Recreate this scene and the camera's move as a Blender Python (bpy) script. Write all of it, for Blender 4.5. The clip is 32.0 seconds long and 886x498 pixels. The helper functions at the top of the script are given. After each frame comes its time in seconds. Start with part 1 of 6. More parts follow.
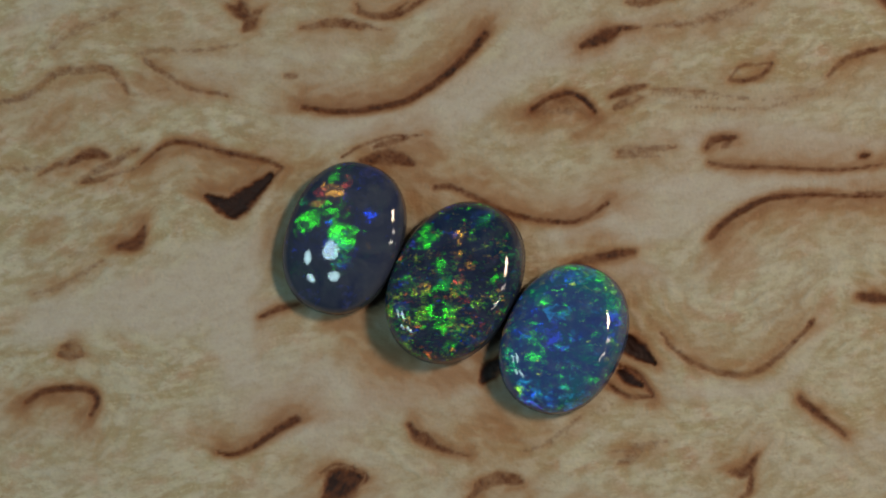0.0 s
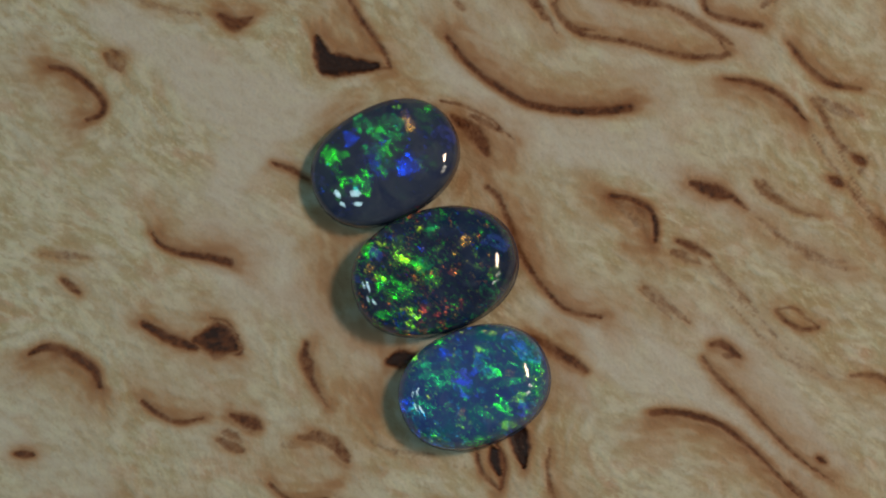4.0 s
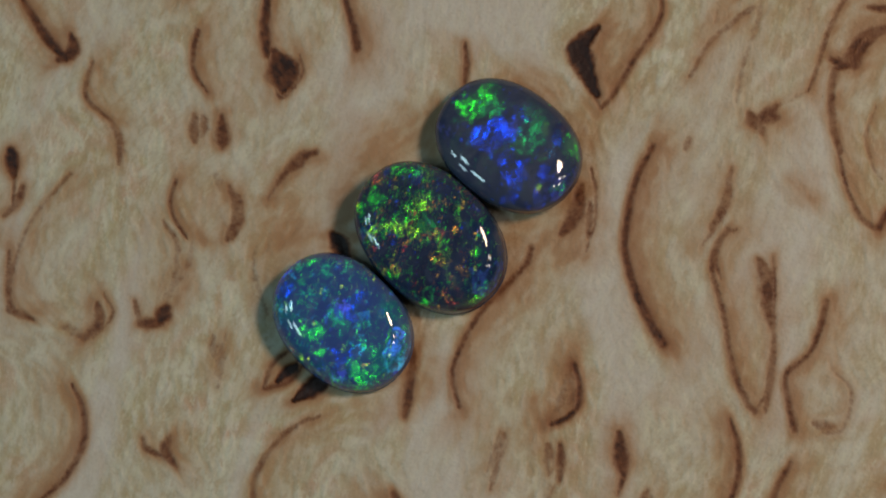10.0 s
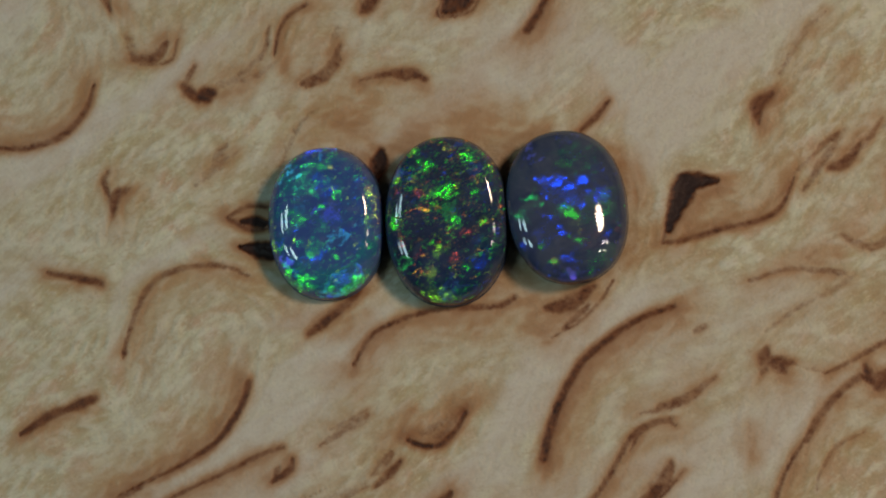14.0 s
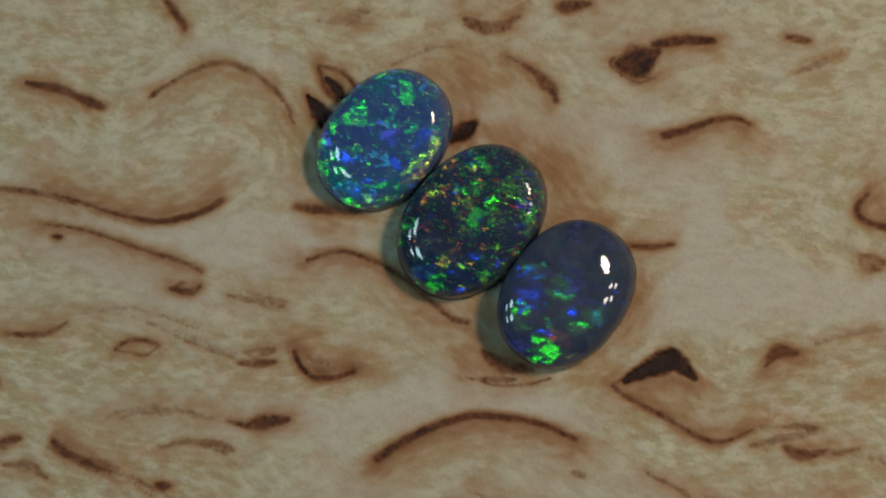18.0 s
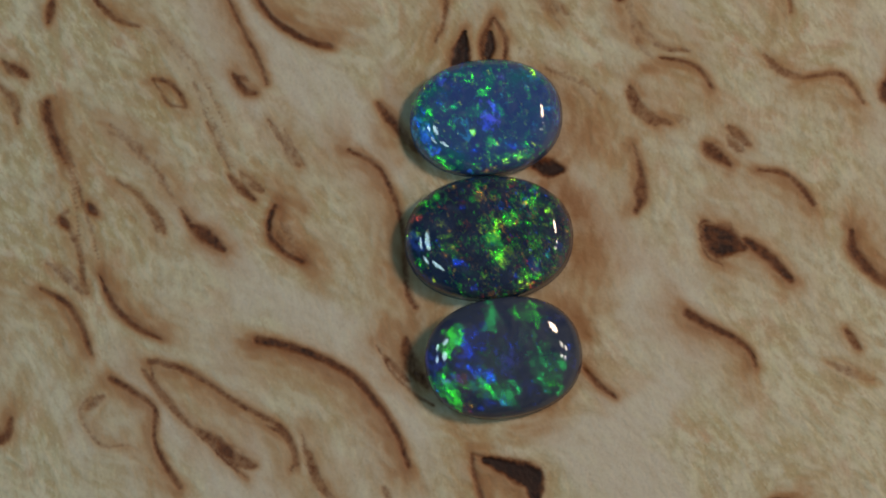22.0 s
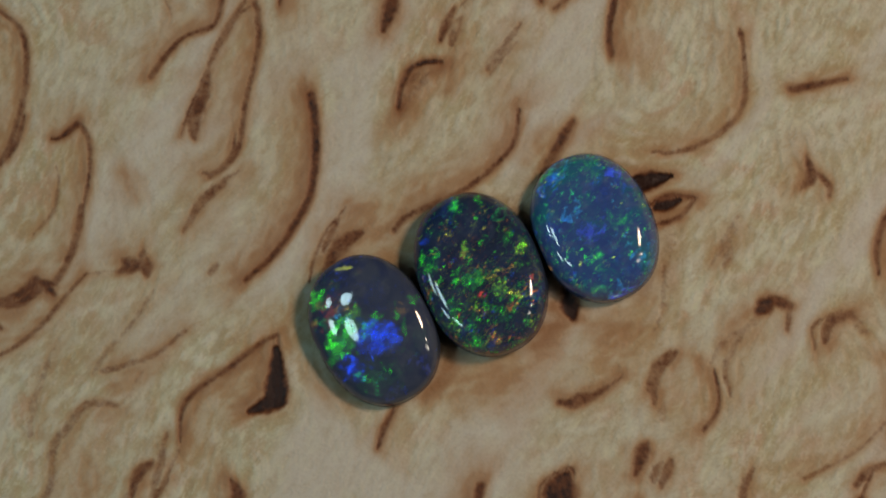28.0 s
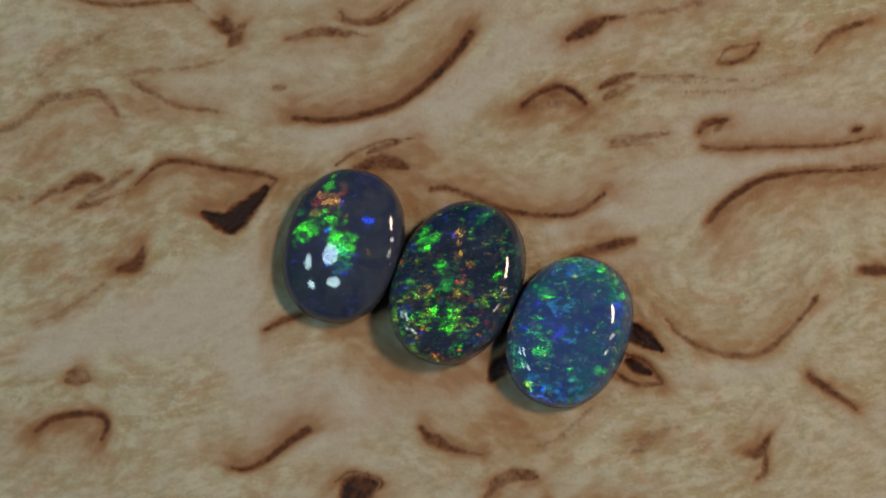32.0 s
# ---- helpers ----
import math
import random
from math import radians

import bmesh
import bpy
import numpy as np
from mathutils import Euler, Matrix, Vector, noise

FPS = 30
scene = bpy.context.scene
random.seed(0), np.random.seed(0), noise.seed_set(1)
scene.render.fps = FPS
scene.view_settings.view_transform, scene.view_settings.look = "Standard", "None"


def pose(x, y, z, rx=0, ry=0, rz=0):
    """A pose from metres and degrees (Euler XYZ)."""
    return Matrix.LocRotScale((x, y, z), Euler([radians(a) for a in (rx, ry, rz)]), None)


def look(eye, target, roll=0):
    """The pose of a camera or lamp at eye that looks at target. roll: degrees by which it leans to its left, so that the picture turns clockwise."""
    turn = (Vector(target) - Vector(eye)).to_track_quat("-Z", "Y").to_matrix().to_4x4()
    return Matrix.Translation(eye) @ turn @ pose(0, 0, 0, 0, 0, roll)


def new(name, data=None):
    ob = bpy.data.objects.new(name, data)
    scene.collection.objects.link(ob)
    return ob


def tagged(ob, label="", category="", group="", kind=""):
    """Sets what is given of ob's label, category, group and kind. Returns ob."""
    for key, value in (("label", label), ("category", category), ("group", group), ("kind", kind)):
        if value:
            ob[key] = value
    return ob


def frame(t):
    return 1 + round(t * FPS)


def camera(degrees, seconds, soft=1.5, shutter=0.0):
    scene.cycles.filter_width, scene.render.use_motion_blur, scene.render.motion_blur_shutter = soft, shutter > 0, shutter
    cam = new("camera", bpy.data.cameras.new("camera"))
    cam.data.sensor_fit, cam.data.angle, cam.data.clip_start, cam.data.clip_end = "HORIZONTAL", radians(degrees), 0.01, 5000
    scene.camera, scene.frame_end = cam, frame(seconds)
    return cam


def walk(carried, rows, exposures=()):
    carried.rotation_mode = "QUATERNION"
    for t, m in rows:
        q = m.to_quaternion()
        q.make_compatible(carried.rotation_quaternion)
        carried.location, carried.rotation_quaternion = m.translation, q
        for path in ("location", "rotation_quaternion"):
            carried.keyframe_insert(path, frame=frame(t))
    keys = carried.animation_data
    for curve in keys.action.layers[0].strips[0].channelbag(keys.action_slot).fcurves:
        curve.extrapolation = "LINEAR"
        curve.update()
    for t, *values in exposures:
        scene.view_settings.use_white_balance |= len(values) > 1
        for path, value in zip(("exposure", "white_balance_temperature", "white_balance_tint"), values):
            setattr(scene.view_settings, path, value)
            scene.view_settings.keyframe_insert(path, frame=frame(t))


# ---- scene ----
MM = 0.001

# ---- camera: a still macro camera over a turning board, leaning a little from the upright ----
LEAN, HEADING, FAR = radians(8.9), radians(43.1), 183.33 * MM
cam = camera(16.226, 32.0, soft=2.1)
away = Vector((-math.sin(HEADING), math.cos(HEADING), 0))
across = Vector((math.cos(HEADING), math.sin(HEADING), 0))
ahead = away * math.sin(LEAN) - Vector((0, 0, math.cos(LEAN)))
rise = away * math.cos(LEAN) + Vector((0, 0, math.sin(LEAN)))
right = across * math.cos(HEADING) - rise * math.sin(HEADING)
over = across * math.sin(HEADING) + rise * math.cos(HEADING)
EYE = Vector((-1.038 * MM, 0.212 * MM, 0)) - ahead * FAR
VIEW = Matrix.Translation(EYE) @ Matrix((right, over, -ahead)).transposed().to_4x4()
# the camera's own exposure and white balance drift a little: seconds, stops, kelvin, tint
walk(cam, [(0.0, VIEW), (32.0, VIEW)],
     [(0.0, 0.02, 6530, 11.0), (1.0, 0.02, 6530, 11.0), (6.0, 0.0, 6300, 8.0), (9.0, 0.03, 6220, 12.5), (12.0, 0.04, 6350, 12.0), (14.0, 0.04, 6490, 11.5), (18.0, 0.0, 6440, 8.0),
      (20.0, 0.0, 6400, 8.5), (21.0, 0.01, 6400, 9.5), (24.0, 0.04, 6600, 13.0), (28.0, 0.04, 6550, 12.0), (30.0, 0.03, 6520, 11.5), (32.0, 0.03, 6700, 14.0)])

# turn of the board about its upright axis, degrees at whole seconds
TURN = (0.0, -10.75, -21.58, -32.45, -43.33, -54.22, -65.11, -75.98, -86.84, -97.68, -108.51, -119.33, -130.16, -141.0, -151.86, -162.75,
        -173.69, -184.68, -195.74, -206.87, -218.08, -229.38, -240.75, -252.21, -263.75, -275.34, -286.99, -298.66, -310.33, -321.96, -333.52,
        -344.96, -356.21)

# ---- light: a dim room and small lamps on both sides of the board ----
world = bpy.data.worlds.new("dim_room")
scene.world = world
world.use_nodes = True
world.node_tree.nodes["Background"].inputs[0].default_value = (0.75, 0.85, 1.0, 1)
world.node_tree.nodes["Background"].inputs[1].default_value = 0.03


def lamp(name, azimuth, elevation, distance, size, watts, colour, aside=0.0, above=0.0):
    """A round lamp that looks at the stones; aside and above shift it within its panel."""
    a, e = radians(azimuth), radians(elevation)
    out = Vector((math.cos(a) * math.cos(e), math.sin(a) * math.cos(e), math.sin(e)))
    side = Vector((-math.sin(a), math.cos(a), 0))
    up = out.cross(side)
    data = bpy.data.lights.new(name, "AREA")
    data.shape, data.size, data.energy, data.color = "DISK", size, watts, colour
    ob = new(name, data)
    ob.matrix_world = look(out * distance + side * aside + up * above, (0, 0, 0))
    return ob


COOL, WARM = (0.58, 0.92, 1.0), (1.0, 0.755, 0.565)
for aside in (-0.5, 0.5):
    for above in (-0.5, 0.5):
        lamp("led_lamp", 187.7, 53.4, 0.30, 0.036, 0.046, COOL, aside * 0.066, above * 0.080)
        lamp("led_lamp", -9.6, 44.5, 0.30, 0.018, 0.020, (1.0, 0.93, 0.86), aside * 0.040, above * 0.040)
warm = lamp("warm_lamp", 18.8, 53.7, 0.30, 0.062, 0.370, WARM)
warm.data.shape, warm.data.size_y = "ELLIPSE", 0.040


# ---- materials ----
class Nodes:
    """Short hand for a node tree."""

    def __init__(self, name):
        self.mat = bpy.data.materials.new(name)
        self.mat.use_nodes = True
        self.tree = self.mat.node_tree
        self.tree.nodes.clear()
        self.out = self.add("ShaderNodeOutputMaterial")

    def add(self, kind, inputs=None, **settings):
        n = self.tree.nodes.new(kind)
        for k, v in settings.items():
            setattr(n, k, v)
        for k, v in (inputs or {}).items():
            if isinstance(v, bpy.types.NodeSocket):
                self.tree.links.new(v, n.inputs[k])
            else:
                n.inputs[k].default_value = v
        return n

    def noise(self, vector, scale, detail=4.0, rough=0.55, twist=0.0):
        return self.add("ShaderNodeTexNoise", {"Vector": vector, "Scale": scale, "Detail": detail, "Roughness": rough, "Distortion": twist}).outputs["Fac"]

    def ramp(self, fac, low, high, a=0.0, b=1.0):
        return self.add("ShaderNodeMapRange", {"Value": fac, "From Min": low, "From Max": high, "To Min": a, "To Max": b}).outputs["Result"]

    def mix(self, fac, a, b, blend="MIX"):
        n = self.add("ShaderNodeMix", data_type="RGBA", blend_type=blend)
        for k, v in ((0, fac), (6, a), (7, b)):
            if isinstance(v, bpy.types.NodeSocket):
                self.tree.links.new(v, n.inputs[k])
            else:
                n.inputs[k].default_value = (*v, 1) if isinstance(v, tuple) and len(v) == 3 else v
        return n.outputs[2]

    def math(self, op, a, b=0.0):
        return self.add("ShaderNodeMath", {0: a, 1: b}, operation=op).outputs[0]

    def done(self, shader):
        self.tree.links.new(shader, self.out.inputs["Surface"])
        return self.mat


def birch_material():
    n = Nodes("curly_birch")
    co = n.add("ShaderNodeTexCoord").outputs["Object"]
    figure = n.add("ShaderNodeAttribute", attribute_name="figure").outputs["Fac"]
    halo = n.add("ShaderNodeAttribute", attribute_name="halo").outputs["Fac"]
    flow = n.add("ShaderNodeAttribute", attribute_name="flow").outputs["Vector"]
    # cream ground with pinkish grey streams, yellow clouds and orange stains along the grain
    def grain(stretch, scale, detail, rough, twist, dx=0.0):
        place = n.add("ShaderNodeMapping", {"Vector": flow, "Scale": (stretch, 1.0, 1.0), "Location": (dx, dx * 0.6, 0)}).outputs[0]
        return n.noise(place, scale, detail, rough, twist)

    stream_at = n.add("ShaderNodeAttribute", attribute_name="stream").outputs["Fac"]
    clouds = grain(0.34, 330, 4, 0.58, 0.9)
    streams = grain(0.25, 130, 2, 0.5, 0.3, 0.013)
    fuzz = n.noise(co, 4200, 3, 0.6, 0.2)
    fibre = grain(0.12, 2200, 3, 0.6, 0.3)
    blotch, thread, blush = (n.add("ShaderNodeAttribute", attribute_name=word).outputs["Fac"] for word in ("blotch", "thread", "blush"))
    streams = n.math("ADD", n.math("MULTIPLY", streams, 0.7), n.math("MULTIPLY", stream_at, 0.20))
    streams = n.math("ADD", streams, n.math("MULTIPLY", clouds, 0.24))
    island = n.ramp(streams, 0.62, 0.42, 0.28, 1.0)
    tone = n.mix(n.ramp(clouds, 0.40, 0.60), (0.50, 0.445, 0.265), (0.56, 0.55, 0.40))
    tone = n.mix(n.ramp(streams, 0.44, 0.62, 0, 0.95), tone, (0.615, 0.58, 0.505))
    tone = n.mix(n.math("MULTIPLY", n.ramp(blush, 0.4, 1.7, 0, 0.90), island), tone, (0.56, 0.395, 0.27))
    tone = n.mix(n.math("MULTIPLY", n.ramp(blush, -0.4, -1.6, 0, 0.60), island), tone, (0.57, 0.555, 0.47))
    tone = n.mix(n.math("MULTIPLY", n.ramp(blotch, 0.1, 1.4, 0, 0.80), island), tone, (0.65, 0.645, 0.49))
    tone = n.mix(n.math("MULTIPLY", n.ramp(blotch, -0.2, -1.6, 0, 0.55), island), tone, (0.46, 0.365, 0.19))
    tone = n.mix(n.math("MULTIPLY", n.ramp(thread, 0.2, 1.6, 0, 0.60), island), tone, (0.70, 0.67, 0.55))
    tone = n.mix(n.math("MULTIPLY", n.ramp(thread, -0.2, -1.7, 0, 0.50), island), tone, (0.42, 0.315, 0.18))
    grit = grain(0.50, 2100, 4, 0.70, 0.1, 0.19)
    tone = n.mix(n.math("MULTIPLY", n.ramp(grit, 0.52, 0.64, 0, 0.70), island), tone, (0.68, 0.655, 0.47))
    tone = n.mix(n.math("MULTIPLY", n.ramp(grit, 0.48, 0.36, 0, 0.68), island), tone, (0.46, 0.37, 0.22))
    tone = n.mix(n.ramp(fibre, 0.42, 0.66, 0, 0.08), tone, (0.39, 0.275, 0.16))
    tone = n.mix(n.ramp(fuzz, 0.52, 0.66, 0, 0.12), tone, (0.74, 0.69, 0.57))
    tone = n.mix(n.ramp(fuzz, 0.48, 0.34, 0, 0.12), tone, (0.36, 0.26, 0.15))
    # brown curls of the figure, ragged at their rims
    rag = n.noise(co, 2500, 4, 0.65)
    worn = n.noise(co, 620, 3, 0.6)
    ragged = n.math("ADD", figure, n.ramp(rag, 0.3, 0.7, -0.24, 0.14))
    ragged = n.math("MULTIPLY", ragged, n.ramp(worn, 0.3, 0.62, 0.60, 1.10))
    # halo holds the curls' brown stain and the shade painted round the stones
    soft = n.math("MULTIPLY", halo, n.ramp(thread, -1.5, 1.5, 1.12, 0.84))
    tone = n.mix(n.ramp(soft, 0.03, 0.50, 0, 0.80), tone, (0.42, 0.235, 0.105))
    tone = n.mix(n.ramp(soft, 0.42, 0.92, 0, 0.90), tone, (0.245, 0.090, 0.034))
    tone = n.mix(n.ramp(ragged, 0.12, 0.66, 0, 0.92), tone, (0.150, 0.050, 0.019))
    tone = n.mix(n.ramp(ragged, 0.60, 1.05, 0, 0.95), tone, (0.026, 0.012, 0.010))
    height = n.math("ADD", n.math("MULTIPLY", fibre, 0.35), n.math("MULTIPLY", n.math("MULTIPLY", thread, island), 0.14))
    height = n.math("ADD", height, n.math("MULTIPLY", fuzz, 0.42))
    height = n.math("SUBTRACT", height, n.math("MULTIPLY", ragged, 0.7))
    bump = n.add("ShaderNodeBump", {"Strength": 0.75, "Distance": 0.00014, "Height": height}).outputs[0]
    bsdf = n.add("ShaderNodeBsdfPrincipled", {"Base Color": tone, "Roughness": n.ramp(clouds, 0.3, 0.7, 0.44, 0.58), "Normal": bump})
    bsdf.inputs["Specular IOR Level"].default_value = 0.25
    return n.done(bsdf.outputs[0])


def plain_material(name, colour, rough=0.7, scale=40):
    n = Nodes(name)
    co = n.add("ShaderNodeTexCoord").outputs["Object"]
    fac = n.noise(co, scale, 5, 0.6)
    tone = n.mix(n.ramp(fac, 0.3, 0.7), colour, tuple(c * 0.75 for c in colour))
    return n.done(n.add("ShaderNodeBsdfPrincipled", {"Base Color": tone, "Roughness": rough}).outputs[0])


LAYERS = "abcdefghijklmn"


def opal_material(name, body, deep, milk, tint, glow, sparks, specks, amounts, force=0.62, solid=0.0):
    """Polished opal: a cloudy body, broad glows, sparks and fine specks of flakes that each lean their own way, and a clear polish."""
    n = Nodes(name)
    co = n.add("ShaderNodeTexCoord").outputs["Object"]
    crowd = n.add("ShaderNodeAttribute", attribute_name="crowd").outputs["Fac"]
    rim = n.add("ShaderNodeAttribute", attribute_name="rim").outputs["Fac"]
    clouds = n.noise(co, 420, 4, 0.6, 0.8)
    fine = n.noise(co, 1500, 4, 0.6, 0.4)
    tone = n.mix(n.ramp(clouds, 0.36, 0.64), deep, body)
    tone = n.mix(n.ramp(fine, 0.52, 0.75, 0, 0.35), tone, milk)
    # paler towards the rim: haze of scattered light put into the colour
    tone = n.mix(n.math("MULTIPLY", rim, n.ramp(clouds, 0.3, 0.7, 0.3, 0.9)), tone, milk)
    tone = n.mix(n.ramp(n.noise(co, 300, 4, 0.6, 1.2), 0.50, 0.64, 0, 0.8), tone, tint)
    shader = n.add("ShaderNodeBsdfDiffuse", {"Color": tone}).outputs[0]
    wave = n.add("ShaderNodeTexNoise", {"Vector": co, "Scale": 1300.0, "Detail": 4.0, "Roughness": 0.7}).outputs["Color"]
    shift = n.add("ShaderNodeVectorMath", {0: wave, 1: (0.5, 0.5, 0.5)}, operation="SUBTRACT").outputs[0]

    twisted = n.add("ShaderNodeMapping", {"Vector": co, "Rotation": (0, 0, 0.5), "Scale": (0.38, 1.0, 1.0)}).outputs[0]
    thread = n.ramp(n.noise(twisted, 5000, 4, 0.7, 1.6), 0.43, 0.55, 0.08, 1.0)

    def mosaic(shader, scale, ragged, squeeze, palette, lit, rough, break_up, follow, fibrous=True):
        """Flakes of one size: each cell has its own colour and lean and shows when it throws a lamp's light to the eye."""
        moved = n.add("ShaderNodeVectorMath", {0: shift, 1: (ragged, ragged, ragged)}, operation="MULTIPLY").outputs[0]
        place = n.add("ShaderNodeVectorMath", {0: co, 1: moved}, operation="ADD").outputs[0]
        place = n.add("ShaderNodeMapping", {"Vector": place, "Rotation": (0.3, 0.2, 1.0 + scale * 0.001), "Scale": (1.0, squeeze, 1.0)}).outputs[0]
        cell = n.add("ShaderNodeTexVoronoi", {"Vector": place, "Scale": scale}).outputs["Color"]
        one = n.add("ShaderNodeSeparateColor", {"Color": cell})
        azimuth = n.math("MULTIPLY", one.outputs[0], 2 * math.pi)
        tilt = n.ramp(one.outputs[1], 0, 1, radians(7), radians(27))
        flat = n.math("SINE", tilt)
        aim = n.add("ShaderNodeCombineXYZ", {0: n.math("MULTIPLY", n.math("COSINE", azimuth), flat),
                                             1: n.math("MULTIPLY", n.math("SINE", azimuth), flat), 2: n.math("COSINE", tilt)}).outputs[0]
        facing = n.add("ShaderNodeVectorTransform", {"Vector": aim}, vector_type="NORMAL", convert_from="OBJECT", convert_to="WORLD").outputs[0]
        ramp = n.add("ShaderNodeValToRGB", {"Fac": n.math("FRACT", n.math("MULTIPLY", one.outputs[2], 7.3))})
        ramp.color_ramp.interpolation = "CONSTANT"
        while len(ramp.color_ramp.elements) < len(palette):
            ramp.color_ramp.elements.new(0.5)
        for k, colour in enumerate(palette):
            ramp.color_ramp.elements[k].position = k / len(palette)
            ramp.color_ramp.elements[k].color = (*(force * c for c in colour), 1)
        chosen = n.math("LESS_THAN", one.outputs[2], n.math("MULTIPLY", n.ramp(crowd, 0, 1, 1.0 - follow, 1.0), lit))
        worn = n.ramp(n.noise(place, scale * 1.7, 5, 0.75), 0.5 - break_up, 0.62 - break_up)
        if follow > 0.5:
            worn = n.math("MULTIPLY", worn, n.ramp(n.noise(place, scale * 0.30, 4, 0.65), 0.46, 0.56, 0.06, 1.0))
        if fibrous:
            worn = n.math("MULTIPLY", worn, thread)
        colour = n.add("ShaderNodeVectorMath", {0: ramp.outputs[0], "Scale": n.math("MULTIPLY", chosen, worn)}, operation="SCALE").outputs[0]
        gloss = n.add("ShaderNodeBsdfAnisotropic", {"Color": colour, "Roughness": rough, "Normal": facing}).outputs[0]
        return n.add("ShaderNodeAddShader", {0: shader, 1: gloss}).outputs[0]

    shader = mosaic(shader, 620.0, 0.0006, 1.5, glow, amounts[0], 0.55, 0.02, 0.5, False)
    shader = mosaic(shader, 3600.0, 0.0005, 2.2, specks, amounts[2], 0.42, 0.02, 0.9)
    shader = mosaic(shader, 1500.0, 0.0010, 2.4, sparks, amounts[1], 0.42, 0.00, 0.9)
    streaky = n.add("ShaderNodeMapping", {"Vector": co, "Rotation": (0, 0, 0.7), "Scale": (0.45, 1.0, 1.0)}).outputs[0]
    tear = n.ramp(n.noise(streaky, 6200, 6, 0.8, 1.2), 0.42 - solid, 0.54 - solid, max(0.0, 0.04 + solid), 1.0)
    moved = n.add("ShaderNodeVectorMath", {0: shift, 1: (0.0006, 0.0006, 0.0006)}, operation="MULTIPLY").outputs[0]
    place = n.add("ShaderNodeVectorMath", {0: streaky, 1: moved}, operation="ADD").outputs[0]
    facet = n.add("ShaderNodeTexVoronoi", {"Vector": place, "Scale": 3400.0}).outputs["Color"]
    sway = n.add("ShaderNodeVectorMath", {0: facet, 1: (0.5, 0.5, 0.5)}, operation="SUBTRACT").outputs[0]
    sway = n.add("ShaderNodeVectorMath", {0: sway, 1: (0.09, 0.09, 0.0)}, operation="MULTIPLY").outputs[0]
    tear = n.math("MULTIPLY", tear, n.ramp(n.add("ShaderNodeSeparateColor", {"Color": facet}).outputs[2], 0, 1, 0.40, 1.15))
    for layer in reversed(LAYERS):
        flash = n.add("ShaderNodeAttribute", attribute_name="flash_" + layer)
        aim = n.add("ShaderNodeAttribute", attribute_name="aim_" + layer).outputs["Vector"]
        aim = n.add("ShaderNodeVectorMath", {0: aim, 1: sway}, operation="ADD").outputs[0]
        facing = n.add("ShaderNodeVectorTransform", {"Vector": aim}, vector_type="NORMAL", convert_from="OBJECT", convert_to="WORLD").outputs[0]
        colour = n.add("ShaderNodeVectorMath", {0: flash.outputs["Color"], "Scale": tear}, operation="SCALE").outputs[0]
        gloss = n.add("ShaderNodeBsdfAnisotropic", {"Color": colour, "Roughness": 0.16, "Normal": facing}).outputs[0]
        shader = n.add("ShaderNodeAddShader", {0: shader, 1: gloss}).outputs[0]
    polish = n.add("ShaderNodeBsdfAnisotropic", {"Color": (1, 1, 1, 1), "Roughness": 0.045}).outputs[0]
    fresnel = n.add("ShaderNodeFresnel", {"IOR": 1.52}).outputs[0]
    return n.done(n.add("ShaderNodeMixShader", {0: fresnel, 1: shader, 2: polish}).outputs[0])


BIRCH = birch_material()
TABLE = plain_material("dark_cloth", (0.05, 0.05, 0.055), 0.9, 120)
WALL = plain_material("grey_paint", (0.20, 0.20, 0.20), 0.8, 6)


def mesh_object(name, verts, faces, material, parent=None, smooth=False):
    me = bpy.data.meshes.new(name)
    me.from_pydata(verts, [], faces)
    me.materials.append(material)
    if smooth:
        me.polygons.foreach_set("use_smooth", [True] * len(me.polygons))
    me.update()
    ob = new(name, me)
    ob.parent = parent
    return ob


# ---- the room: a table top and plain walls that close it ----
def slab(name, x0, y0, z0, x1, y1, z1, material, label, category):
    v = [(x, y, z) for z in (z0, z1) for x, y in ((x0, y0), (x1, y0), (x1, y1), (x0, y1))]
    f = [(3, 2, 1, 0), (4, 5, 6, 7), (0, 1, 5, 4), (1, 2, 6, 5), (2, 3, 7, 6), (3, 0, 4, 7)]
    return tagged(mesh_object(name, v, f, material), label, category, kind="structure")


TOP = -0.012
slab("table_top", -0.60, -0.60, TOP - 0.03, 0.60, 0.60, TOP, TABLE, "dark cloth-covered table top under the board", "table top")
slab("wall_north", -0.66, 0.60, TOP - 0.03, 0.66, 0.66, 0.70, WALL, "plain grey painted wall of the dim room", "wall")
slab("wall_south", -0.66, -0.66, TOP - 0.03, 0.66, -0.60, 0.70, WALL, "plain grey painted wall of the dim room", "wall")
slab("wall_east", 0.60, -0.60, TOP - 0.03, 0.66, 0.60, 0.70, WALL, "plain grey painted wall of the dim room", "wall")
slab("wall_west", -0.66, -0.60, TOP - 0.03, -0.60, 0.60, 0.70, WALL, "plain grey painted wall of the dim room", "wall")

slab("ceiling", -0.66, -0.66, 0.70, 0.66, 0.66, 0.74, WALL, "plain grey painted ceiling of the dim room", "ceiling")

# ---- the figure of the birch: brown curls, and soft shade painted round the stones, drawn into the board, in millimetres from its middle ----
STEP, REACH = 0.13, 33.54
COUNT = int(round(2 * REACH / STEP)) + 1
GRID = np.linspace(-REACH, REACH, COUNT)
GX, GY = np.meshgrid(GRID, GRID)
figure = np.zeros_like(GX)
halo = np.zeros_like(GX)
pale = np.zeros_like(GX)
# the way the fibres run, as a doubled angle
run_x, run_y = np.full_like(GX, 0.10), np.full_like(GX, 0.02)


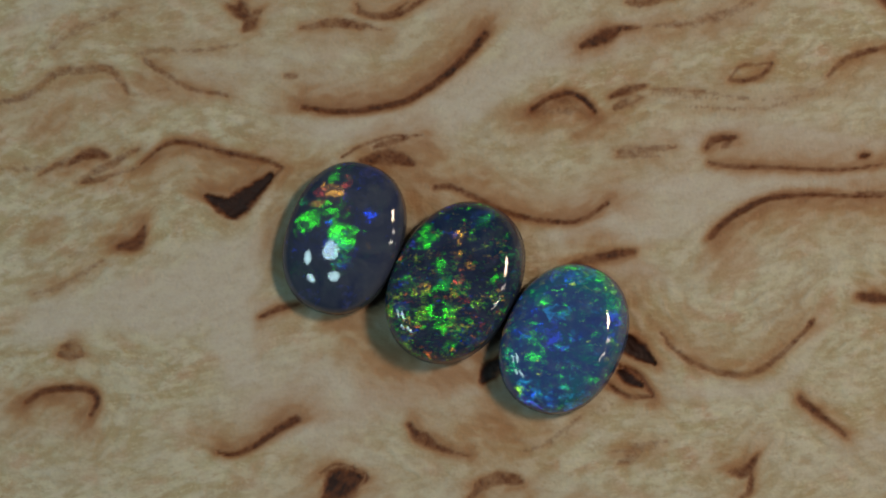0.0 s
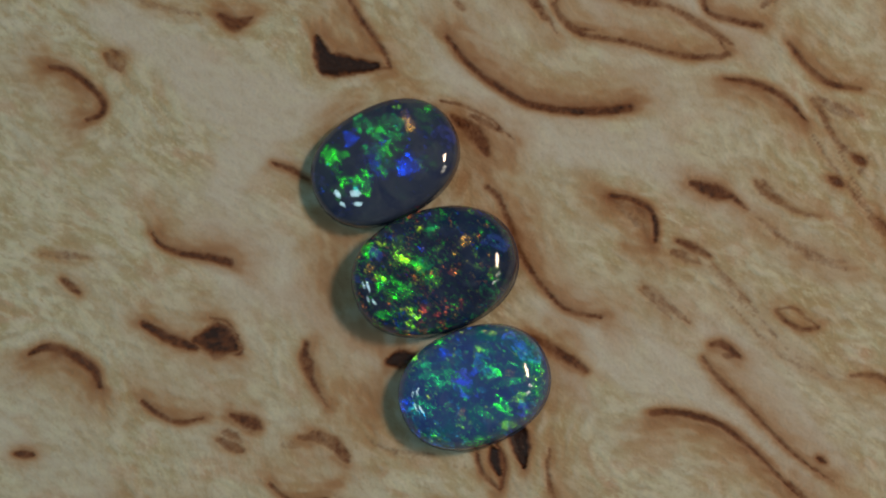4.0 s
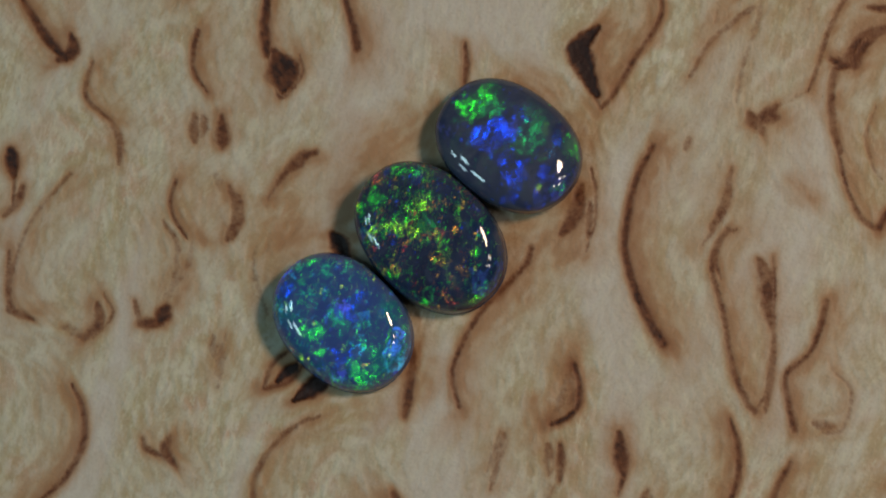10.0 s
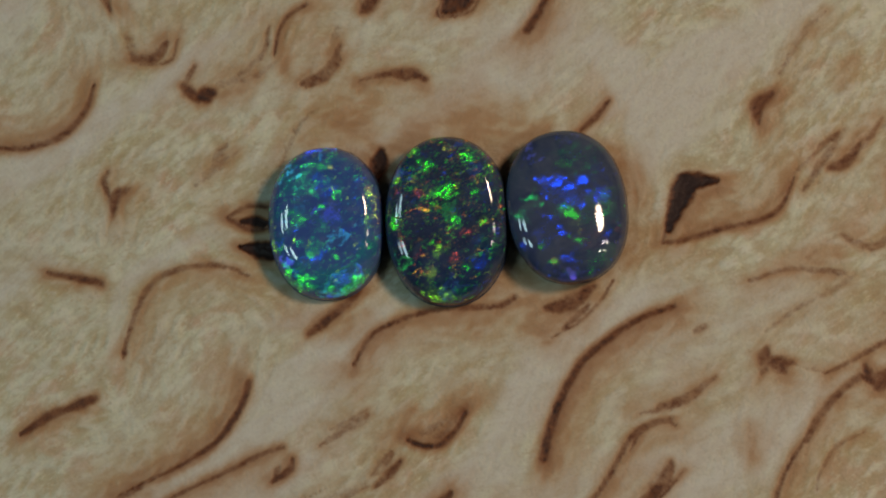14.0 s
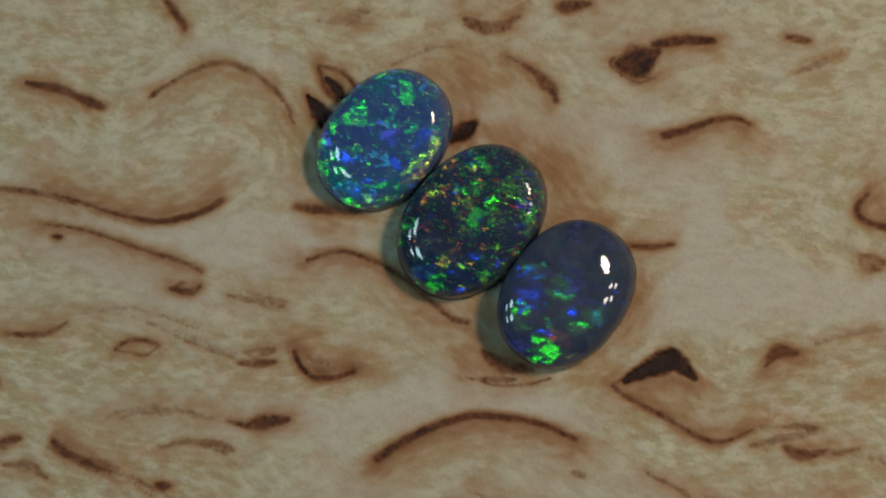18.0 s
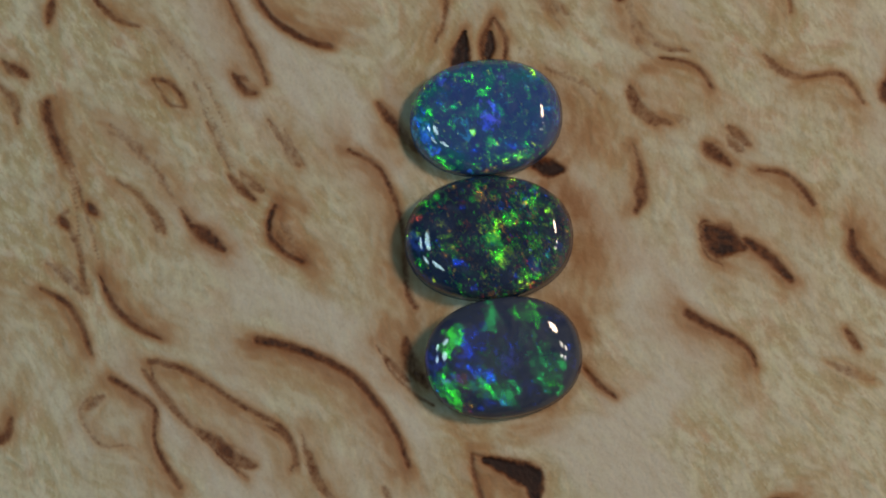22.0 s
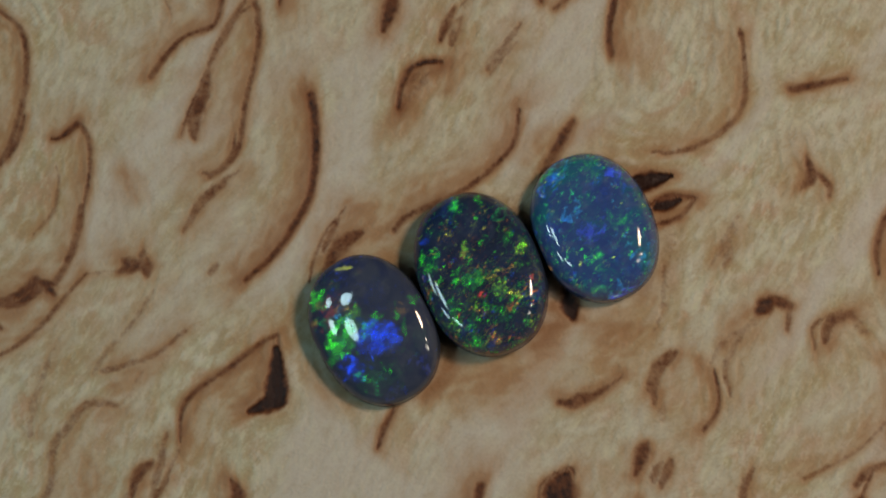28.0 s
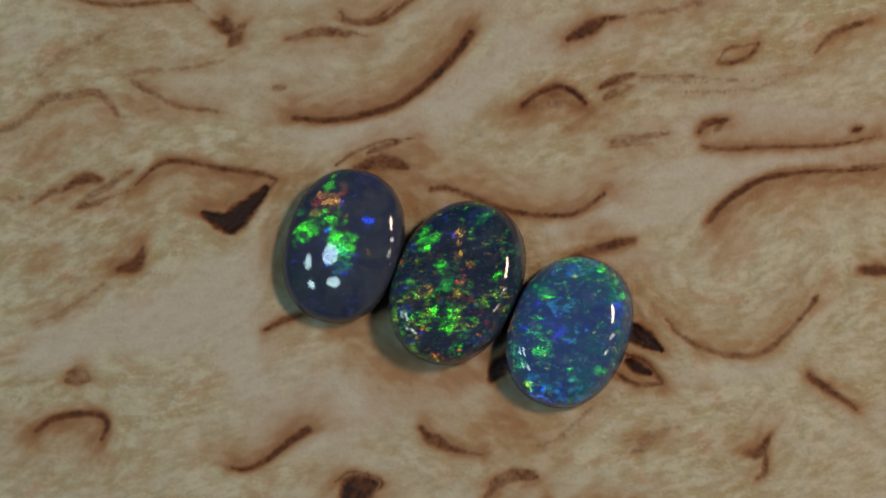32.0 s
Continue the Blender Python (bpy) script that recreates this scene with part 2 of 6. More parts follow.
def smooth_line(points, each=14):
    """Points on a smooth line through the given ones."""
    p = np.array(points, float)
    p = np.vstack([2 * p[0] - p[1], p, 2 * p[-1] - p[-2]])
    s = np.linspace(0, 1, each, endpoint=False)[:, None]
    out = [0.5 * (2 * p[i] + (p[i + 1] - p[i - 1]) * s + (2 * p[i - 1] - 5 * p[i] + 4 * p[i + 1] - p[i + 2]) * s ** 2
                  + (3 * p[i] - p[i - 1] - 3 * p[i + 1] + p[i + 2]) * s ** 3) for i in range(1, len(p) - 2)]
    return np.vstack(out + [p[-2:-1]])


def curl_or_shade(dark, widths, *points):
    """A brown curl, or a soft patch of shade painted round a stone: how dark it is, its half widths at the start, the
    middle and the end, and the points that it runs through.
    """
    line = smooth_line(points)
    s = np.linspace(0, 1, len(line))
    wide = np.maximum(widths[0] * (1 - s) * (1 - 2 * s) + 4 * widths[1] * s * (1 - s) + widths[2] * s * (2 * s - 1), min(widths)) * 1.05 * np.sin(np.linspace(0.14, 0.86, len(line)) * np.pi) ** 0.5
    pad = max(widths) + 3.6
    lo, hi = line.min(0) - pad, line.max(0) + pad
    i0, i1 = np.searchsorted(GRID, (lo[0], hi[0]))
    j0, j1 = np.searchsorted(GRID, (lo[1], hi[1]))
    if i1 - i0 < 2 or j1 - j0 < 2:
        return
    x, y = GX[j0:j1, i0:i1], GY[j0:j1, i0:i1]
    near = (x[None] - line[:, 0, None, None]) ** 2 + (y[None] - line[:, 1, None, None]) ** 2
    best = near.argmin(0)
    d = np.sqrt(near.min(0))
    w = wide[best]
    along = np.gradient(line, axis=0)[best]
    angle = 2 * np.arctan2(along[..., 1], along[..., 0])
    pull = np.exp(-(d / 1.6) ** 2)
    run_x[j0:j1, i0:i1] += pull * np.cos(angle)
    run_y[j0:j1, i0:i1] += pull * np.sin(angle)
    ink = np.clip((w * 1.5 - d) / (w * 1.0), 0, 1)
    # the stain is sharp on the outer side of a bent curl and fades slowly into its hollow
    middle = (line[0] + line[-1]) / 2
    hollow = middle - line[len(line) // 2]
    sag = np.hypot(*hollow)
    inner = ((x - line[best, 0]) * hollow[0] + (y - line[best, 1]) * hollow[1]) / max(sag, 0.05)
    bent = min(sag / 0.8, 1.0)
    hollow_side = 0.5 + 0.5 * np.tanh(inner / 0.35)
    spread = 0.30 + 0.06 * (1 - bent) + bent * (1.15 * hollow_side - 0.14 * (1 - hollow_side)) + w * 0.5
    soft = np.exp(-(np.clip(d - w * 0.6, 0, None) / spread) ** 1.15) * np.clip((pad - d) / 1.2, 0, 1)
    f, h = figure[j0:j1, i0:i1], halo[j0:j1, i0:i1]
    # broad faint ones become soft patches: wood stain and painted shade
    if max(widths) > 0.45 and dark < 0.4:
        soft = np.exp(-(d / (w * 1.5 + 0.3)) ** 2)
        np.maximum(h, soft * dark * 1.45, out=h)
    else:
        np.maximum(f, ink * dark, out=f)
        np.maximum(h, soft * min(dark, 0.9) * 0.95, out=h)


def stream(width, *points):
    """A smooth pale band of straight grain between the curls, with its half width."""
    line = smooth_line(points, 10)
    for (px, py), s in zip(line, np.linspace(0, 1, len(line))):
        w = width * (0.35 + 0.75 * math.sin(math.pi * s) ** 0.6)
        i0, i1 = np.searchsorted(GRID, (px - 3 * w, px + 3 * w))
        j0, j1 = np.searchsorted(GRID, (py - 3 * w, py + 3 * w))
        x, y, p = GX[j0:j1, i0:i1], GY[j0:j1, i0:i1], pale[j0:j1, i0:i1]
        np.maximum(p, (0.3 + 0.7 * math.sin(math.pi * s)) * np.exp(-((x - px) ** 2 + (y - py) ** 2) / w ** 2), out=p)


def draw_figure():
    curl_or_shade(0.75, (0.13, 0.17, 0.17), (-19.22, 5.46), (-17.86, 6.54), (-16.49, 6.73), (-14.09, 6.09), (-11.70, 5.56), (-10.74, 5.14))
    curl_or_shade(0.40, (0.17, 0.17, 0.13), (-23.32, 4.40), (-21.26, 4.72), (-19.21, 5.29))
    curl_or_shade(1.50, (0.23, 0.63, 0.33), (-15.25, 3.45), (-13.87, 2.76), (-13.03, 3.19), (-11.41, 4.64))
    curl_or_shade(0.60, (0.13, 0.13, 0.13), (-11.41, 4.37), (-10.77, 5.11))
    curl_or_shade(0.70, (0.17, 0.33, 0.27), (-23.69, 5.43), (-22.67, 6.00), (-21.98, 6.10), (-21.36, 5.89))
    curl_or_shade(0.30, (0.17, 0.20, 0.20), (-27.84, 5.19), (-25.76, 5.17), (-23.69, 5.33))
    curl_or_shade(0.90, (0.17, 0.37, 0.27), (-18.98, 1.61), (-19.41, 0.70), (-20.50, 0.43))
    curl_or_shade(0.25, (0.17, 0.20, 0.20), (-23.58, -0.13), (-21.87, 0.30))
    curl_or_shade(0.45, (0.30, 0.27, 0.23), (-27.93, 9.25), (-26.20, 9.71), (-24.49, 11.00), (-22.77, 11.15), (-21.39, 11.24), (-20.51, 10.43), (-20.15, 9.74))
    curl_or_shade(0.25, (0.20, 0.20, 0.13), (-20.15, 9.64), (-18.95, 9.73), (-17.57, 9.95))
    curl_or_shade(0.33, (0.27, 0.27, 0.27), (-24.87, 12.55), (-23.85, 13.40), (-22.48, 14.01), (-20.07, 14.91))
    curl_or_shade(0.60, (0.27, 0.43, 0.23), (-13.36, 15.22), (-12.83, 14.22), (-12.15, 14.62))
    curl_or_shade(0.35, (0.23, 0.20, 0.17), (-19.50, 12.14), (-18.30, 12.30), (-15.89, 12.27), (-13.50, 12.58))
    curl_or_shade(0.50, (0.27, 0.17, 0.23), (-19.15, 11.79), (-17.93, 10.92), (-16.20, 9.94), (-14.14, 9.57))
    curl_or_shade(0.30, (0.20, 0.23, 0.20), (-10.57, 10.66), (-9.88, 10.72))
    curl_or_shade(0.50, (0.13, 0.20, 0.13), (-9.41, 13.62), (-7.87, 13.98), (-6.51, 13.85), (-4.64, 13.31))
    curl_or_shade(0.60, (0.13, 0.17, 0.13), (-6.35, 14.95), (-5.67, 14.36), (-4.31, 14.34), (-3.30, 15.01))
    curl_or_shade(0.85, (0.23, 0.20, 0.40), (-9.52, 8.77), (-7.31, 8.47), (-5.28, 8.66), (-3.25, 9.11), (-1.23, 10.38), (0.44, 11.88), (1.38, 12.99))
    curl_or_shade(0.90, (0.20, 0.17, 0.20), (4.15, 8.45), (5.16, 9.12), (6.33, 9.44), (7.33, 8.99), (7.90, 8.31))
    curl_or_shade(0.35, (0.27, 0.37, 0.20), (4.15, 8.28), (5.66, 8.77), (6.49, 8.93))
    curl_or_shade(0.55, (0.13, 0.13, 0.13), (-7.11, 5.75), (-5.93, 6.42), (-4.25, 6.95), (-2.39, 7.00))
    curl_or_shade(0.75, (0.27, 0.47, 0.27), (-5.93, 5.51), (-4.24, 5.73), (-2.89, 5.31))
    curl_or_shade(0.70, (0.27, 0.17, 0.20), (-1.53, 3.88), (-0.52, 3.87), (0.82, 3.26), (2.83, 2.30), (5.50, 1.78), (7.17, 1.93), (8.66, 2.86))
    curl_or_shade(0.65, (0.23, 0.27, 0.17), (7.16, 12.24), (8.16, 12.80), (9.16, 13.23), (10.33, 13.28))
    curl_or_shade(0.80, (0.27, 0.33, 0.20), (8.16, 12.46), (9.00, 12.96))
    curl_or_shade(0.30, (0.17, 0.20, 0.20), (10.33, 13.28), (12.83, 13.65), (15.49, 14.16), (16.82, 14.88))
    curl_or_shade(0.60, (0.17, 0.17, 0.17), (15.80, 10.10), (16.79, 10.06), (17.79, 10.42), (18.29, 11.08))
    curl_or_shade(0.50, (0.13, 0.13, 0.13), (15.80, 10.17), (16.47, 10.90), (17.46, 11.03), (18.19, 11.08))
    curl_or_shade(0.65, (0.20, 0.27, 0.17), (8.83, 9.18), (9.83, 9.57), (10.83, 9.83))
    curl_or_shade(0.30, (0.17, 0.17, 0.17), (10.83, 9.62), (14.48, 9.35), (17.12, 8.98), (19.43, 9.06), (21.41, 9.77))
    curl_or_shade(0.75, (0.20, 0.23, 0.20), (14.46, 6.09), (14.96, 6.56), (16.12, 6.71))
    curl_or_shade(0.50, (0.17, 0.20, 0.17), (15.39, 6.08), (15.85, 6.55))
    curl_or_shade(0.45, (0.23, 0.30, 0.17), (9.33, 5.94), (10.16, 6.03), (10.99, 5.92))
    curl_or_shade(0.70, (0.20, 0.13, 0.10), (14.63, 5.22), (16.11, 4.94), (18.09, 4.92), (20.38, 4.77), (22.68, 4.75), (24.90, 5.06))
    curl_or_shade(0.90, (0.13, 0.17, 0.13), (23.40, 5.51), (23.86, 5.60))
    curl_or_shade(0.60, (0.17, 0.20, 0.23), (21.57, 10.27), (22.40, 11.10), (23.39, 11.59), (24.97, 11.91))
    curl_or_shade(0.80, (0.30, 0.17, 0.10), (14.71, 0.82), (15.27, 1.48), (16.43, 2.30), (18.07, 3.05), (20.37, 3.27), (22.66, 3.18), (24.88, 3.07))
    curl_or_shade(0.60, (0.13, 0.13, 0.13), (6.67, -0.64), (8.17, -0.21), (10.15, -0.09))
    curl_or_shade(0.80, (0.23, 0.20, 0.23), (-25.97, -8.81), (-24.79, -8.14), (-23.08, -8.00), (-22.05, -8.14), (-21.63, -8.75), (-22.02, -9.58))
    curl_or_shade(0.50, (0.30, 0.43, 0.27), (-23.81, -5.54), (-23.13, -5.55), (-22.61, -5.88))
    curl_or_shade(0.80, (0.13, 0.17, 0.37), (-14.34, -11.76), (-13.50, -11.92), (-12.16, -11.42), (-10.82, -10.49), (-9.65, -9.82))
    curl_or_shade(0.75, (0.13, 0.17, 0.13), (-11.92, -3.80), (-10.91, -3.33), (-9.56, -3.00))
    curl_or_shade(1.10, (0.30, 0.63, 0.27), (-7.82, -14.14), (-7.09, -13.34), (-5.92, -13.24))
    curl_or_shade(0.60, (0.10, 0.13, 0.10), (-8.27, -13.01), (-7.10, -12.48), (-5.42, -13.24), (-6.75, -14.23))
    curl_or_shade(0.70, (0.27, 0.23, 0.13), (-2.94, -10.15), (-2.44, -10.92), (-1.10, -11.58), (0.56, -12.01))
    curl_or_shade(0.60, (0.30, 0.33, 0.17), (-2.61, -10.59), (-1.43, -11.25))
    curl_or_shade(0.60, (0.17, 0.20, 0.13), (1.24, -13.39), (2.56, -13.12), (3.55, -13.22))
    curl_or_shade(0.40, (0.17, 0.17, 0.17), (0.74, -14.12), (1.73, -13.39))
    curl_or_shade(0.35, (0.17, 0.17, 0.17), (3.55, -11.74), (4.87, -11.41), (6.19, -10.42), (7.18, -9.59))
    curl_or_shade(1.60, (0.53, 0.50, 0.10), (9.61, -5.16), (10.40, -5.80), (11.48, -6.62))
    curl_or_shade(1.40, (0.27, 0.33, 0.13), (9.39, -7.09), (10.01, -7.52), (10.70, -7.93))
    curl_or_shade(0.80, (0.13, 0.17, 0.13), (9.33, -6.70), (10.46, -7.27), (11.37, -8.52))
    curl_or_shade(0.70, (0.13, 0.17, 0.13), (8.76, -7.84), (9.80, -8.47), (11.21, -8.53))
    curl_or_shade(0.39, (0.50, 0.53, 0.47), (9.30, -7.60), (10.03, -8.06), (10.92, -8.39))
    curl_or_shade(0.55, (0.17, 0.20, 0.20), (11.80, -4.81), (12.62, -5.81), (13.76, -6.63), (15.73, -7.20), (17.36, -7.07), (18.84, -5.99), (20.32, -4.51))
    curl_or_shade(0.60, (0.17, 0.20, 0.13), (20.25, -4.58), (20.65, -4.02))
    curl_or_shade(0.40, (0.17, 0.27, 0.17), (17.53, -6.97), (18.84, -6.09))
    curl_or_shade(0.75, (0.30, 0.23, 0.17), (19.80, -8.62), (20.93, -9.60), (22.38, -10.74))
    curl_or_shade(0.25, (0.27, 0.27, 0.27), (19.64, -8.12), (20.94, -8.29))
    curl_or_shade(0.75, (0.30, 0.33, 0.30), (23.26, -2.71), (24.82, -2.88))
    curl_or_shade(0.35, (0.17, 0.17, 0.17), (8.99, -11.73), (10.47, -11.34), (12.11, -11.14))
    curl_or_shade(0.65, (0.17, 0.37, 0.13), (15.70, -12.87), (16.68, -12.87), (17.34, -11.89))
    curl_or_shade(0.60, (0.20, 0.20, 0.17), (17.01, -13.03), (16.84, -14.01), (16.35, -14.41))
    curl_or_shade(1.30, (0.43, 0.50, 0.33), (2.37, -6.35), (1.80, -6.97), (1.35, -7.57))
    curl_or_shade(0.39, (0.50, 0.50, 0.43), (0.85, -7.38), (-0.32, -7.29), (-1.36, -7.09))
    curl_or_shade(0.22, (0.73, 0.87, 0.67), (10.32, -0.82), (10.48, -3.15))
    curl_or_shade(0.30, (0.47, 0.53, 0.40), (-2.88, 3.79), (-2.46, 2.44))
    curl_or_shade(0.20, (0.27, 0.40, 0.27), (6.19, -10.75), (7.84, -9.76), (9.16, -8.44))
    curl_or_shade(0.30, (0.47, 0.60, 0.47), (-3.14, -7.45), (-5.09, -6.92), (-5.55, -4.91))
    curl_or_shade(0.25, (0.40, 0.67, 0.33), (4.45, -11.25), (2.01, -10.55), (1.84, -8.37))
    curl_or_shade(0.85, (0.17, 0.30, 0.27), (-14.70, -22.03), (-14.21, -21.01), (-12.96, -20.37), (-11.38, -20.01), (-10.21, -20.47))
    curl_or_shade(0.85, (0.20, 0.23, 0.20), (-11.15, -26.84), (-10.35, -26.17))
    curl_or_shade(0.60, (0.27, 0.27, 0.23), (-16.39, -17.47), (-15.06, -17.35))
    curl_or_shade(0.95, (0.27, 0.30, 0.30), (-10.95, -16.03), (-9.03, -15.53), (-7.62, -14.90))
    curl_or_shade(0.95, (0.33, 0.80, 0.27), (-7.94, -14.54), (-6.86, -13.73), (-5.81, -13.26))
    curl_or_shade(0.75, (0.23, 0.17, 0.13), (-7.74, -19.36), (-6.53, -19.23), (-5.30, -18.76), (-4.38, -17.60))
    curl_or_shade(0.80, (0.20, 0.40, 0.27), (-5.12, -26.69), (-4.24, -26.20), (-3.43, -26.92))
    curl_or_shade(0.60, (0.17, 0.17, 0.17), (-3.98, -24.83), (-2.78, -24.80), (-1.73, -24.39), (-0.94, -22.53))
    curl_or_shade(0.50, (0.23, 0.30, 0.23), (-0.94, -22.53), (-0.04, -21.70), (1.34, -21.24))
    curl_or_shade(0.50, (0.17, 0.23, 0.20), (-2.68, -17.66), (-1.47, -17.37))
    curl_or_shade(0.75, (0.20, 0.43, 0.27), (-3.27, -16.27), (-2.06, -15.81), (-1.54, -15.66))
    curl_or_shade(1.10, (0.40, 0.40, 0.27), (2.65, -27.81), (4.05, -27.10))
    curl_or_shade(0.60, (0.13, 0.13, 0.13), (4.22, -27.00), (5.60, -26.60))
    curl_or_shade(0.65, (0.20, 0.13, 0.13), (1.22, -17.64), (2.58, -17.52), (3.46, -16.88), (4.26, -15.89))
    curl_or_shade(0.30, (0.30, 0.33, 0.30), (0.17, -15.38), (0.88, -14.80))
    curl_or_shade(0.60, (0.23, 0.27, 0.23), (0.95, -13.71), (2.33, -13.16), (3.50, -13.31))
    curl_or_shade(0.50, (0.23, 0.13, 0.27), (2.88, -23.86), (5.03, -24.80), (7.02, -25.28), (9.72, -25.23), (11.76, -24.69))
    curl_or_shade(0.55, (0.27, 0.23, 0.17), (11.76, -24.69), (11.78, -22.98))
    curl_or_shade(0.65, (0.27, 0.33, 0.27), (9.69, -19.67), (10.72, -19.20), (11.96, -19.76))
    curl_or_shade(0.50, (0.13, 0.13, 0.13), (9.03, -19.47), (10.08, -18.56), (11.72, -19.24))
    curl_or_shade(0.40, (0.27, 0.27, 0.27), (11.61, -21.27), (11.86, -19.75))
    curl_or_shade(0.45, (0.17, 0.20, 0.20), (3.76, -17.57), (4.84, -16.25), (6.89, -15.72), (8.57, -15.72))
    curl_or_shade(1.00, (0.40, 0.47, 0.40), (8.64, -15.62), (9.50, -15.76))
    curl_or_shade(0.80, (0.30, 0.33, 0.27), (10.01, -16.80), (9.58, -15.59))
    curl_or_shade(0.55, (0.20, 0.20, 0.20), (8.80, -17.60), (10.01, -16.80))
    curl_or_shade(0.75, (0.17, 0.20, 0.33), (8.27, -27.03), (9.95, -27.19), (10.59, -27.73))
    curl_or_shade(0.70, (0.23, 0.40, 0.17), (-14.02, 14.89), (-12.64, 14.21))
    curl_or_shade(0.65, (0.17, 0.13, 0.27), (-13.87, 18.44), (-12.47, 19.18), (-10.53, 20.38), (-9.27, 21.63), (-8.87, 22.59))
    curl_or_shade(0.85, (0.30, 0.13, 0.10), (-9.02, 22.76), (-10.18, 23.00), (-10.66, 23.36))
    curl_or_shade(0.40, (0.10, 0.10, 0.10), (-12.86, 20.86), (-12.14, 21.48), (-11.69, 22.11))
    curl_or_shade(0.75, (0.17, 0.17, 0.17), (-13.44, 24.69), (-12.07, 24.93), (-10.68, 25.60))
    curl_or_shade(0.50, (0.20, 0.20, 0.20), (-9.14, 13.51), (-7.43, 13.91), (-6.11, 13.50))
    curl_or_shade(0.65, (0.23, 0.17, 0.30), (-6.21, 14.50), (-5.06, 14.17), (-3.70, 14.35), (-1.27, 15.86), (1.49, 17.34), (3.06, 18.72), (3.43, 19.26))
    curl_or_shade(0.50, (0.17, 0.13, 0.13), (3.10, 19.38), (2.29, 19.59), (0.95, 19.35), (-1.75, 18.85))
    curl_or_shade(0.60, (0.27, 0.50, 0.17), (-5.06, 16.75), (-4.17, 17.52), (-2.97, 17.94), (-1.42, 18.67))
    curl_or_shade(0.80, (0.30, 0.40, 0.27), (-3.83, 17.66), (-2.87, 17.94))
    curl_or_shade(0.60, (0.10, 0.10, 0.10), (-5.51, 17.44), (-3.79, 18.16), (-2.27, 18.56))
    curl_or_shade(0.70, (0.30, 0.13, 0.30), (-3.93, 21.22), (-2.59, 21.37), (-0.93, 21.27), (-0.12, 20.89), (0.84, 20.34), (2.20, 20.90), (3.74, 21.79))
    curl_or_shade(0.40, (0.20, 0.20, 0.20), (0.12, 20.58), (1.01, 20.32))
    curl_or_shade(0.80, (0.13, 0.20, 0.13), (4.35, 18.09), (5.73, 19.05), (7.57, 19.59), (9.54, 19.47))
    curl_or_shade(0.70, (0.20, 0.20, 0.17), (5.58, 22.16), (7.38, 21.88), (9.03, 22.04), (10.56, 22.98))
    curl_or_shade(0.85, (0.27, 0.43, 0.20), (7.15, 12.24), (8.51, 12.82), (9.35, 13.20))
    curl_or_shade(0.50, (0.23, 0.27, 0.17), (9.78, 14.88), (10.76, 14.75), (12.25, 15.06))
    curl_or_shade(0.50, (0.30, 0.20, 0.23), (8.95, 20.64), (9.92, 20.42), (11.53, 19.83), (13.49, 19.87))
    curl_or_shade(0.40, (0.17, 0.17, 0.17), (9.61, 20.76), (10.95, 21.17), (11.64, 21.94))
    curl_or_shade(0.80, (0.23, 0.27, 0.23), (13.00, 19.80), (13.66, 19.92))
    curl_or_shade(0.85, (0.23, 0.27, 0.23), (12.90, 17.95), (13.56, 18.11))
    curl_or_shade(0.22, (0.43, 0.47, 0.40), (11.18, 13.48), (14.12, 13.31))
    curl_or_shade(0.45, (0.17, 0.17, 0.13), (15.98, 17.76), (18.30, 17.63))
    curl_or_shade(0.70, (0.17, 0.20, 0.17), (14.72, -19.52), (15.89, -18.41), (17.79, -17.71), (20.17, -18.11), (22.66, -19.58))
    curl_or_shade(0.60, (0.17, 0.17, 0.13), (-22.70, 17.26), (-20.98, 16.65), (-19.05, 16.41), (-16.51, 16.44), (-15.40, 16.39))
    curl_or_shade(0.80, (0.20, 0.23, 0.20), (-17.18, 17.58), (-17.88, 18.35), (-19.31, 18.73))
    curl_or_shade(0.50, (0.27, 0.30, 0.27), (28.81, -9.06), (27.73, -8.79))
    curl_or_shade(0.80, (0.23, 0.27, 0.17), (28.17, -2.90), (26.09, -3.05), (24.15, -2.68))
    curl_or_shade(0.80, (0.20, 0.27, 0.17), (25.70, 14.08), (24.57, 14.99))
    curl_or_shade(0.70, (0.27, 0.33, 0.20), (4.40, 30.36), (3.76, 29.14), (4.54, 28.21))
    curl_or_shade(0.40, (0.33, 0.27, 0.27), (8.55, 29.73), (4.10, 29.11))
    curl_or_shade(0.70, (0.23, 0.23, 0.13), (-21.50, 19.39), (-21.18, 18.45))
    curl_or_shade(0.65, (0.20, 0.20, 0.27), (-6.84, 30.99), (-6.99, 29.00), (-9.20, 26.80), (-12.33, 25.19), (-13.80, 24.81))
    curl_or_shade(0.60, (0.17, 0.20, 0.23), (29.19, 4.07), (27.85, 3.70), (25.80, 3.32), (23.27, 3.33))
    curl_or_shade(0.35, (0.47, 0.53, 0.47), (9.43, 7.93), (8.15, 7.47), (6.94, 6.82))
    curl_or_shade(0.70, (0.20, 0.27, 0.23), (-20.39, 21.53), (-20.64, 20.52), (-20.06, 19.28), (-18.62, 18.58), (-17.64, 18.52), (-17.70, 17.53))
    curl_or_shade(0.60, (0.23, 0.23, 0.27), (-17.72, 17.47), (-16.57, 17.50), (-15.24, 17.84), (-13.65, 18.53), (-12.57, 19.30))
    curl_or_shade(0.60, (0.20, 0.23, 0.23), (-23.36, 21.11), (-22.08, 20.50), (-21.43, 19.49), (-21.22, 18.17))
    curl_or_shade(0.75, (0.23, 0.27, 0.27), (-17.60, 17.04), (-17.57, 17.74), (-18.27, 18.03), (-19.42, 18.35), (-20.40, 19.51))
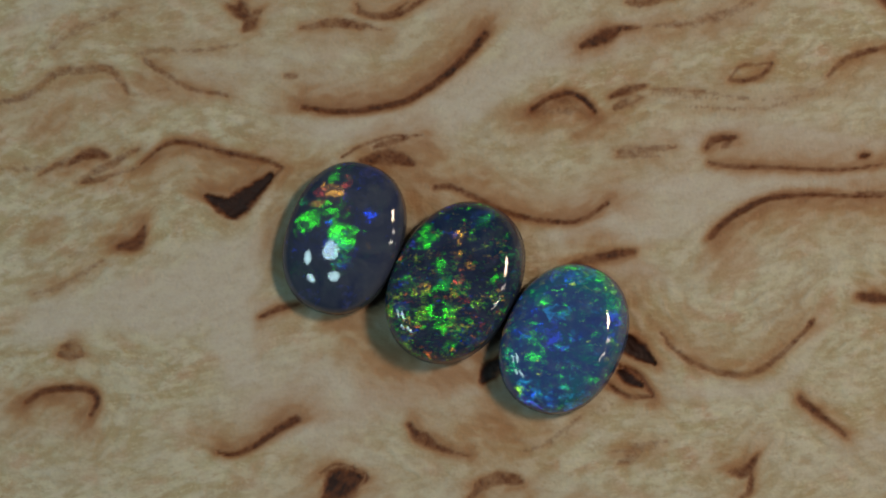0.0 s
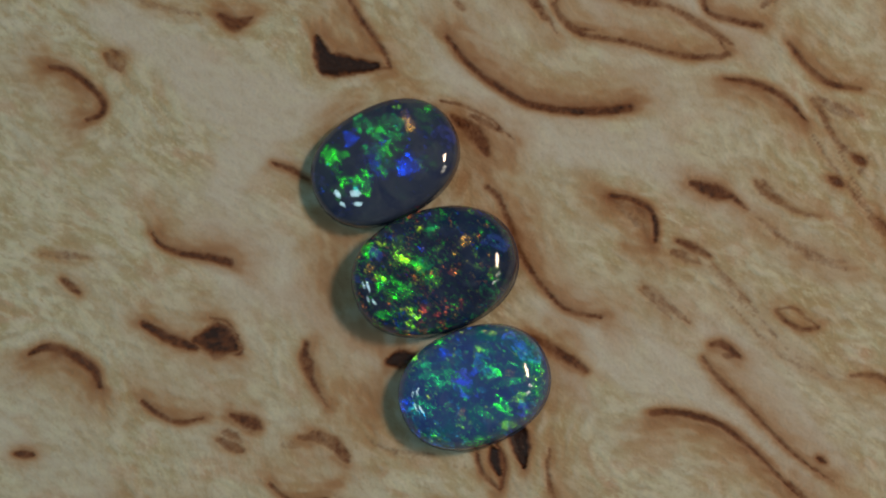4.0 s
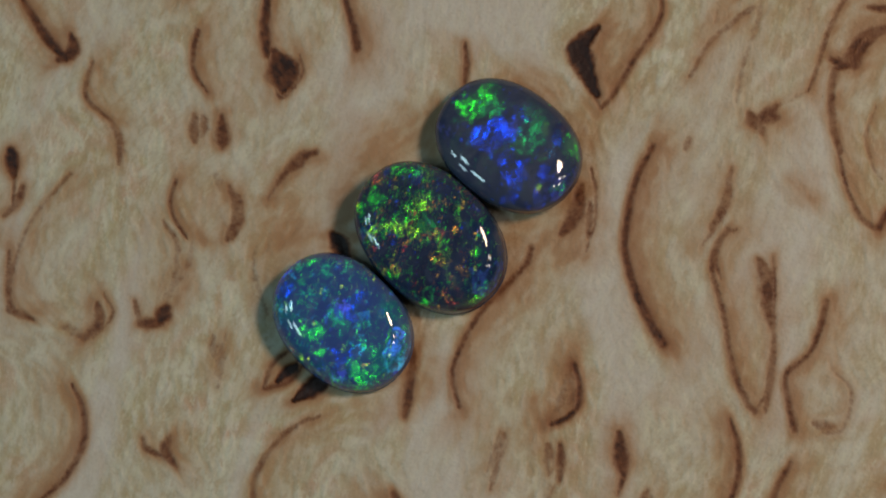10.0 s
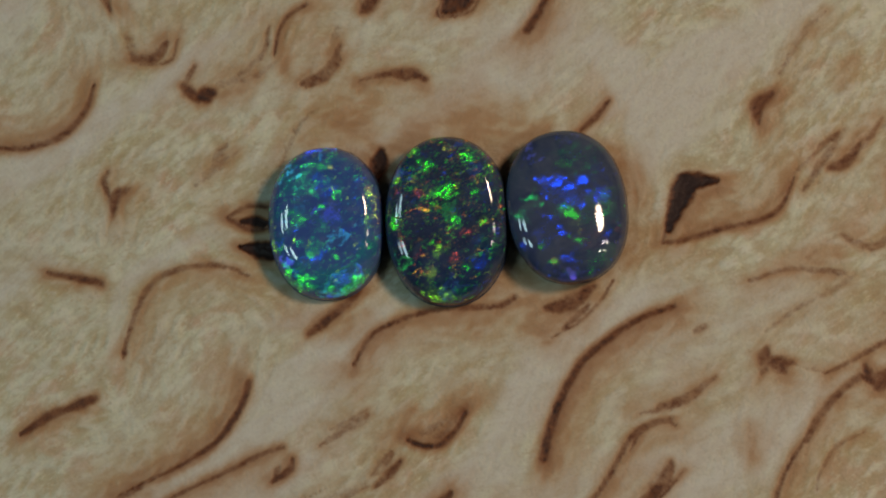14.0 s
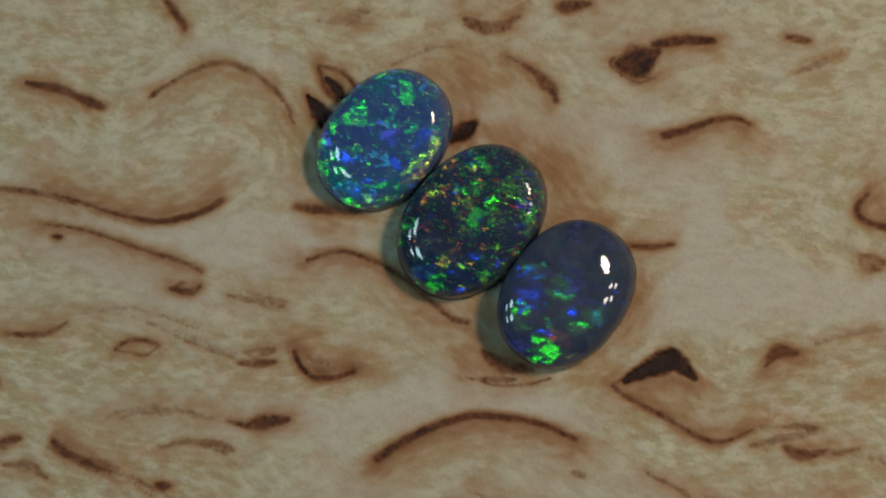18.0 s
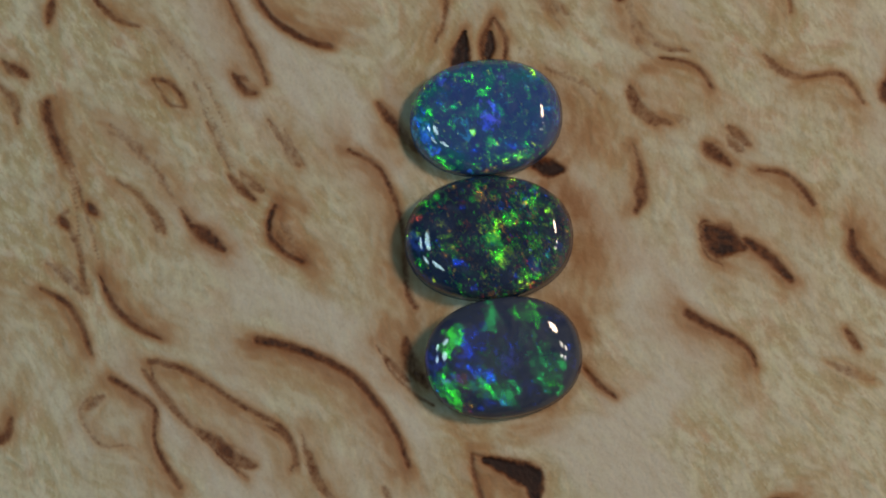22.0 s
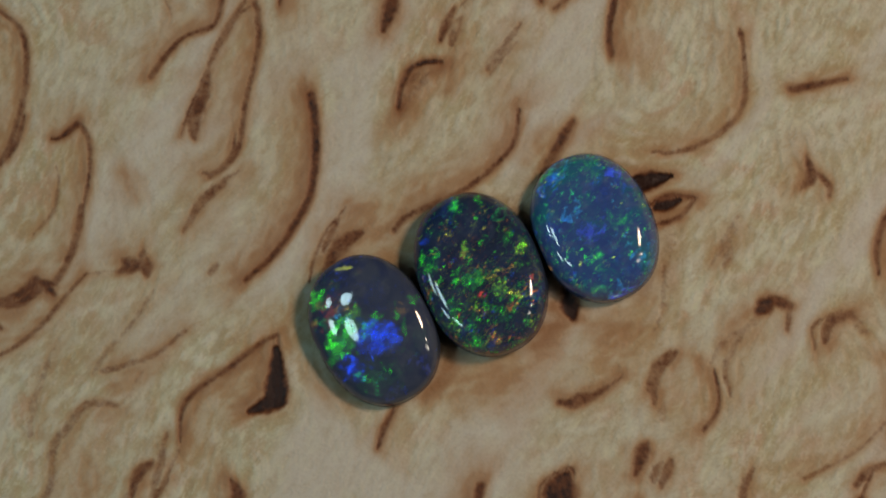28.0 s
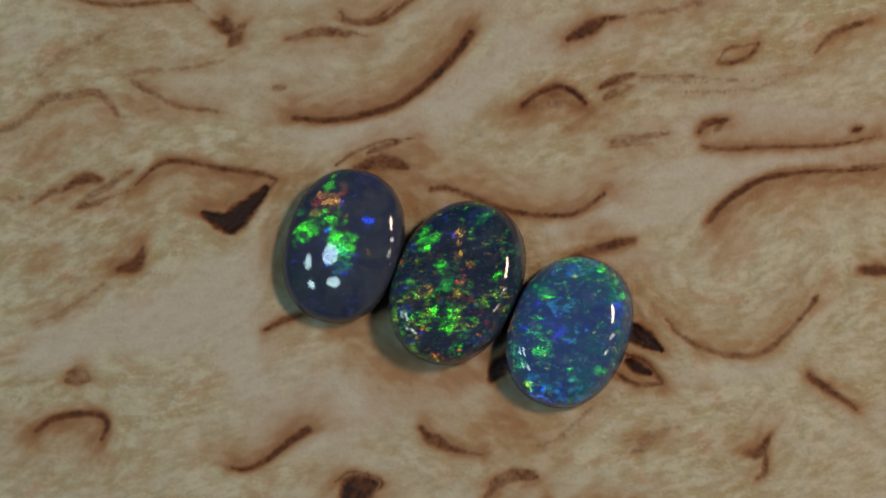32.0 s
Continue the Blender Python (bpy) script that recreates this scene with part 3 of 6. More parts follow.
    curl_or_shade(0.70, (0.27, 0.40, 0.27), (-13.10, 13.49), (-12.73, 13.85), (-12.43, 14.13))
    curl_or_shade(0.32, (0.53, 0.60, 0.47), (-19.25, 10.59), (-17.34, 10.17), (-16.13, 9.70))
    curl_or_shade(0.30, (0.67, 0.73, 0.53), (-25.31, 7.51), (-24.49, 8.09), (-23.69, 8.70))
    curl_or_shade(0.38, (0.47, 0.47, 0.40), (4.08, -14.80), (4.09, -15.23), (4.13, -15.62))
    curl_or_shade(0.60, (0.27, 0.23, 0.20), (4.46, -26.38), (5.50, -26.36), (6.52, -26.90))
    curl_or_shade(0.42, (0.23, 0.30, 0.23), (-23.17, 4.37), (-21.33, 5.32), (-19.40, 6.38))
    curl_or_shade(0.42, (0.20, 0.27, 0.20), (-16.19, -15.51), (-17.19, -16.28), (-18.34, -17.20))
    curl_or_shade(0.40, (0.23, 0.27, 0.23), (20.55, 17.71), (18.94, 18.01), (17.31, 18.24))
    curl_or_shade(0.42, (0.20, 0.30, 0.23), (4.44, 8.34), (5.65, 8.44), (7.09, 8.31))
    curl_or_shade(0.40, (0.20, 0.30, 0.20), (10.50, -11.94), (9.89, -12.17), (9.27, -12.42))
    curl_or_shade(0.50, (0.27, 0.37, 0.27), (9.13, 8.52), (9.73, 8.88), (10.65, 9.15))
    curl_or_shade(0.45, (0.27, 0.33, 0.27), (-2.95, -17.36), (-2.53, -17.11), (-1.82, -17.03))
    curl_or_shade(0.40, (0.20, 0.23, 0.20), (4.48, -15.43), (6.23, -15.32), (8.13, -15.95))
    # wide soft patches round the stones: brown stain with lamp shade painted in
    curl_or_shade(0.33, (1.44, 1.60, 1.28), (-3.12, -7.28), (-4.74, -5.92))
    curl_or_shade(0.30, (1.08, 1.20, 0.96), (3.12, -10.10), (1.74, -8.91))
    curl_or_shade(0.38, (1.08, 1.20, 0.96), (-2.23, 4.89), (-2.25, 6.72))
    curl_or_shade(0.28, (1.17, 1.30, 1.04), (5.04, -10.50), (1.98, -11.87))
    curl_or_shade(0.28, (1.08, 1.20, 0.96), (-2.29, -7.49), (-4.09, -7.03))
    curl_or_shade(0.32, (1.17, 1.30, 1.04), (0.06, 3.34), (1.23, 4.38))
    curl_or_shade(0.30, (0.90, 1.00, 0.80), (-5.35, 5.55), (-3.65, 6.01))
    curl_or_shade(0.30, (1.08, 1.20, 0.96), (-6.47, -5.48), (-5.13, -3.60))
    curl_or_shade(0.28, (0.81, 0.90, 0.72), (-9.87, 4.29), (-8.42, 5.15))
    curl_or_shade(0.36, (1.08, 1.20, 0.96), (-3.73, 5.93), (-5.56, 5.98))
    curl_or_shade(0.36, (0.81, 0.90, 0.72), (1.82, -7.80), (1.23, -6.52))
    curl_or_shade(0.24, (1.17, 1.30, 1.04), (-2.99, -8.33), (-4.21, -7.28))
    curl_or_shade(0.25, (1.17, 1.30, 1.04), (-0.33, -10.78), (1.27, -9.97))
    curl_or_shade(0.90, (0.20, 0.28, 0.25), (-6.25, -30.22), (-4.56, -28.10), (-3.61, -26.44))
    curl_or_shade(0.55, (0.30, 0.34, 0.30), (-2.81, -17.85), (-1.36, -17.34))
    curl_or_shade(0.60, (0.20, 0.30, 0.25), (0.57, -14.46), (1.85, -13.47), (3.64, -13.49))
    curl_or_shade(0.40, (0.13, 0.14, 0.13), (-0.31, 22.71), (0.60, 24.23), (2.79, 24.37), (3.43, 23.38))
    curl_or_shade(0.55, (0.20, 0.22, 0.18), (3.26, 19.87), (0.76, 19.49), (-2.22, 18.62))
    curl_or_shade(0.50, (0.25, 0.35, 0.25), (3.03, 22.74), (2.85, 23.88))
    curl_or_shade(0.60, (0.20, 0.20, 0.17), (8.40, -25.84), (11.45, -24.67), (11.80, -23.01))
    curl_or_shade(0.75, (0.25, 0.30, 0.20), (10.22, -0.00), (8.63, -0.27), (6.34, -0.77))
    curl_or_shade(0.40, (0.13, 0.13, 0.13), (-13.90, 14.86), (-15.46, 16.42))
    curl_or_shade(0.50, (0.20, 0.30, 0.20), (22.84, 19.46), (21.29, 19.03), (20.10, 19.52))
    curl_or_shade(0.80, (0.25, 0.27, 0.20), (23.34, 18.18), (22.35, 17.69))
    curl_or_shade(0.80, (0.27, 0.30, 0.17), (20.34, 17.33), (19.16, 17.83), (16.55, 18.10))
    curl_or_shade(0.28, (0.50, 0.55, 0.50), (17.91, 15.01), (15.69, 14.21), (13.15, 13.22))
    curl_or_shade(0.60, (0.30, 0.38, 0.30), (-22.65, -5.94), (-23.92, -5.98))
    curl_or_shade(0.50, (0.20, 0.22, 0.17), (-21.37, 4.56), (-22.89, 4.34))
    curl_or_shade(0.50, (0.17, 0.20, 0.17), (-21.38, 5.95), (-23.67, 5.71), (-25.44, 4.81))
    curl_or_shade(0.30, (0.90, 1.00, 0.80), (-0.12, 2.22), (-2.26, 3.63))
    # dark brown shadow at the grey stone, painted into the wood
    curl_or_shade(0.38, (0.70, 0.80, 0.60), (-3.13, 5.47), (-4.85, 6.02))
    # band along the grey stone's side: a lamp's shadow put into the colour
    curl_or_shade(0.30, (0.60, 0.70, 0.60), (-10.77, -1.14), (-11.01, 0.69), (-10.77, 2.51))
    curl_or_shade(0.36, (1.10, 1.20, 1.00), (3.17, -10.65), (1.54, -9.61))
    curl_or_shade(0.30, (0.70, 0.80, 0.70), (-3.71, -6.73), (-5.27, -5.52))
    curl_or_shade(0.30, (0.50, 0.50, 0.46), (11.57, -11.51), (9.14, -11.80))
    curl_or_shade(0.45, (0.17, 0.20, 0.20), (14.00, 15.90), (12.35, 15.07), (10.05, 15.14))
    curl_or_shade(0.50, (0.20, 0.25, 0.20), (11.57, 6.17), (10.64, 5.90), (9.64, 5.86))
    curl_or_shade(0.30, (0.55, 0.60, 0.50), (17.61, 14.98), (14.13, 13.72))
    curl_or_shade(0.60, (0.20, 0.30, 0.20), (23.80, 18.50), (22.54, 18.03))
    curl_or_shade(0.40, (0.20, 0.25, 0.20), (21.91, 19.35), (20.11, 19.33))
    curl_or_shade(0.45, (0.20, 0.25, 0.20), (13.59, 20.33), (13.90, 19.30))
    curl_or_shade(0.40, (0.13, 0.13, 0.10), (11.17, 19.89), (14.81, 18.40), (18.24, 17.60))
    curl_or_shade(0.26, (0.50, 0.50, 0.46), (10.84, 12.98), (14.51, 13.31), (17.64, 14.48))
    curl_or_shade(0.45, (0.17, 0.22, 0.17), (9.23, 5.64), (10.18, 5.69), (11.62, 5.57))
    curl_or_shade(0.33, (0.15, 0.17, 0.15), (13.24, 8.55), (17.60, 8.39), (20.88, 9.29))
    curl_or_shade(0.38, (0.20, 0.25, 0.15), (-21.50, -0.38), (-23.78, -1.81), (-25.57, -2.36))
    curl_or_shade(0.28, (0.50, 0.50, 0.46), (-24.51, 1.66), (-25.56, 1.09))
    curl_or_shade(0.45, (0.20, 0.25, 0.20), (-9.93, 10.63), (-10.58, 10.67))
    curl_or_shade(0.45, (0.13, 0.15, 0.13), (-12.27, 21.38), (-13.91, 20.40), (-15.75, 20.42))
    curl_or_shade(0.50, (0.20, 0.25, 0.20), (11.27, 5.98), (9.33, 5.88))
    curl_or_shade(0.95, (0.20, 0.32, 0.25), (9.82, 28.34), (11.57, 28.19), (12.67, 27.44), (12.58, 26.38))
    curl_or_shade(0.40, (0.13, 0.15, 0.13), (14.43, 9.44), (12.70, 9.54), (11.16, 9.58))
    curl_or_shade(0.50, (0.17, 0.22, 0.20), (12.63, 6.15), (9.57, 5.94))
    curl_or_shade(0.45, (0.25, 0.30, 0.25), (11.39, 21.68), (9.04, 20.86))
    curl_or_shade(0.36, (0.80, 0.90, 0.70), (-0.44, -7.58), (-2.44, -7.60))
    curl_or_shade(0.36, (0.60, 0.70, 0.60), (-5.41, -4.22), (-7.76, -4.11))
    curl_or_shade(0.55, (0.20, 0.22, 0.17), (-5.69, 13.61), (-8.06, 13.76), (-9.72, 13.55))
    curl_or_shade(0.38, (0.80, 0.90, 0.70), (-2.28, 5.67), (-5.32, 5.87))
    curl_or_shade(0.60, (0.17, 0.20, 0.20), (-3.10, 6.91), (-5.20, 6.32))
    curl_or_shade(0.45, (0.15, 0.17, 0.15), (10.43, 19.07), (13.95, 18.26), (18.16, 17.61))
    curl_or_shade(0.36, (0.25, 0.27, 0.20), (11.08, 13.44), (14.50, 13.58), (17.11, 14.60))
    curl_or_shade(0.33, (0.20, 0.20, 0.17), (10.73, 9.47), (15.05, 8.99))
    curl_or_shade(0.33, (0.80, 0.90, 0.70), (1.33, 3.46), (3.84, 2.50))
    curl_or_shade(0.30, (0.50, 0.60, 0.50), (6.79, 0.57), (8.84, 0.58))
    curl_or_shade(0.40, (0.20, 0.25, 0.20), (11.42, -11.49), (10.37, -11.51), (9.21, -11.65))
    curl_or_shade(0.36, (0.47, 0.50, 0.46), (5.89, -15.33), (8.20, -15.05))
    curl_or_shade(0.34, (0.60, 0.70, 0.60), (-0.68, -6.60), (-0.21, -7.61))
    curl_or_shade(0.30, (0.50, 0.50, 0.46), (-9.44, 18.65), (-9.97, 17.10))
    stream(1.33, (-14.76, -3.95), (-12.98, -1.65), (-10.86, 0.69))
    stream(1.40, (3.80, 0.03), (8.28, 1.67), (14.37, 1.52))
    stream(1.20, (-12.56, 6.20), (-5.86, 6.94), (-0.95, 8.11), (3.69, 11.07), (8.79, 12.75), (12.58, 14.57))
    stream(1.00, (-8.03, 18.83), (-2.38, 19.22), (2.45, 20.50), (7.74, 20.52))
    stream(1.00, (3.17, -26.51), (8.56, -25.83), (13.91, -25.16))
    stream(0.87, (4.15, -18.19), (8.19, -17.92), (11.54, -17.58), (14.23, -17.51))
    stream(1.67, (-12.24, -7.70), (-13.50, -5.82), (-12.73, -3.66))
    stream(1.83, (-21.47, -2.68), (-16.36, -1.69), (-12.64, -0.02), (-10.98, 2.33))
    stream(1.13, (-27.61, -5.03), (-24.18, -4.19), (-19.06, -3.70))
    stream(1.13, (-12.74, 7.27), (-7.30, 7.39), (-1.89, 8.18), (2.13, 11.01), (4.81, 13.70))
    stream(0.67, (9.16, 3.86), (14.46, 3.65), (19.39, 3.94), (24.89, 4.00))
    stream(0.80, (4.17, 0.55), (9.49, 1.18), (12.80, 1.49))
    stream(0.67, (11.13, -8.44), (16.05, -8.12), (18.99, -7.47), (21.62, -3.86))
    stream(0.87, (-28.02, 13.46), (-25.96, 14.47), (-23.19, 15.12))
    stream(1.47, (-12.99, -1.59), (-15.18, -2.13), (-17.16, -2.92))
    stream(0.80, (12.34, -1.57), (10.03, -0.90), (7.22, -0.66))
    stream(1.13, (15.94, 2.42), (10.69, 1.43), (7.37, 1.24))
    stream(1.13, (7.84, 12.99), (2.03, 10.68), (-2.36, 8.69), (-6.43, 7.86))
    stream(1.07, (22.15, -17.41), (19.30, -17.17), (15.47, -17.34), (13.24, -18.38))
    stream(0.87, (27.50, 6.78), (23.26, 6.14), (17.85, 6.71), (13.20, 6.55))
    stream(0.73, (3.20, 12.86), (0.02, 9.37), (-5.00, 7.80))
    stream(1.20, (-12.65, 1.41), (-15.07, -2.73), (-18.57, -3.80), (-23.39, -3.44))
    stream(0.87, (-10.41, -2.85), (-13.23, -3.71), (-16.03, -4.10))


draw_figure()


def drawn_out(seed, size, reach):
    """Random blots of a size in millimetres, drawn out along the fibres by a reach, with zero mean and unit spread."""
    r = np.random.RandomState(seed)
    k = np.fft.fftfreq(COUNT, STEP)
    blur = np.exp(-2 * (np.pi * size) ** 2 * (k[:, None] ** 2 + k[None] ** 2))
    spots = np.real(np.fft.ifft2(np.fft.fft2(r.normal(size=GX.shape)) * blur))
    bx = np.real(np.fft.ifft2(np.fft.fft2(run_x) * np.exp(-2 * (np.pi * 0.8) ** 2 * (k[:, None] ** 2 + k[None] ** 2))))
    by = np.real(np.fft.ifft2(np.fft.fft2(run_y) * np.exp(-2 * (np.pi * 0.8) ** 2 * (k[:, None] ** 2 + k[None] ** 2))))
    half = np.arctan2(by, bx) / 2 + 0.5 * np.real(np.fft.ifft2(np.fft.fft2(r.normal(size=GX.shape)) * blur ** 4)) * 12 * size
    ux, uy = np.cos(half), np.sin(half)
    out = spots.copy()
    for way in (1.0, -1.0):
        px, py = np.meshgrid(np.arange(COUNT, dtype=float), np.arange(COUNT, dtype=float))
        dx, dy = way * ux, way * uy
        for _ in range(int(reach / STEP)):
            px, py = np.clip(px + dx, 0, COUNT - 1), np.clip(py + dy, 0, COUNT - 1)
            i, j = px.astype(int), py.astype(int)
            same = np.sign(ux[j, i] * dx + uy[j, i] * dy)
            dx, dy = ux[j, i] * same, uy[j, i] * same
            out += spots[j, i]
    out -= out.mean()
    return out / out.std()


BLOTCH, THREAD, BLUSH = drawn_out(3, 0.24, 0.55), drawn_out(4, 0.11, 0.40), drawn_out(5, 0.42, 0.8)


def birch_board():
    """A slab of curly birch whose upper face carries the figure."""
    k = COUNT
    # eddies of the grain bend the fibres a little
    bend = 0.9 * np.sin(GX * 0.17 + 0.9 * np.sin(GY * 0.23)) + 0.35 * np.sin(GX * 0.47 - GY * 0.28 + 1.3)
    flow = np.stack([GX, GY + bend, np.zeros_like(GX)], -1) * MM
    z = -0.05 * np.clip(figure - 0.5, 0, 1)
    co = np.stack([GX, GY, z], -1).reshape(-1, 3) * MM
    idx = np.arange(k * k).reshape(k, k)
    quads = np.stack([idx[:-1, :-1], idx[:-1, 1:], idx[1:, 1:], idx[1:, :-1]], -1).reshape(-1, 4)
    rim = [(-48, -46), (48, -46), (48, 46), (-48, 46)]
    extra = [(x * MM, y * MM, 0) for x, y in rim] + [(x * 1.012 * MM, y * 1.012 * MM, -0.6 * MM) for x, y in rim]
    extra += [(x * 1.012 * MM, y * 1.012 * MM, TOP) for x, y in rim]
    n = k * k
    south, north, west, east = idx[0, :].tolist(), idx[-1, :].tolist(), idx[:, 0].tolist(), idx[:, -1].tolist()
    faces = quads.tolist()
    faces += [south[::-1] + [n, n + 1], east[::-1] + [n + 1, n + 2], north + [n + 2, n + 3], west + [n + 3, n]]
    for i in range(4):
        j = (i + 1) % 4
        faces += [(n + i, n + 4 + i, n + 4 + j, n + j), (n + 4 + i, n + 8 + i, n + 8 + j, n + 4 + j)]
    faces += [(n + 11, n + 10, n + 9, n + 8)]
    verts = np.vstack([co, np.array(extra)])
    ob = mesh_object("birch_board", verts.tolist(), faces, BIRCH)
    for name, values in (("figure", figure.ravel()), ("halo", halo.ravel()), ("stream", pale.ravel()),
                         ("blotch", BLOTCH.ravel()), ("thread", THREAD.ravel()), ("blush", BLUSH.ravel())):
        at = ob.data.attributes.new(name, "FLOAT", "POINT")
        at.data.foreach_set("value", np.concatenate([values, np.zeros(12)]).astype(np.float32))
    at = ob.data.attributes.new("flow", "FLOAT_VECTOR", "POINT")
    at.data.foreach_set("vector", np.vstack([flow.reshape(-1, 3), np.array(extra)]).astype(np.float32).ravel())
    return tagged(ob, "pale curly birch board with dark brown figured curls", "wooden board")


board = birch_board()


# ---- the opals ----
def lean(azimuth, tilt):
    a, t = np.radians(azimuth), np.radians(tilt)
    return np.stack([np.cos(a) * np.sin(t), np.sin(a) * np.sin(t), np.cos(t)], -1)


def warp(x, y, seed, size):
    """A wavy shift of the plane that makes the borders of flakes uneven."""
    r = np.random.RandomState(seed)
    dx, dy = np.zeros_like(x), np.zeros_like(y)
    for i in range(9):
        k, a, p = (2 + 1.9 * i) * 1.1, r.uniform(0, 2 * np.pi), r.uniform(0, 6.3, 2)
        s = k * (np.cos(a) * x + np.sin(a) * y)
        dx += size / (1 + 0.5 * i) * np.sin(s + p[0])
        dy += size / (1 + 0.5 * i) * np.sin(s * 0.9 + p[1])
    return x + dx, y + dy


LEANS = (25, 47, 69, 92, 115, 150, 174, 200, 222, 265, 287, 309, 330, 352)


def flakes_on(x, y):
    """Empty layers of broad flakes over the points x, y, and a function that lays one flake into them."""
    layers = [(np.zeros((len(x), 3)), np.zeros(len(x)), np.tile((0.0, 0.0, 1.0), (len(x), 1))) for _ in LAYERS]
    count = [0]

    def flake(azimuth, cx, cy, rx, ry, turn, colour, strength):
        """One flake with a ragged border: the way it leans, its middle, half sizes, turn, colour and how solid it is."""
        seed = count[0] = count[0] + 1
        colours, alphas, normals = layers[LEANS.index(azimuth)]
        near = np.flatnonzero(np.hypot(x - cx, y - cy) < 1.6 * max(rx, ry) + 0.3)
        wx, wy = warp(x[near], y[near], 50 + seed, 0.24 * min(1.0, (rx * ry) ** 0.5 / 0.7))
        c, s = math.cos(radians(turn)), math.sin(radians(turn))
        u, v = (c * (wx - cx) + s * (wy - cy)) / rx, (-s * (wx - cx) + c * (wy - cy)) / ry
        inside = np.clip((1.05 - (np.abs(u) ** 2.6 + np.abs(v) ** 2.6) ** (1 / 2.6)) * 4.5, 0, 1)
        grain = 0.72 + 0.28 * np.sin(u * 9 + 3 * np.sin(v * 7 + seed)) * np.sin(v * 11 + seed)
        m = inside > np.maximum(0.02, alphas[near] * 0.5)
        to = near[m]
        colours[to] = 0.42 * np.array(colour)[None] * grain[m, None] * strength
        alphas[to] = inside[m]
        around = near[(np.hypot(u, v) < 1.7) & (alphas[near] < 0.02)]
        normals[around], normals[to] = lean(azimuth, 10.8), lean(azimuth, 10.8)

    return layers, flake


GREEN, LIME, TEAL, BLUE, CYAN = (0.05, 0.90, 0.01), (0.42, 0.85, 0.01), (0.014, 0.46, 0.08), (0.002, 0.065, 0.95), (0.015, 0.26, 0.50)
RED, ORANGE, GOLD, VIOLET = (0.95, 0.08, 0.05), (0.95, 0.32, 0.03), (0.85, 0.62, 0.04), (0.22, 0.10, 0.75)


def opal(name, label, at, angle, length, width, girdle, rise, power, blunt, lean_x, lean_y, square, material, back, paint):
    """A cabochon: a flat-topped dome that may lean, whose edge bends down into a steep girdle, and a flat back."""
    thing = tagged(new(name), label, "gemstone", group="row of opals on the board")
    rings, spokes, brink = 110, 320, 0.986
    th = np.linspace(0, 2 * np.pi, spokes, endpoint=False)
    k = 2.0 / square
    ex = np.sign(np.cos(th)) * np.abs(np.cos(th)) ** k * length / 2
    ey = np.sign(np.sin(th)) * np.abs(np.sin(th)) ** k * width / 2
    ca, sa = math.cos(radians(angle)), math.sin(radians(angle))
    outx, outy = ca * ex - sa * ey, sa * ex + ca * ey

    def height(s):
        return girdle + rise * (1 - s ** power) ** blunt + lean_x * s * outx * 0.99 + lean_y * s * outy * 0.99

    s = np.sin(np.linspace(0, 1, rings + 1)[1:] * np.pi / 2) * brink
    x, y = s[:, None] * outx[None] * 0.99, s[:, None] * outy[None] * 0.99
    z = np.array([height(r) for r in s])
    vx, vy = np.concatenate([[0.0], x.ravel()]), np.concatenate([[0.0], y.ravel()])
    vz = np.concatenate([[girdle + rise], z.ravel()])
    faces = [(0, 1 + j, 1 + (j + 1) % spokes) for j in range(spokes)]
    for i in range(rings - 1):
        a, b = 1 + i * spokes, 1 + (i + 1) * spokes
        faces += [(a + j, b + j, b + (j + 1) % spokes, a + (j + 1) % spokes) for j in range(spokes)]
    dome = mesh_object("dome", (np.stack([vx, vy, vz], -1) * MM).tolist(), faces, material, thing, True)
    tagged(dome, "polished dome with flashing flakes of colour")
    away = np.concatenate([[0.0], np.repeat(s, spokes)])
    layers, crowd = paint(vx, vy)
    # rim masks the painted haze of light along the dome's edge
    for word, values in (("rim", np.clip((away - 0.80) / 0.20, 0, 1) * 0.5), ("crowd", crowd)):
        dome.data.attributes.new(word, "FLOAT", "POINT").data.foreach_set("value", values.astype(np.float32))
    for suffix, (colour, alpha, normal) in zip(LAYERS, layers):
        at_c = dome.data.attributes.new("flash_" + suffix, "FLOAT_COLOR", "POINT")
        at_c.data.foreach_set("color", np.column_stack([colour * alpha[:, None], np.ones(len(alpha))]).astype(np.float32).ravel())
        at_n = dome.data.attributes.new("aim_" + suffix, "FLOAT_VECTOR", "POINT")
        at_n.data.foreach_set("vector", normal.astype(np.float32).ravel())
    # girdle and back: the dome's edge bends on down to the widest line, then in to a flat foot
    prof = [(r * 0.99, height(r)) for r in (brink, 0.990, 0.994, 0.997, 0.999, 1.0)]
    low = prof[-1][1]
    prof += [(1.0, low * 0.86), (0.995, low * 0.66), (0.96, low * 0.36), (0.88, low * 0.12), (0.80, low * 0.02), (0.76, low * 0)]
    bv = [(outx[j] * f * MM, outy[j] * f * MM, h[j] * MM) for f, h in prof for j in range(spokes)]
    bf = [(i * spokes + j, (i + 1) * spokes + j, (i + 1) * spokes + (j + 1) % spokes, i * spokes + (j + 1) % spokes)
          for i in range(len(prof) - 1) for j in range(spokes)]
    bf.append(tuple((len(prof) - 1) * spokes + j for j in reversed(range(spokes))))
    tagged(mesh_object("back", bv, bf, back, thing, True), "smooth dark back and girdle")
    thing.location = (at[0] * MM, at[1] * MM, 0)
    return thing


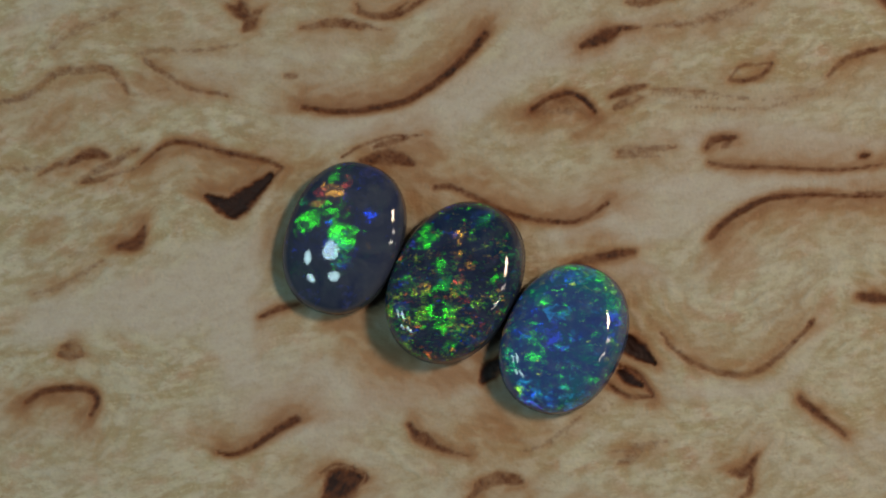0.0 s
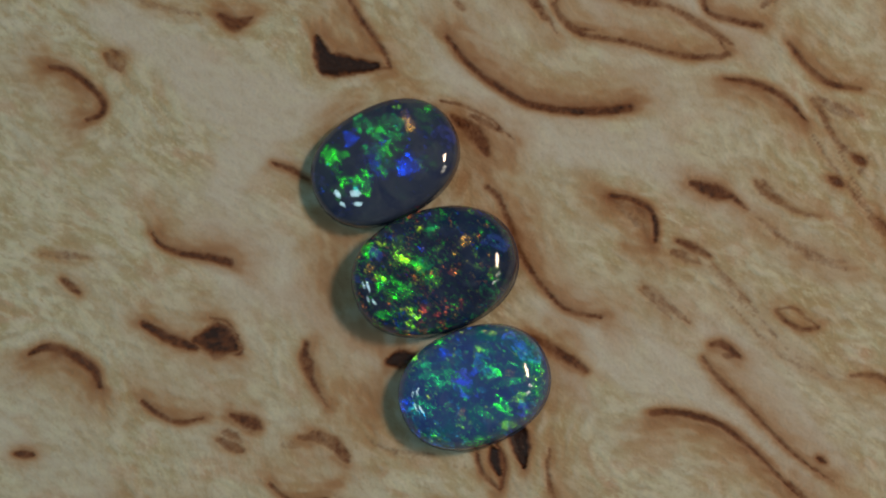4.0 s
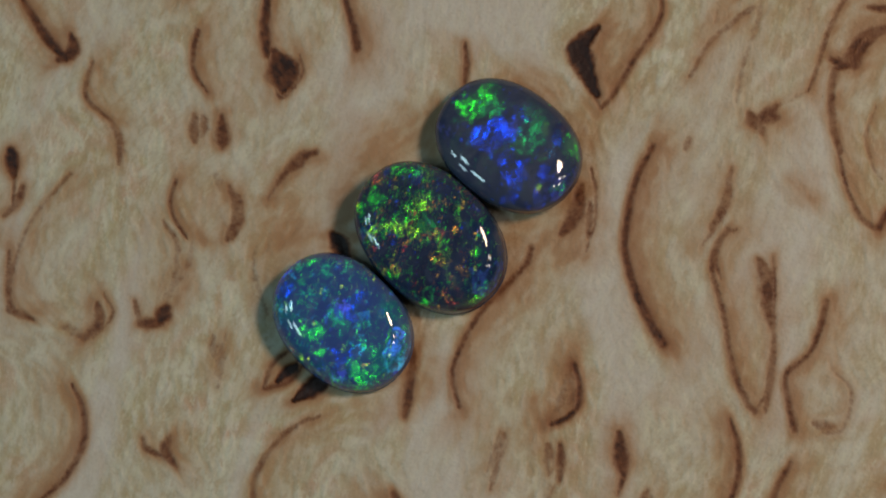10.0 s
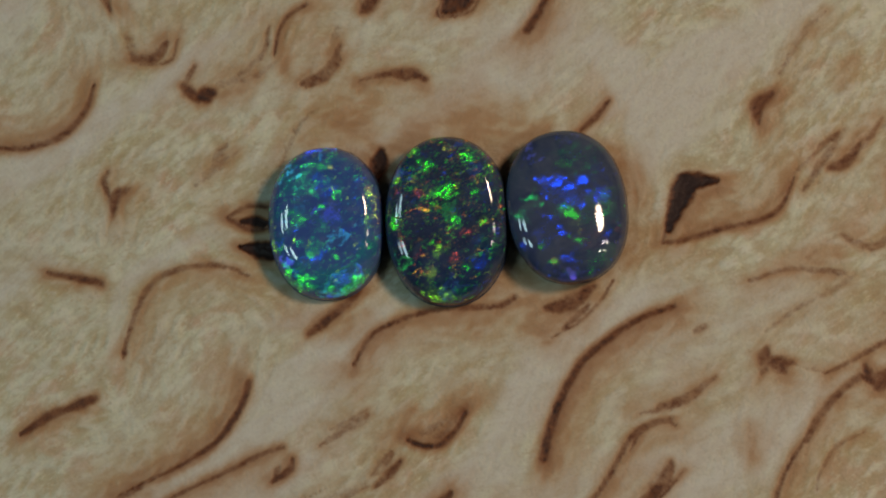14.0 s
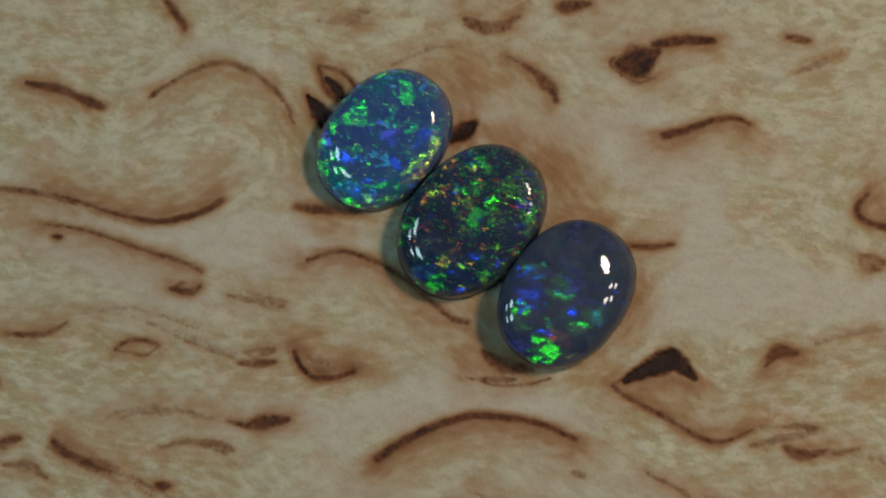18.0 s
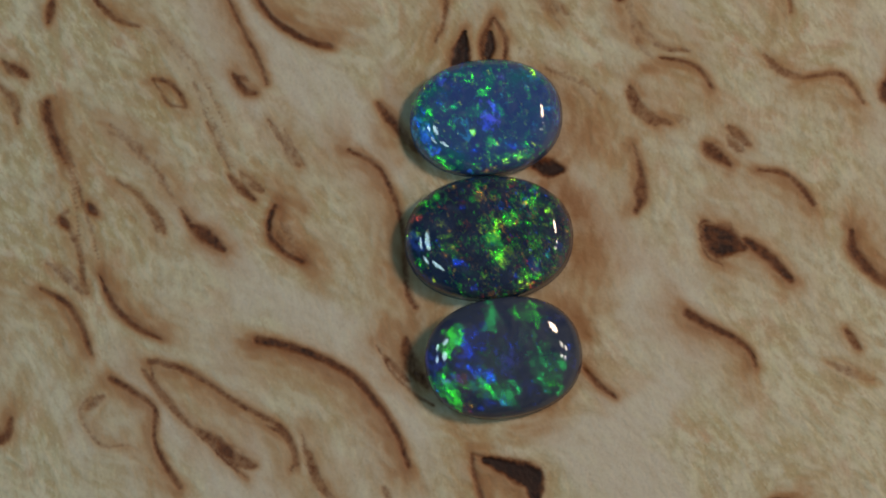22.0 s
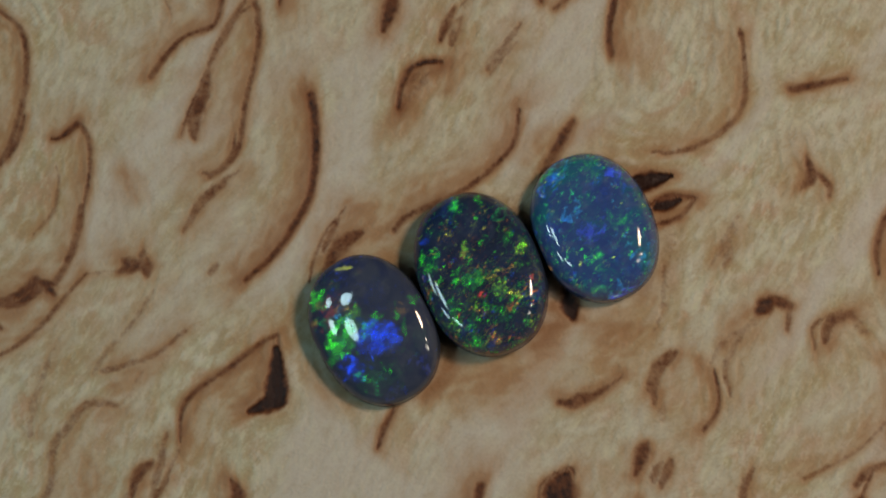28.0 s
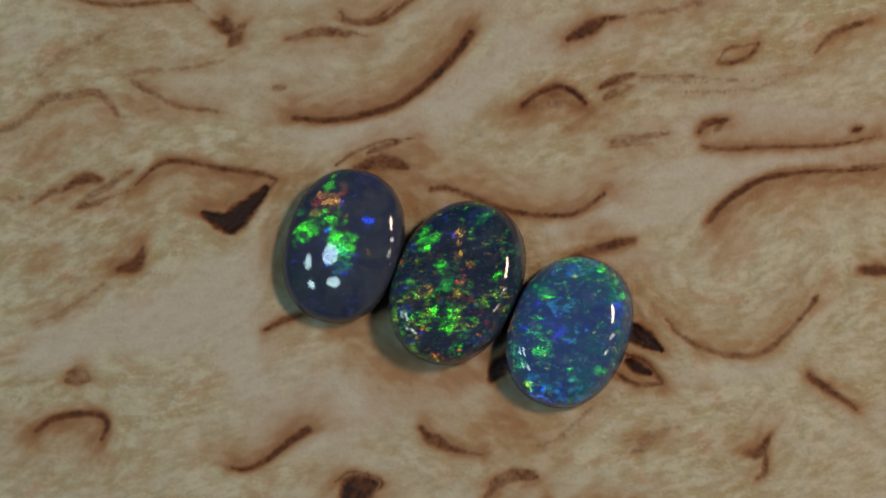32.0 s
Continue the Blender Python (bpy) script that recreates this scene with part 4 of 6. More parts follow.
def back_material(name, body, deep):
    n = Nodes(name)
    co = n.add("ShaderNodeTexCoord").outputs["Object"]
    tone = n.mix(n.ramp(n.noise(co, 700, 5, 0.6), 0.3, 0.7), deep, body)
    return n.done(n.add("ShaderNodeBsdfPrincipled", {"Base Color": tone, "Roughness": n.ramp(n.noise(co, 1500, 4, 0.6), 0.3, 0.7, 0.08, 0.20)}).outputs[0])


GREY_BACK = back_material("grey_opal_back", (0.060, 0.080, 0.125), (0.040, 0.056, 0.096))
BLACK_BACK = back_material("black_opal_back", (0.045, 0.068, 0.120), (0.024, 0.036, 0.072))
BLUE_BACK = back_material("blue_opal_back", (0.060, 0.120, 0.230), (0.036, 0.075, 0.170))
GREY_OPAL = opal_material("grey_opal", (0.064, 0.080, 0.130), (0.044, 0.060, 0.110), (0.100, 0.122, 0.160), (0.030, 0.044, 0.105),
                          [(0.02, 0.05, 0.40), (0.02, 0.03, 0.25)], [BLUE, TEAL, GREEN], [BLUE, GREEN, VIOLET], (0.14, 0.05, 0.06), solid=0.09)
BLACK_OPAL = opal_material("black_opal", (0.034, 0.052, 0.110), (0.020, 0.030, 0.066), (0.075, 0.110, 0.170), (0.010, 0.030, 0.085),
                           [BLUE, (0.02, 0.05, 0.30), TEAL], [GREEN, LIME, GREEN, ORANGE, GREEN, GOLD, RED, BLUE],
                           [GREEN, LIME, GREEN, GOLD, GREEN, ORANGE, BLUE], (0.25, 0.75, 0.60), solid=-0.04)
BLUE_OPAL = opal_material("blue_opal", (0.048, 0.112, 0.29), (0.038, 0.078, 0.28), (0.15, 0.19, 0.36), (0.022, 0.165, 0.240),
                          [(0.03, 0.15, 0.90), (0.02, 0.28, 0.60), (0.05, 0.08, 0.85)], [TEAL, GREEN, CYAN, BLUE, GREEN], [TEAL, GREEN, CYAN, LIME], (0.35, 0.40, 0.50), 0.9, -0.05)


def paint_grey(x, y):
    layers, flake = flakes_on(x, y)
    flake(200, -0.16, 0.26, 0.51, 0.34, 0, GREEN, 0.58)
    flake(200, 0.62, -0.57, 0.28, 0.61, 0, GREEN, 0.34)
    flake(200, -2.09, 0.82, 0.61, 0.51, 0, GREEN, 0.26)
    flake(200, -0.39, 3.37, 0.23, 0.39, 0, GREEN, 0.34)
    flake(200, 0.28, 3.22, 0.28, 0.39, 0, RED, 0.29)
    flake(200, -0.10, 2.46, 0.45, 0.25, 0, ORANGE, 0.41)
    flake(200, -1.28, 2.00, 0.61, 0.28, 0, ORANGE, 0.17)
    flake(200, -0.72, 0.76, 0.28, 0.17, 0, CYAN, 0.34)
    flake(200, -1.15, 2.68, 0.34, 0.23, 0, RED, 0.23)
    flake(222, -2.08, 0.76, 0.78, 0.61, 22, GREEN, 0.40)
    flake(222, -0.97, 1.69, 0.98, 0.42, 22, GREEN, 0.30)
    flake(222, -0.52, 2.63, 0.61, 0.34, 2, ORANGE, 0.60)
    flake(222, 0.32, 0.13, 0.56, 0.98, 32, GREEN, 0.53)
    flake(222, 0.09, -0.91, 0.39, 0.84, 2, GREEN, 0.40)
    flake(222, -0.58, 0.75, 0.17, 0.17, 22, BLUE, 0.64)
    flake(222, 1.62, 1.16, 0.28, 0.70, 22, BLUE, 0.41)
    flake(222, -2.21, 2.19, 0.28, 0.23, 22, TEAL, 0.27)
    flake(222, -0.15, 4.07, 0.28, 0.17, 22, GREEN, 0.34)
    flake(265, -2.24, -1.75, 0.78, 0.56, 65, GREEN, 0.54)
    flake(265, -0.68, -2.52, 0.34, 0.61, 65, GREEN, 0.63)
    flake(265, 0.14, -1.63, 0.56, 0.61, 65, GREEN, 0.86)
    flake(265, -2.29, 0.83, 0.70, 0.61, 65, TEAL, 0.54)
    flake(265, -1.00, 1.60, 0.78, 0.98, 65, TEAL, 0.59)
    flake(265, -0.90, 0.20, 0.84, 0.56, 65, TEAL, 0.36)
    flake(265, 1.25, 0.88, 0.78, 0.61, 65, BLUE, 1.08)
    flake(265, -2.26, -0.39, 0.39, 0.39, 65, BLUE, 0.54)
    flake(265, 0.05, 2.54, 0.23, 0.45, 65, ORANGE, 0.54)
    flake(265, -1.63, 2.85, 0.23, 0.14, 65, LIME, 0.81)
    flake(265, -0.32, 4.00, 0.45, 0.28, 65, GREEN, 0.54)
    flake(265, -0.66, 2.95, 0.23, 0.39, 65, VIOLET, 0.45)
    flake(265, 1.91, 1.33, 0.14, 0.42, 65, LIME, 0.45)
    flake(287, -2.18, -1.82, 0.78, 0.67, 117, GREEN, 0.74)
    flake(287, -1.00, -2.70, 0.70, 0.56, 117, GREEN, 0.74)
    flake(287, -0.40, -3.28, 0.39, 0.23, 87, GREEN, 0.67)
    flake(287, -2.14, 0.83, 0.61, 0.61, 87, TEAL, 0.44)
    flake(287, -0.74, 1.26, 0.61, 1.12, 87, TEAL, 0.52)
    flake(287, -1.06, 2.64, 0.61, 0.70, 87, CYAN, 0.37)
    flake(287, -0.76, 3.85, 0.39, 0.23, 87, GREEN, 0.44)
    flake(287, 1.59, 1.14, 0.61, 0.78, 47, BLUE, 0.84)
    flake(287, 0.07, -1.11, 1.26, 0.51, 87, BLUE, 0.44)
    flake(287, 1.02, 2.80, 0.39, 0.61, 87, BLUE, 0.44)
    flake(287, 2.26, 3.01, 0.56, 0.34, 87, BLUE, 0.53)
    flake(287, 0.83, -0.05, 0.56, 0.39, 87, BLUE, 0.44)
    flake(287, -0.24, 2.60, 0.28, 0.28, 87, CYAN, 0.52)
    flake(309, -1.69, -2.35, 1.40, 0.89, 124, GREEN, 0.74)
    flake(309, -1.47, -1.41, 0.56, 0.51, 109, TEAL, 0.37)
    flake(309, -0.38, -0.76, 1.54, 0.70, 129, BLUE, 0.89)
    flake(309, 2.00, 1.20, 0.39, 1.06, 84, BLUE, 0.84)
    flake(309, 1.05, 0.16, 0.70, 0.39, 109, BLUE, 0.53)
    flake(309, -0.62, 1.32, 0.51, 1.26, 109, TEAL, 0.52)
    flake(309, -2.01, 1.14, 0.45, 0.51, 109, TEAL, 0.44)
    flake(309, -1.13, 2.87, 0.28, 0.56, 109, BLUE, 0.62)
    flake(309, -0.95, 3.65, 0.51, 0.51, 109, GREEN, 0.44)
    flake(309, 2.58, 2.97, 0.78, 0.45, 109, BLUE, 0.80)
    flake(309, 1.97, 2.63, 0.17, 0.17, 109, LIME, 0.59)
    flake(309, 1.64, 3.66, 0.45, 0.39, 109, GREEN, 0.37)
    flake(309, -1.44, 2.05, 0.28, 0.51, 109, LIME, 0.3)
    flake(330, -0.29, -0.90, 1.40, 0.78, 130, BLUE, 0.89)
    flake(330, -1.84, 0.46, 0.45, 0.39, 130, BLUE, 0.62)
    flake(330, -2.06, -1.86, 1.12, 0.78, 130, TEAL, 0.26)
    flake(330, -1.10, -1.94, 0.56, 0.28, 100, GREEN, 0.37)
    flake(330, 1.08, 0.27, 0.56, 0.28, 130, BLUE, 0.71)
    flake(330, 0.87, 1.26, 0.28, 0.25, 130, BLUE, 0.71)
    flake(330, 0.26, 0.28, 1.26, 0.28, 130, TEAL, 0.3)
    flake(330, -1.94, 1.44, 0.51, 0.84, 130, TEAL, 0.37)
    flake(330, 2.11, 2.74, 0.28, 0.23, 130, ORANGE, 0.59)
    flake(330, 1.46, 2.90, 0.45, 0.23, 130, BLUE, 0.44)
    flake(330, -1.64, 2.58, 0.17, 0.45, 130, BLUE, 0.71)
    flake(330, 3.12, 1.11, 0.56, 0.23, 130, BLUE, 0.36)
    flake(330, 0.37, 2.16, 0.51, 0.11, 130, GREEN, 0.44)
    flake(352, -0.31, -1.39, 1.17, 0.45, 152, BLUE, 1.08)
    flake(352, -1.38, -0.81, 0.39, 0.28, 152, BLUE, 0.97)
    flake(352, -1.88, 0.55, 0.56, 0.56, 152, BLUE, 0.86)
    flake(352, 0.04, 0.43, 0.67, 0.39, 152, GREEN, 0.81)
    flake(352, 1.28, 0.16, 0.39, 0.17, 152, BLUE, 0.76)
    flake(352, 2.00, -0.79, 0.51, 0.72, 152, TEAL, 0.32)
    flake(352, 1.75, 3.74, 0.28, 0.28, 152, VIOLET, 0.81)
    flake(352, 0.31, 2.08, 0.61, 0.11, 142, GREEN, 0.54)
    flake(352, 2.41, 1.53, 0.28, 0.11, 12, GREEN, 0.54)
    flake(352, 2.16, 2.68, 0.34, 0.17, 152, GREEN, 0.36)
    flake(352, -1.67, 3.52, 0.34, 0.23, 152, VIOLET, 0.54)
    flake(25, 0.21, 3.60, 0.72, 0.51, 25, GREEN, 0.81)
    flake(25, 0.42, 0.44, 0.72, 0.39, 175, TEAL, 0.57)
    flake(25, 1.87, -0.73, 0.51, 0.34, 35, TEAL, 0.4)
    flake(25, -0.59, 1.12, 0.28, 0.17, 5, BLUE, 0.68)
    flake(25, -2.08, 1.14, 0.56, 0.51, 5, CYAN, 0.4)
    flake(25, 0.27, 2.14, 0.61, 0.11, 145, GREEN, 0.4)
    flake(25, -1.45, 3.41, 0.51, 0.11, 15, GOLD, 0.48)
    flake(25, 2.23, 1.42, 0.39, 0.11, 5, GREEN, 0.4)
    flake(25, 0.51, 2.62, 0.56, 0.17, 5, BLUE, 0.58)
    flake(25, -0.05, 2.79, 0.23, 0.14, 5, RED, 0.32)
    flake(25, 2.05, 0.37, 1.12, 1.12, 5, BLUE, 0.19)
    flake(25, -1.61, 1.99, 0.56, 0.39, 5, TEAL, 0.32)
    flake(47, 0.18, 3.65, 0.89, 0.61, 37, GREEN, 0.48)
    flake(47, 2.13, 1.73, 0.51, 0.56, 27, GREEN, 0.44)
    flake(47, 1.95, -0.76, 0.61, 0.39, 27, TEAL, 0.24)
    flake(47, -0.60, 1.15, 0.39, 0.34, 27, BLUE, 0.58)
    flake(47, -1.81, 1.14, 1.12, 0.28, 52, TEAL, 0.34)
    flake(47, -2.23, 1.08, 0.45, 0.28, 27, CYAN, 0.29)
    flake(47, 0.73, 0.91, 0.28, 0.23, 27, TEAL, 0.24)
    flake(47, 1.95, 0.91, 0.84, 0.84, 27, BLUE, 0.17)
    flake(47, -0.00, 2.65, 0.23, 0.17, 27, RED, 0.34)
    flake(47, -1.64, 3.19, 0.39, 0.14, 27, RED, 0.24)
    flake(47, -1.21, 1.75, 0.56, 0.28, 27, GREEN, 0.24)
    flake(47, 0.24, 1.87, 0.28, 0.14, 27, BLUE, 0.34)
    flake(69, 2.19, 1.68, 0.45, 0.61, 69, GREEN, 0.37)
    flake(69, 1.77, 2.57, 0.45, 0.51, 49, GREEN, 0.34)
    flake(69, 2.21, -0.65, 0.67, 0.61, 49, TEAL, 0.22)
    flake(69, 1.40, -2.63, 0.84, 0.34, 24, GREEN, 0.22)
    flake(69, -2.31, -1.76, 1.12, 0.70, 34, TEAL, 0.26)
    flake(69, -2.87, -1.99, 0.28, 0.28, 49, GREEN, 0.26)
    flake(69, -0.45, 1.44, 0.61, 0.45, 49, BLUE, 0.45)
    flake(69, -1.16, 1.51, 0.98, 0.45, 49, GREEN, 0.29)
    flake(69, -2.03, 0.84, 0.78, 0.56, 49, TEAL, 0.26)
    flake(69, 0.24, 3.69, 0.67, 0.51, 49, TEAL, 0.26)
    flake(69, -0.99, 3.49, 0.17, 0.56, 69, GREEN, 0.30)
    flake(69, -0.30, 2.02, 0.23, 0.23, 49, VIOLET, 0.22)
    flake(69, 1.20, 1.28, 0.51, 0.98, 49, BLUE, 0.19)
    flake(69, 2.10, -2.44, 0.34, 0.14, 49, GREEN, 0.22)
    flake(69, -0.95, -2.04, 0.23, 0.56, 49, TEAL, 0.19)
    flake(69, -1.93, 1.99, 0.45, 0.28, 49, BLUE, 0.27)
    flake(69, -1.57, 3.10, 0.23, 0.11, 49, RED, 0.19)
    flake(92, 1.42, -2.32, 0.61, 0.78, 112, GREEN, 0.37)
    flake(92, 2.04, -0.44, 0.34, 0.61, 72, TEAL, 0.29)
    flake(92, -1.89, -2.03, 0.89, 1.12, 72, TEAL, 0.27)
    flake(92, -2.83, -1.88, 0.39, 0.23, 72, GREEN, 0.29)
    flake(92, -1.49, 0.96, 1.54, 0.61, 37, TEAL, 0.29)
    flake(92, -0.43, 1.62, 0.61, 0.56, 72, CYAN, 0.26)
    flake(92, 0.34, 1.80, 0.34, 0.28, 72, BLUE, 0.31)
    flake(92, -0.79, 3.58, 0.45, 0.51, 72, GREEN, 0.29)
    flake(92, -1.50, 2.95, 0.17, 0.28, 72, ORANGE, 0.33)
    flake(92, -2.00, 2.62, 0.28, 0.17, 72, BLUE, 0.39)
    flake(92, 0.15, 3.14, 0.51, 0.39, 72, VIOLET, 0.22)
    flake(92, 2.28, 1.62, 0.34, 0.39, 72, TEAL, 0.14)
    flake(92, 0.62, 3.99, 0.23, 0.34, 72, BLUE, 0.26)
    flake(115, -0.36, 1.36, 0.70, 0.61, 95, TEAL, 0.30)
    flake(115, -1.94, 0.79, 0.70, 1.12, 115, TEAL, 0.34)
    flake(115, -0.66, 1.60, 0.39, 0.67, 95, CYAN, 0.24)
    flake(115, -0.95, 3.35, 0.51, 0.51, 95, GREEN, 0.31)
    flake(115, -1.86, 2.84, 0.14, 0.23, 95, ORANGE, 0.36)
    flake(115, 1.62, 3.53, 0.34, 0.61, 65, BLUE, 0.33)
    flake(115, 0.24, 1.28, 0.51, 0.23, 95, GREEN, 0.24)
    flake(115, -1.21, -2.08, 0.51, 0.17, 95, GREEN, 0.31)
    flake(115, -2.53, -1.59, 0.56, 0.39, 95, GREEN, 0.20)
    flake(115, -1.95, -2.07, 0.70, 0.70, 95, TEAL, 0.11)
    flake(115, -2.35, -0.62, 0.39, 0.84, 95, BLUE, 0.24)
    flake(115, 1.61, 2.10, 0.56, 0.17, 95, BLUE, 0.19)
    flake(115, 1.71, -0.49, 0.51, 0.11, 45, GREEN, 0.20)
    flake(115, 0.08, 3.04, 0.23, 0.39, 95, BLUE, 0.24)
    flake(150, -0.09, 1.26, 0.53, 0.65, 130, LIME, 0.28)
    flake(150, -1.44, 0.86, 0.88, 1.03, 110, GREEN, 0.27)
    flake(150, -2.52, 0.49, 0.47, 0.59, 130, GREEN, 0.25)
    flake(150, -0.22, -0.37, 1.33, 0.94, 110, BLUE, 0.43)
    flake(150, -0.90, -0.01, 0.59, 0.73, 130, BLUE, 0.34)
    flake(150, 0.62, -1.36, 0.36, 0.53, 130, BLUE, 0.34)
    flake(150, -0.74, 3.37, 0.47, 0.53, 130, GREEN, 0.25)
    flake(150, -0.82, 2.35, 0.29, 0.29, 130, RED, 0.11)
    flake(150, 1.67, 3.55, 0.47, 0.18, 130, GOLD, 0.18)
    flake(150, 1.31, -1.52, 0.15, 0.59, 130, GREEN, 0.21)
    flake(150, -1.91, 2.74, 0.23, 0.23, 130, ORANGE, 0.18)
    flake(150, -2.48, -0.80, 0.88, 0.59, 130, BLUE, 0.17)
    flake(150, 2.79, -0.82, 0.29, 0.23, 130, GREEN, 0.18)
    flake(174, -2.10, 1.04, 0.53, 0.65, 154, GREEN, 0.25)
    flake(174, -0.13, 0.46, 1.03, 0.29, 154, GREEN, 0.20)
    flake(174, 0.04, -1.17, 1.17, 0.83, 119, BLUE, 0.27)
    flake(174, -0.64, 2.40, 0.88, 0.73, 154, RED, 0.08)
    flake(174, 0.52, 2.14, 0.36, 0.29, 154, VIOLET, 0.18)
    flake(174, -0.43, 3.36, 0.23, 0.23, 154, GREEN, 0.15)
    flake(174, 0.46, 3.20, 0.23, 0.23, 154, TEAL, 0.13)
    flake(174, 1.48, 3.43, 0.36, 0.12, 154, GOLD, 0.13)
    flake(174, 2.09, -0.91, 0.73, 0.41, 154, ORANGE, 0.07)
    flake(174, -0.12, 1.81, 0.88, 0.23, 154, ORANGE, 0.10)
    flake(174, -1.73, 2.47, 0.29, 0.41, 154, TEAL, 0.10)
    flake(174, -0.68, -0.00, 0.36, 0.29, 154, GREEN, 0.18)
    return layers, np.clip(0.5 + (0.5 * y - 0.6 * x) / 6, 0, 1)


def paint_black(x, y):
    layers, flake = flakes_on(x, y)
    flake(200, -0.28, -2.05, 0.35, 0.55, 0, GREEN, 0.86)
    flake(200, -0.71, 0.67, 0.23, 0.50, 0, GREEN, 0.77)
    flake(200, 0.37, 2.46, 0.35, 0.45, 0, ORANGE, 0.77)
    flake(200, 0.02, 2.57, 0.20, 0.20, 0, BLUE, 0.86)
    flake(200, 0.47, -0.15, 0.30, 0.35, 45, RED, 0.69)
    flake(200, 0.12, -1.02, 0.20, 0.35, 0, ORANGE, 0.51)
    flake(200, 1.92, 3.46, 0.35, 0.40, 0, GREEN, 0.6)
    flake(200, 1.21, -1.57, 0.30, 0.35, 0, LIME, 0.6)
    flake(200, -1.64, -2.24, 0.62, 0.45, 0, LIME, 0.6)
    flake(200, -2.58, -3.73, 0.30, 0.20, 0, LIME, 0.69)
    flake(200, -0.82, -2.97, 0.62, 0.20, 0, GREEN, 0.69)
    flake(200, 0.54, -3.41, 0.38, 0.20, 0, LIME, 0.69)
    flake(200, 2.42, 0.05, 0.20, 0.25, 0, GREEN, 0.69)
    flake(200, -1.54, 2.53, 0.40, 0.50, 0, GREEN, 0.43)
    flake(200, -3.55, -1.82, 0.25, 0.35, 0, LIME, 0.51)
    flake(200, -1.79, -0.61, 0.40, 0.30, 0, ORANGE, 0.43)
    flake(200, 1.19, 2.51, 0.25, 0.20, 0, LIME, 0.6)
    flake(200, 2.82, 1.95, 0.15, 0.62, 0, LIME, 0.34)
    flake(200, -2.59, -2.23, 0.30, 0.25, 0, GREEN, 0.51)
    flake(222, -0.82, -0.47, 0.45, 0.40, 22, GREEN, 0.99)
    flake(222, -0.64, -2.15, 0.55, 0.55, 22, GREEN, 0.99)
    flake(222, 0.40, 2.55, 0.40, 0.30, 42, ORANGE, 0.94)
    flake(222, 0.45, -0.12, 0.45, 0.23, 42, RED, 0.99)
    flake(222, 1.08, 0.85, 0.30, 0.30, 22, ORANGE, 0.89)
    flake(222, -1.71, -2.43, 0.45, 0.20, 22, LIME, 0.79)
    flake(222, -2.35, -0.48, 0.30, 0.50, 22, LIME, 0.59)
    flake(222, -1.43, -0.71, 0.35, 0.30, 22, LIME, 0.69)
    flake(222, 2.68, 2.35, 0.25, 0.70, 2, LIME, 0.59)
    flake(222, 2.58, -0.32, 0.15, 0.25, 22, RED, 0.69)
    flake(222, 2.02, -1.12, 0.30, 0.20, 22, RED, 0.5)
    flake(222, 0.10, -3.76, 0.50, 0.30, 22, GREEN, 0.79)
    flake(222, 0.35, -0.60, 0.25, 0.50, 22, GREEN, 0.5)
    flake(222, -1.72, 2.34, 0.35, 0.30, 22, GREEN, 0.5)
    flake(222, -2.50, -2.30, 0.25, 0.30, 22, ORANGE, 0.69)
    flake(222, 1.29, -1.84, 0.30, 0.20, 22, RED, 0.4)
    flake(222, 1.21, 2.36, 0.20, 0.15, 22, LIME, 0.69)
    flake(222, -2.96, -1.89, 0.20, 0.30, 22, GREEN, 0.69)
    flake(265, -1.39, -2.56, 0.55, 0.40, 65, GREEN, 1.04)
    flake(265, -1.78, -0.96, 0.70, 0.40, 65, LIME, 0.94)
    flake(265, 1.16, -2.90, 0.25, 0.70, 65, LIME, 0.99)
    flake(265, -0.47, -0.75, 0.50, 0.30, 95, ORANGE, 0.63)
    flake(265, 1.07, 0.74, 0.35, 0.30, 65, RED, 0.94)
    flake(265, 2.35, -1.34, 0.62, 0.25, 65, RED, 0.52)
    flake(265, -0.35, 1.24, 0.30, 0.20, 65, LIME, 0.84)
    flake(265, -1.05, -0.25, 0.25, 0.45, 65, GREEN, 0.73)
    flake(265, -3.47, -1.85, 0.40, 0.40, 65, GREEN, 0.94)
    flake(265, -1.46, 1.44, 0.40, 0.35, 65, TEAL, 0.63)
    flake(265, 3.11, 2.19, 0.30, 0.20, 65, GREEN, 0.73)
    flake(265, 0.54, 3.97, 0.15, 0.15, 65, ORANGE, 0.84)
    flake(265, -2.76, -0.97, 0.35, 0.25, 65, GREEN, 0.63)
    flake(265, -0.79, 3.83, 0.25, 0.20, 65, GREEN, 0.63)
    flake(265, 0.48, -0.19, 0.25, 0.50, 65, LIME, 0.52)
    flake(265, -1.25, 0.30, 0.25, 0.25, 65, BLUE, 0.63)
    flake(265, 0.31, 1.68, 0.25, 0.15, 65, ORANGE, 0.73)
    flake(287, -3.43, -2.06, 0.45, 0.45, 87, GREEN, 0.86)
    flake(287, -1.58, -0.91, 0.35, 0.55, 87, LIME, 0.77)
    flake(287, -0.29, -2.20, 0.50, 0.60, 87, GREEN, 0.77)
    flake(287, -0.34, -0.83, 0.62, 0.30, 87, LIME, 0.77)
    flake(287, 1.17, -2.96, 0.25, 0.62, 87, LIME, 0.69)
    flake(287, 0.10, -0.31, 0.75, 0.20, 97, ORANGE, 0.51)
    flake(287, -2.12, 1.30, 0.45, 0.30, 87, TEAL, 0.51)
    flake(287, -3.10, -1.11, 0.25, 0.35, 87, LIME, 0.6)
    flake(287, 2.51, -1.24, 0.30, 0.35, 87, ORANGE, 0.51)
    flake(287, -2.03, -1.57, 0.62, 0.40, 87, GREEN, 0.43)
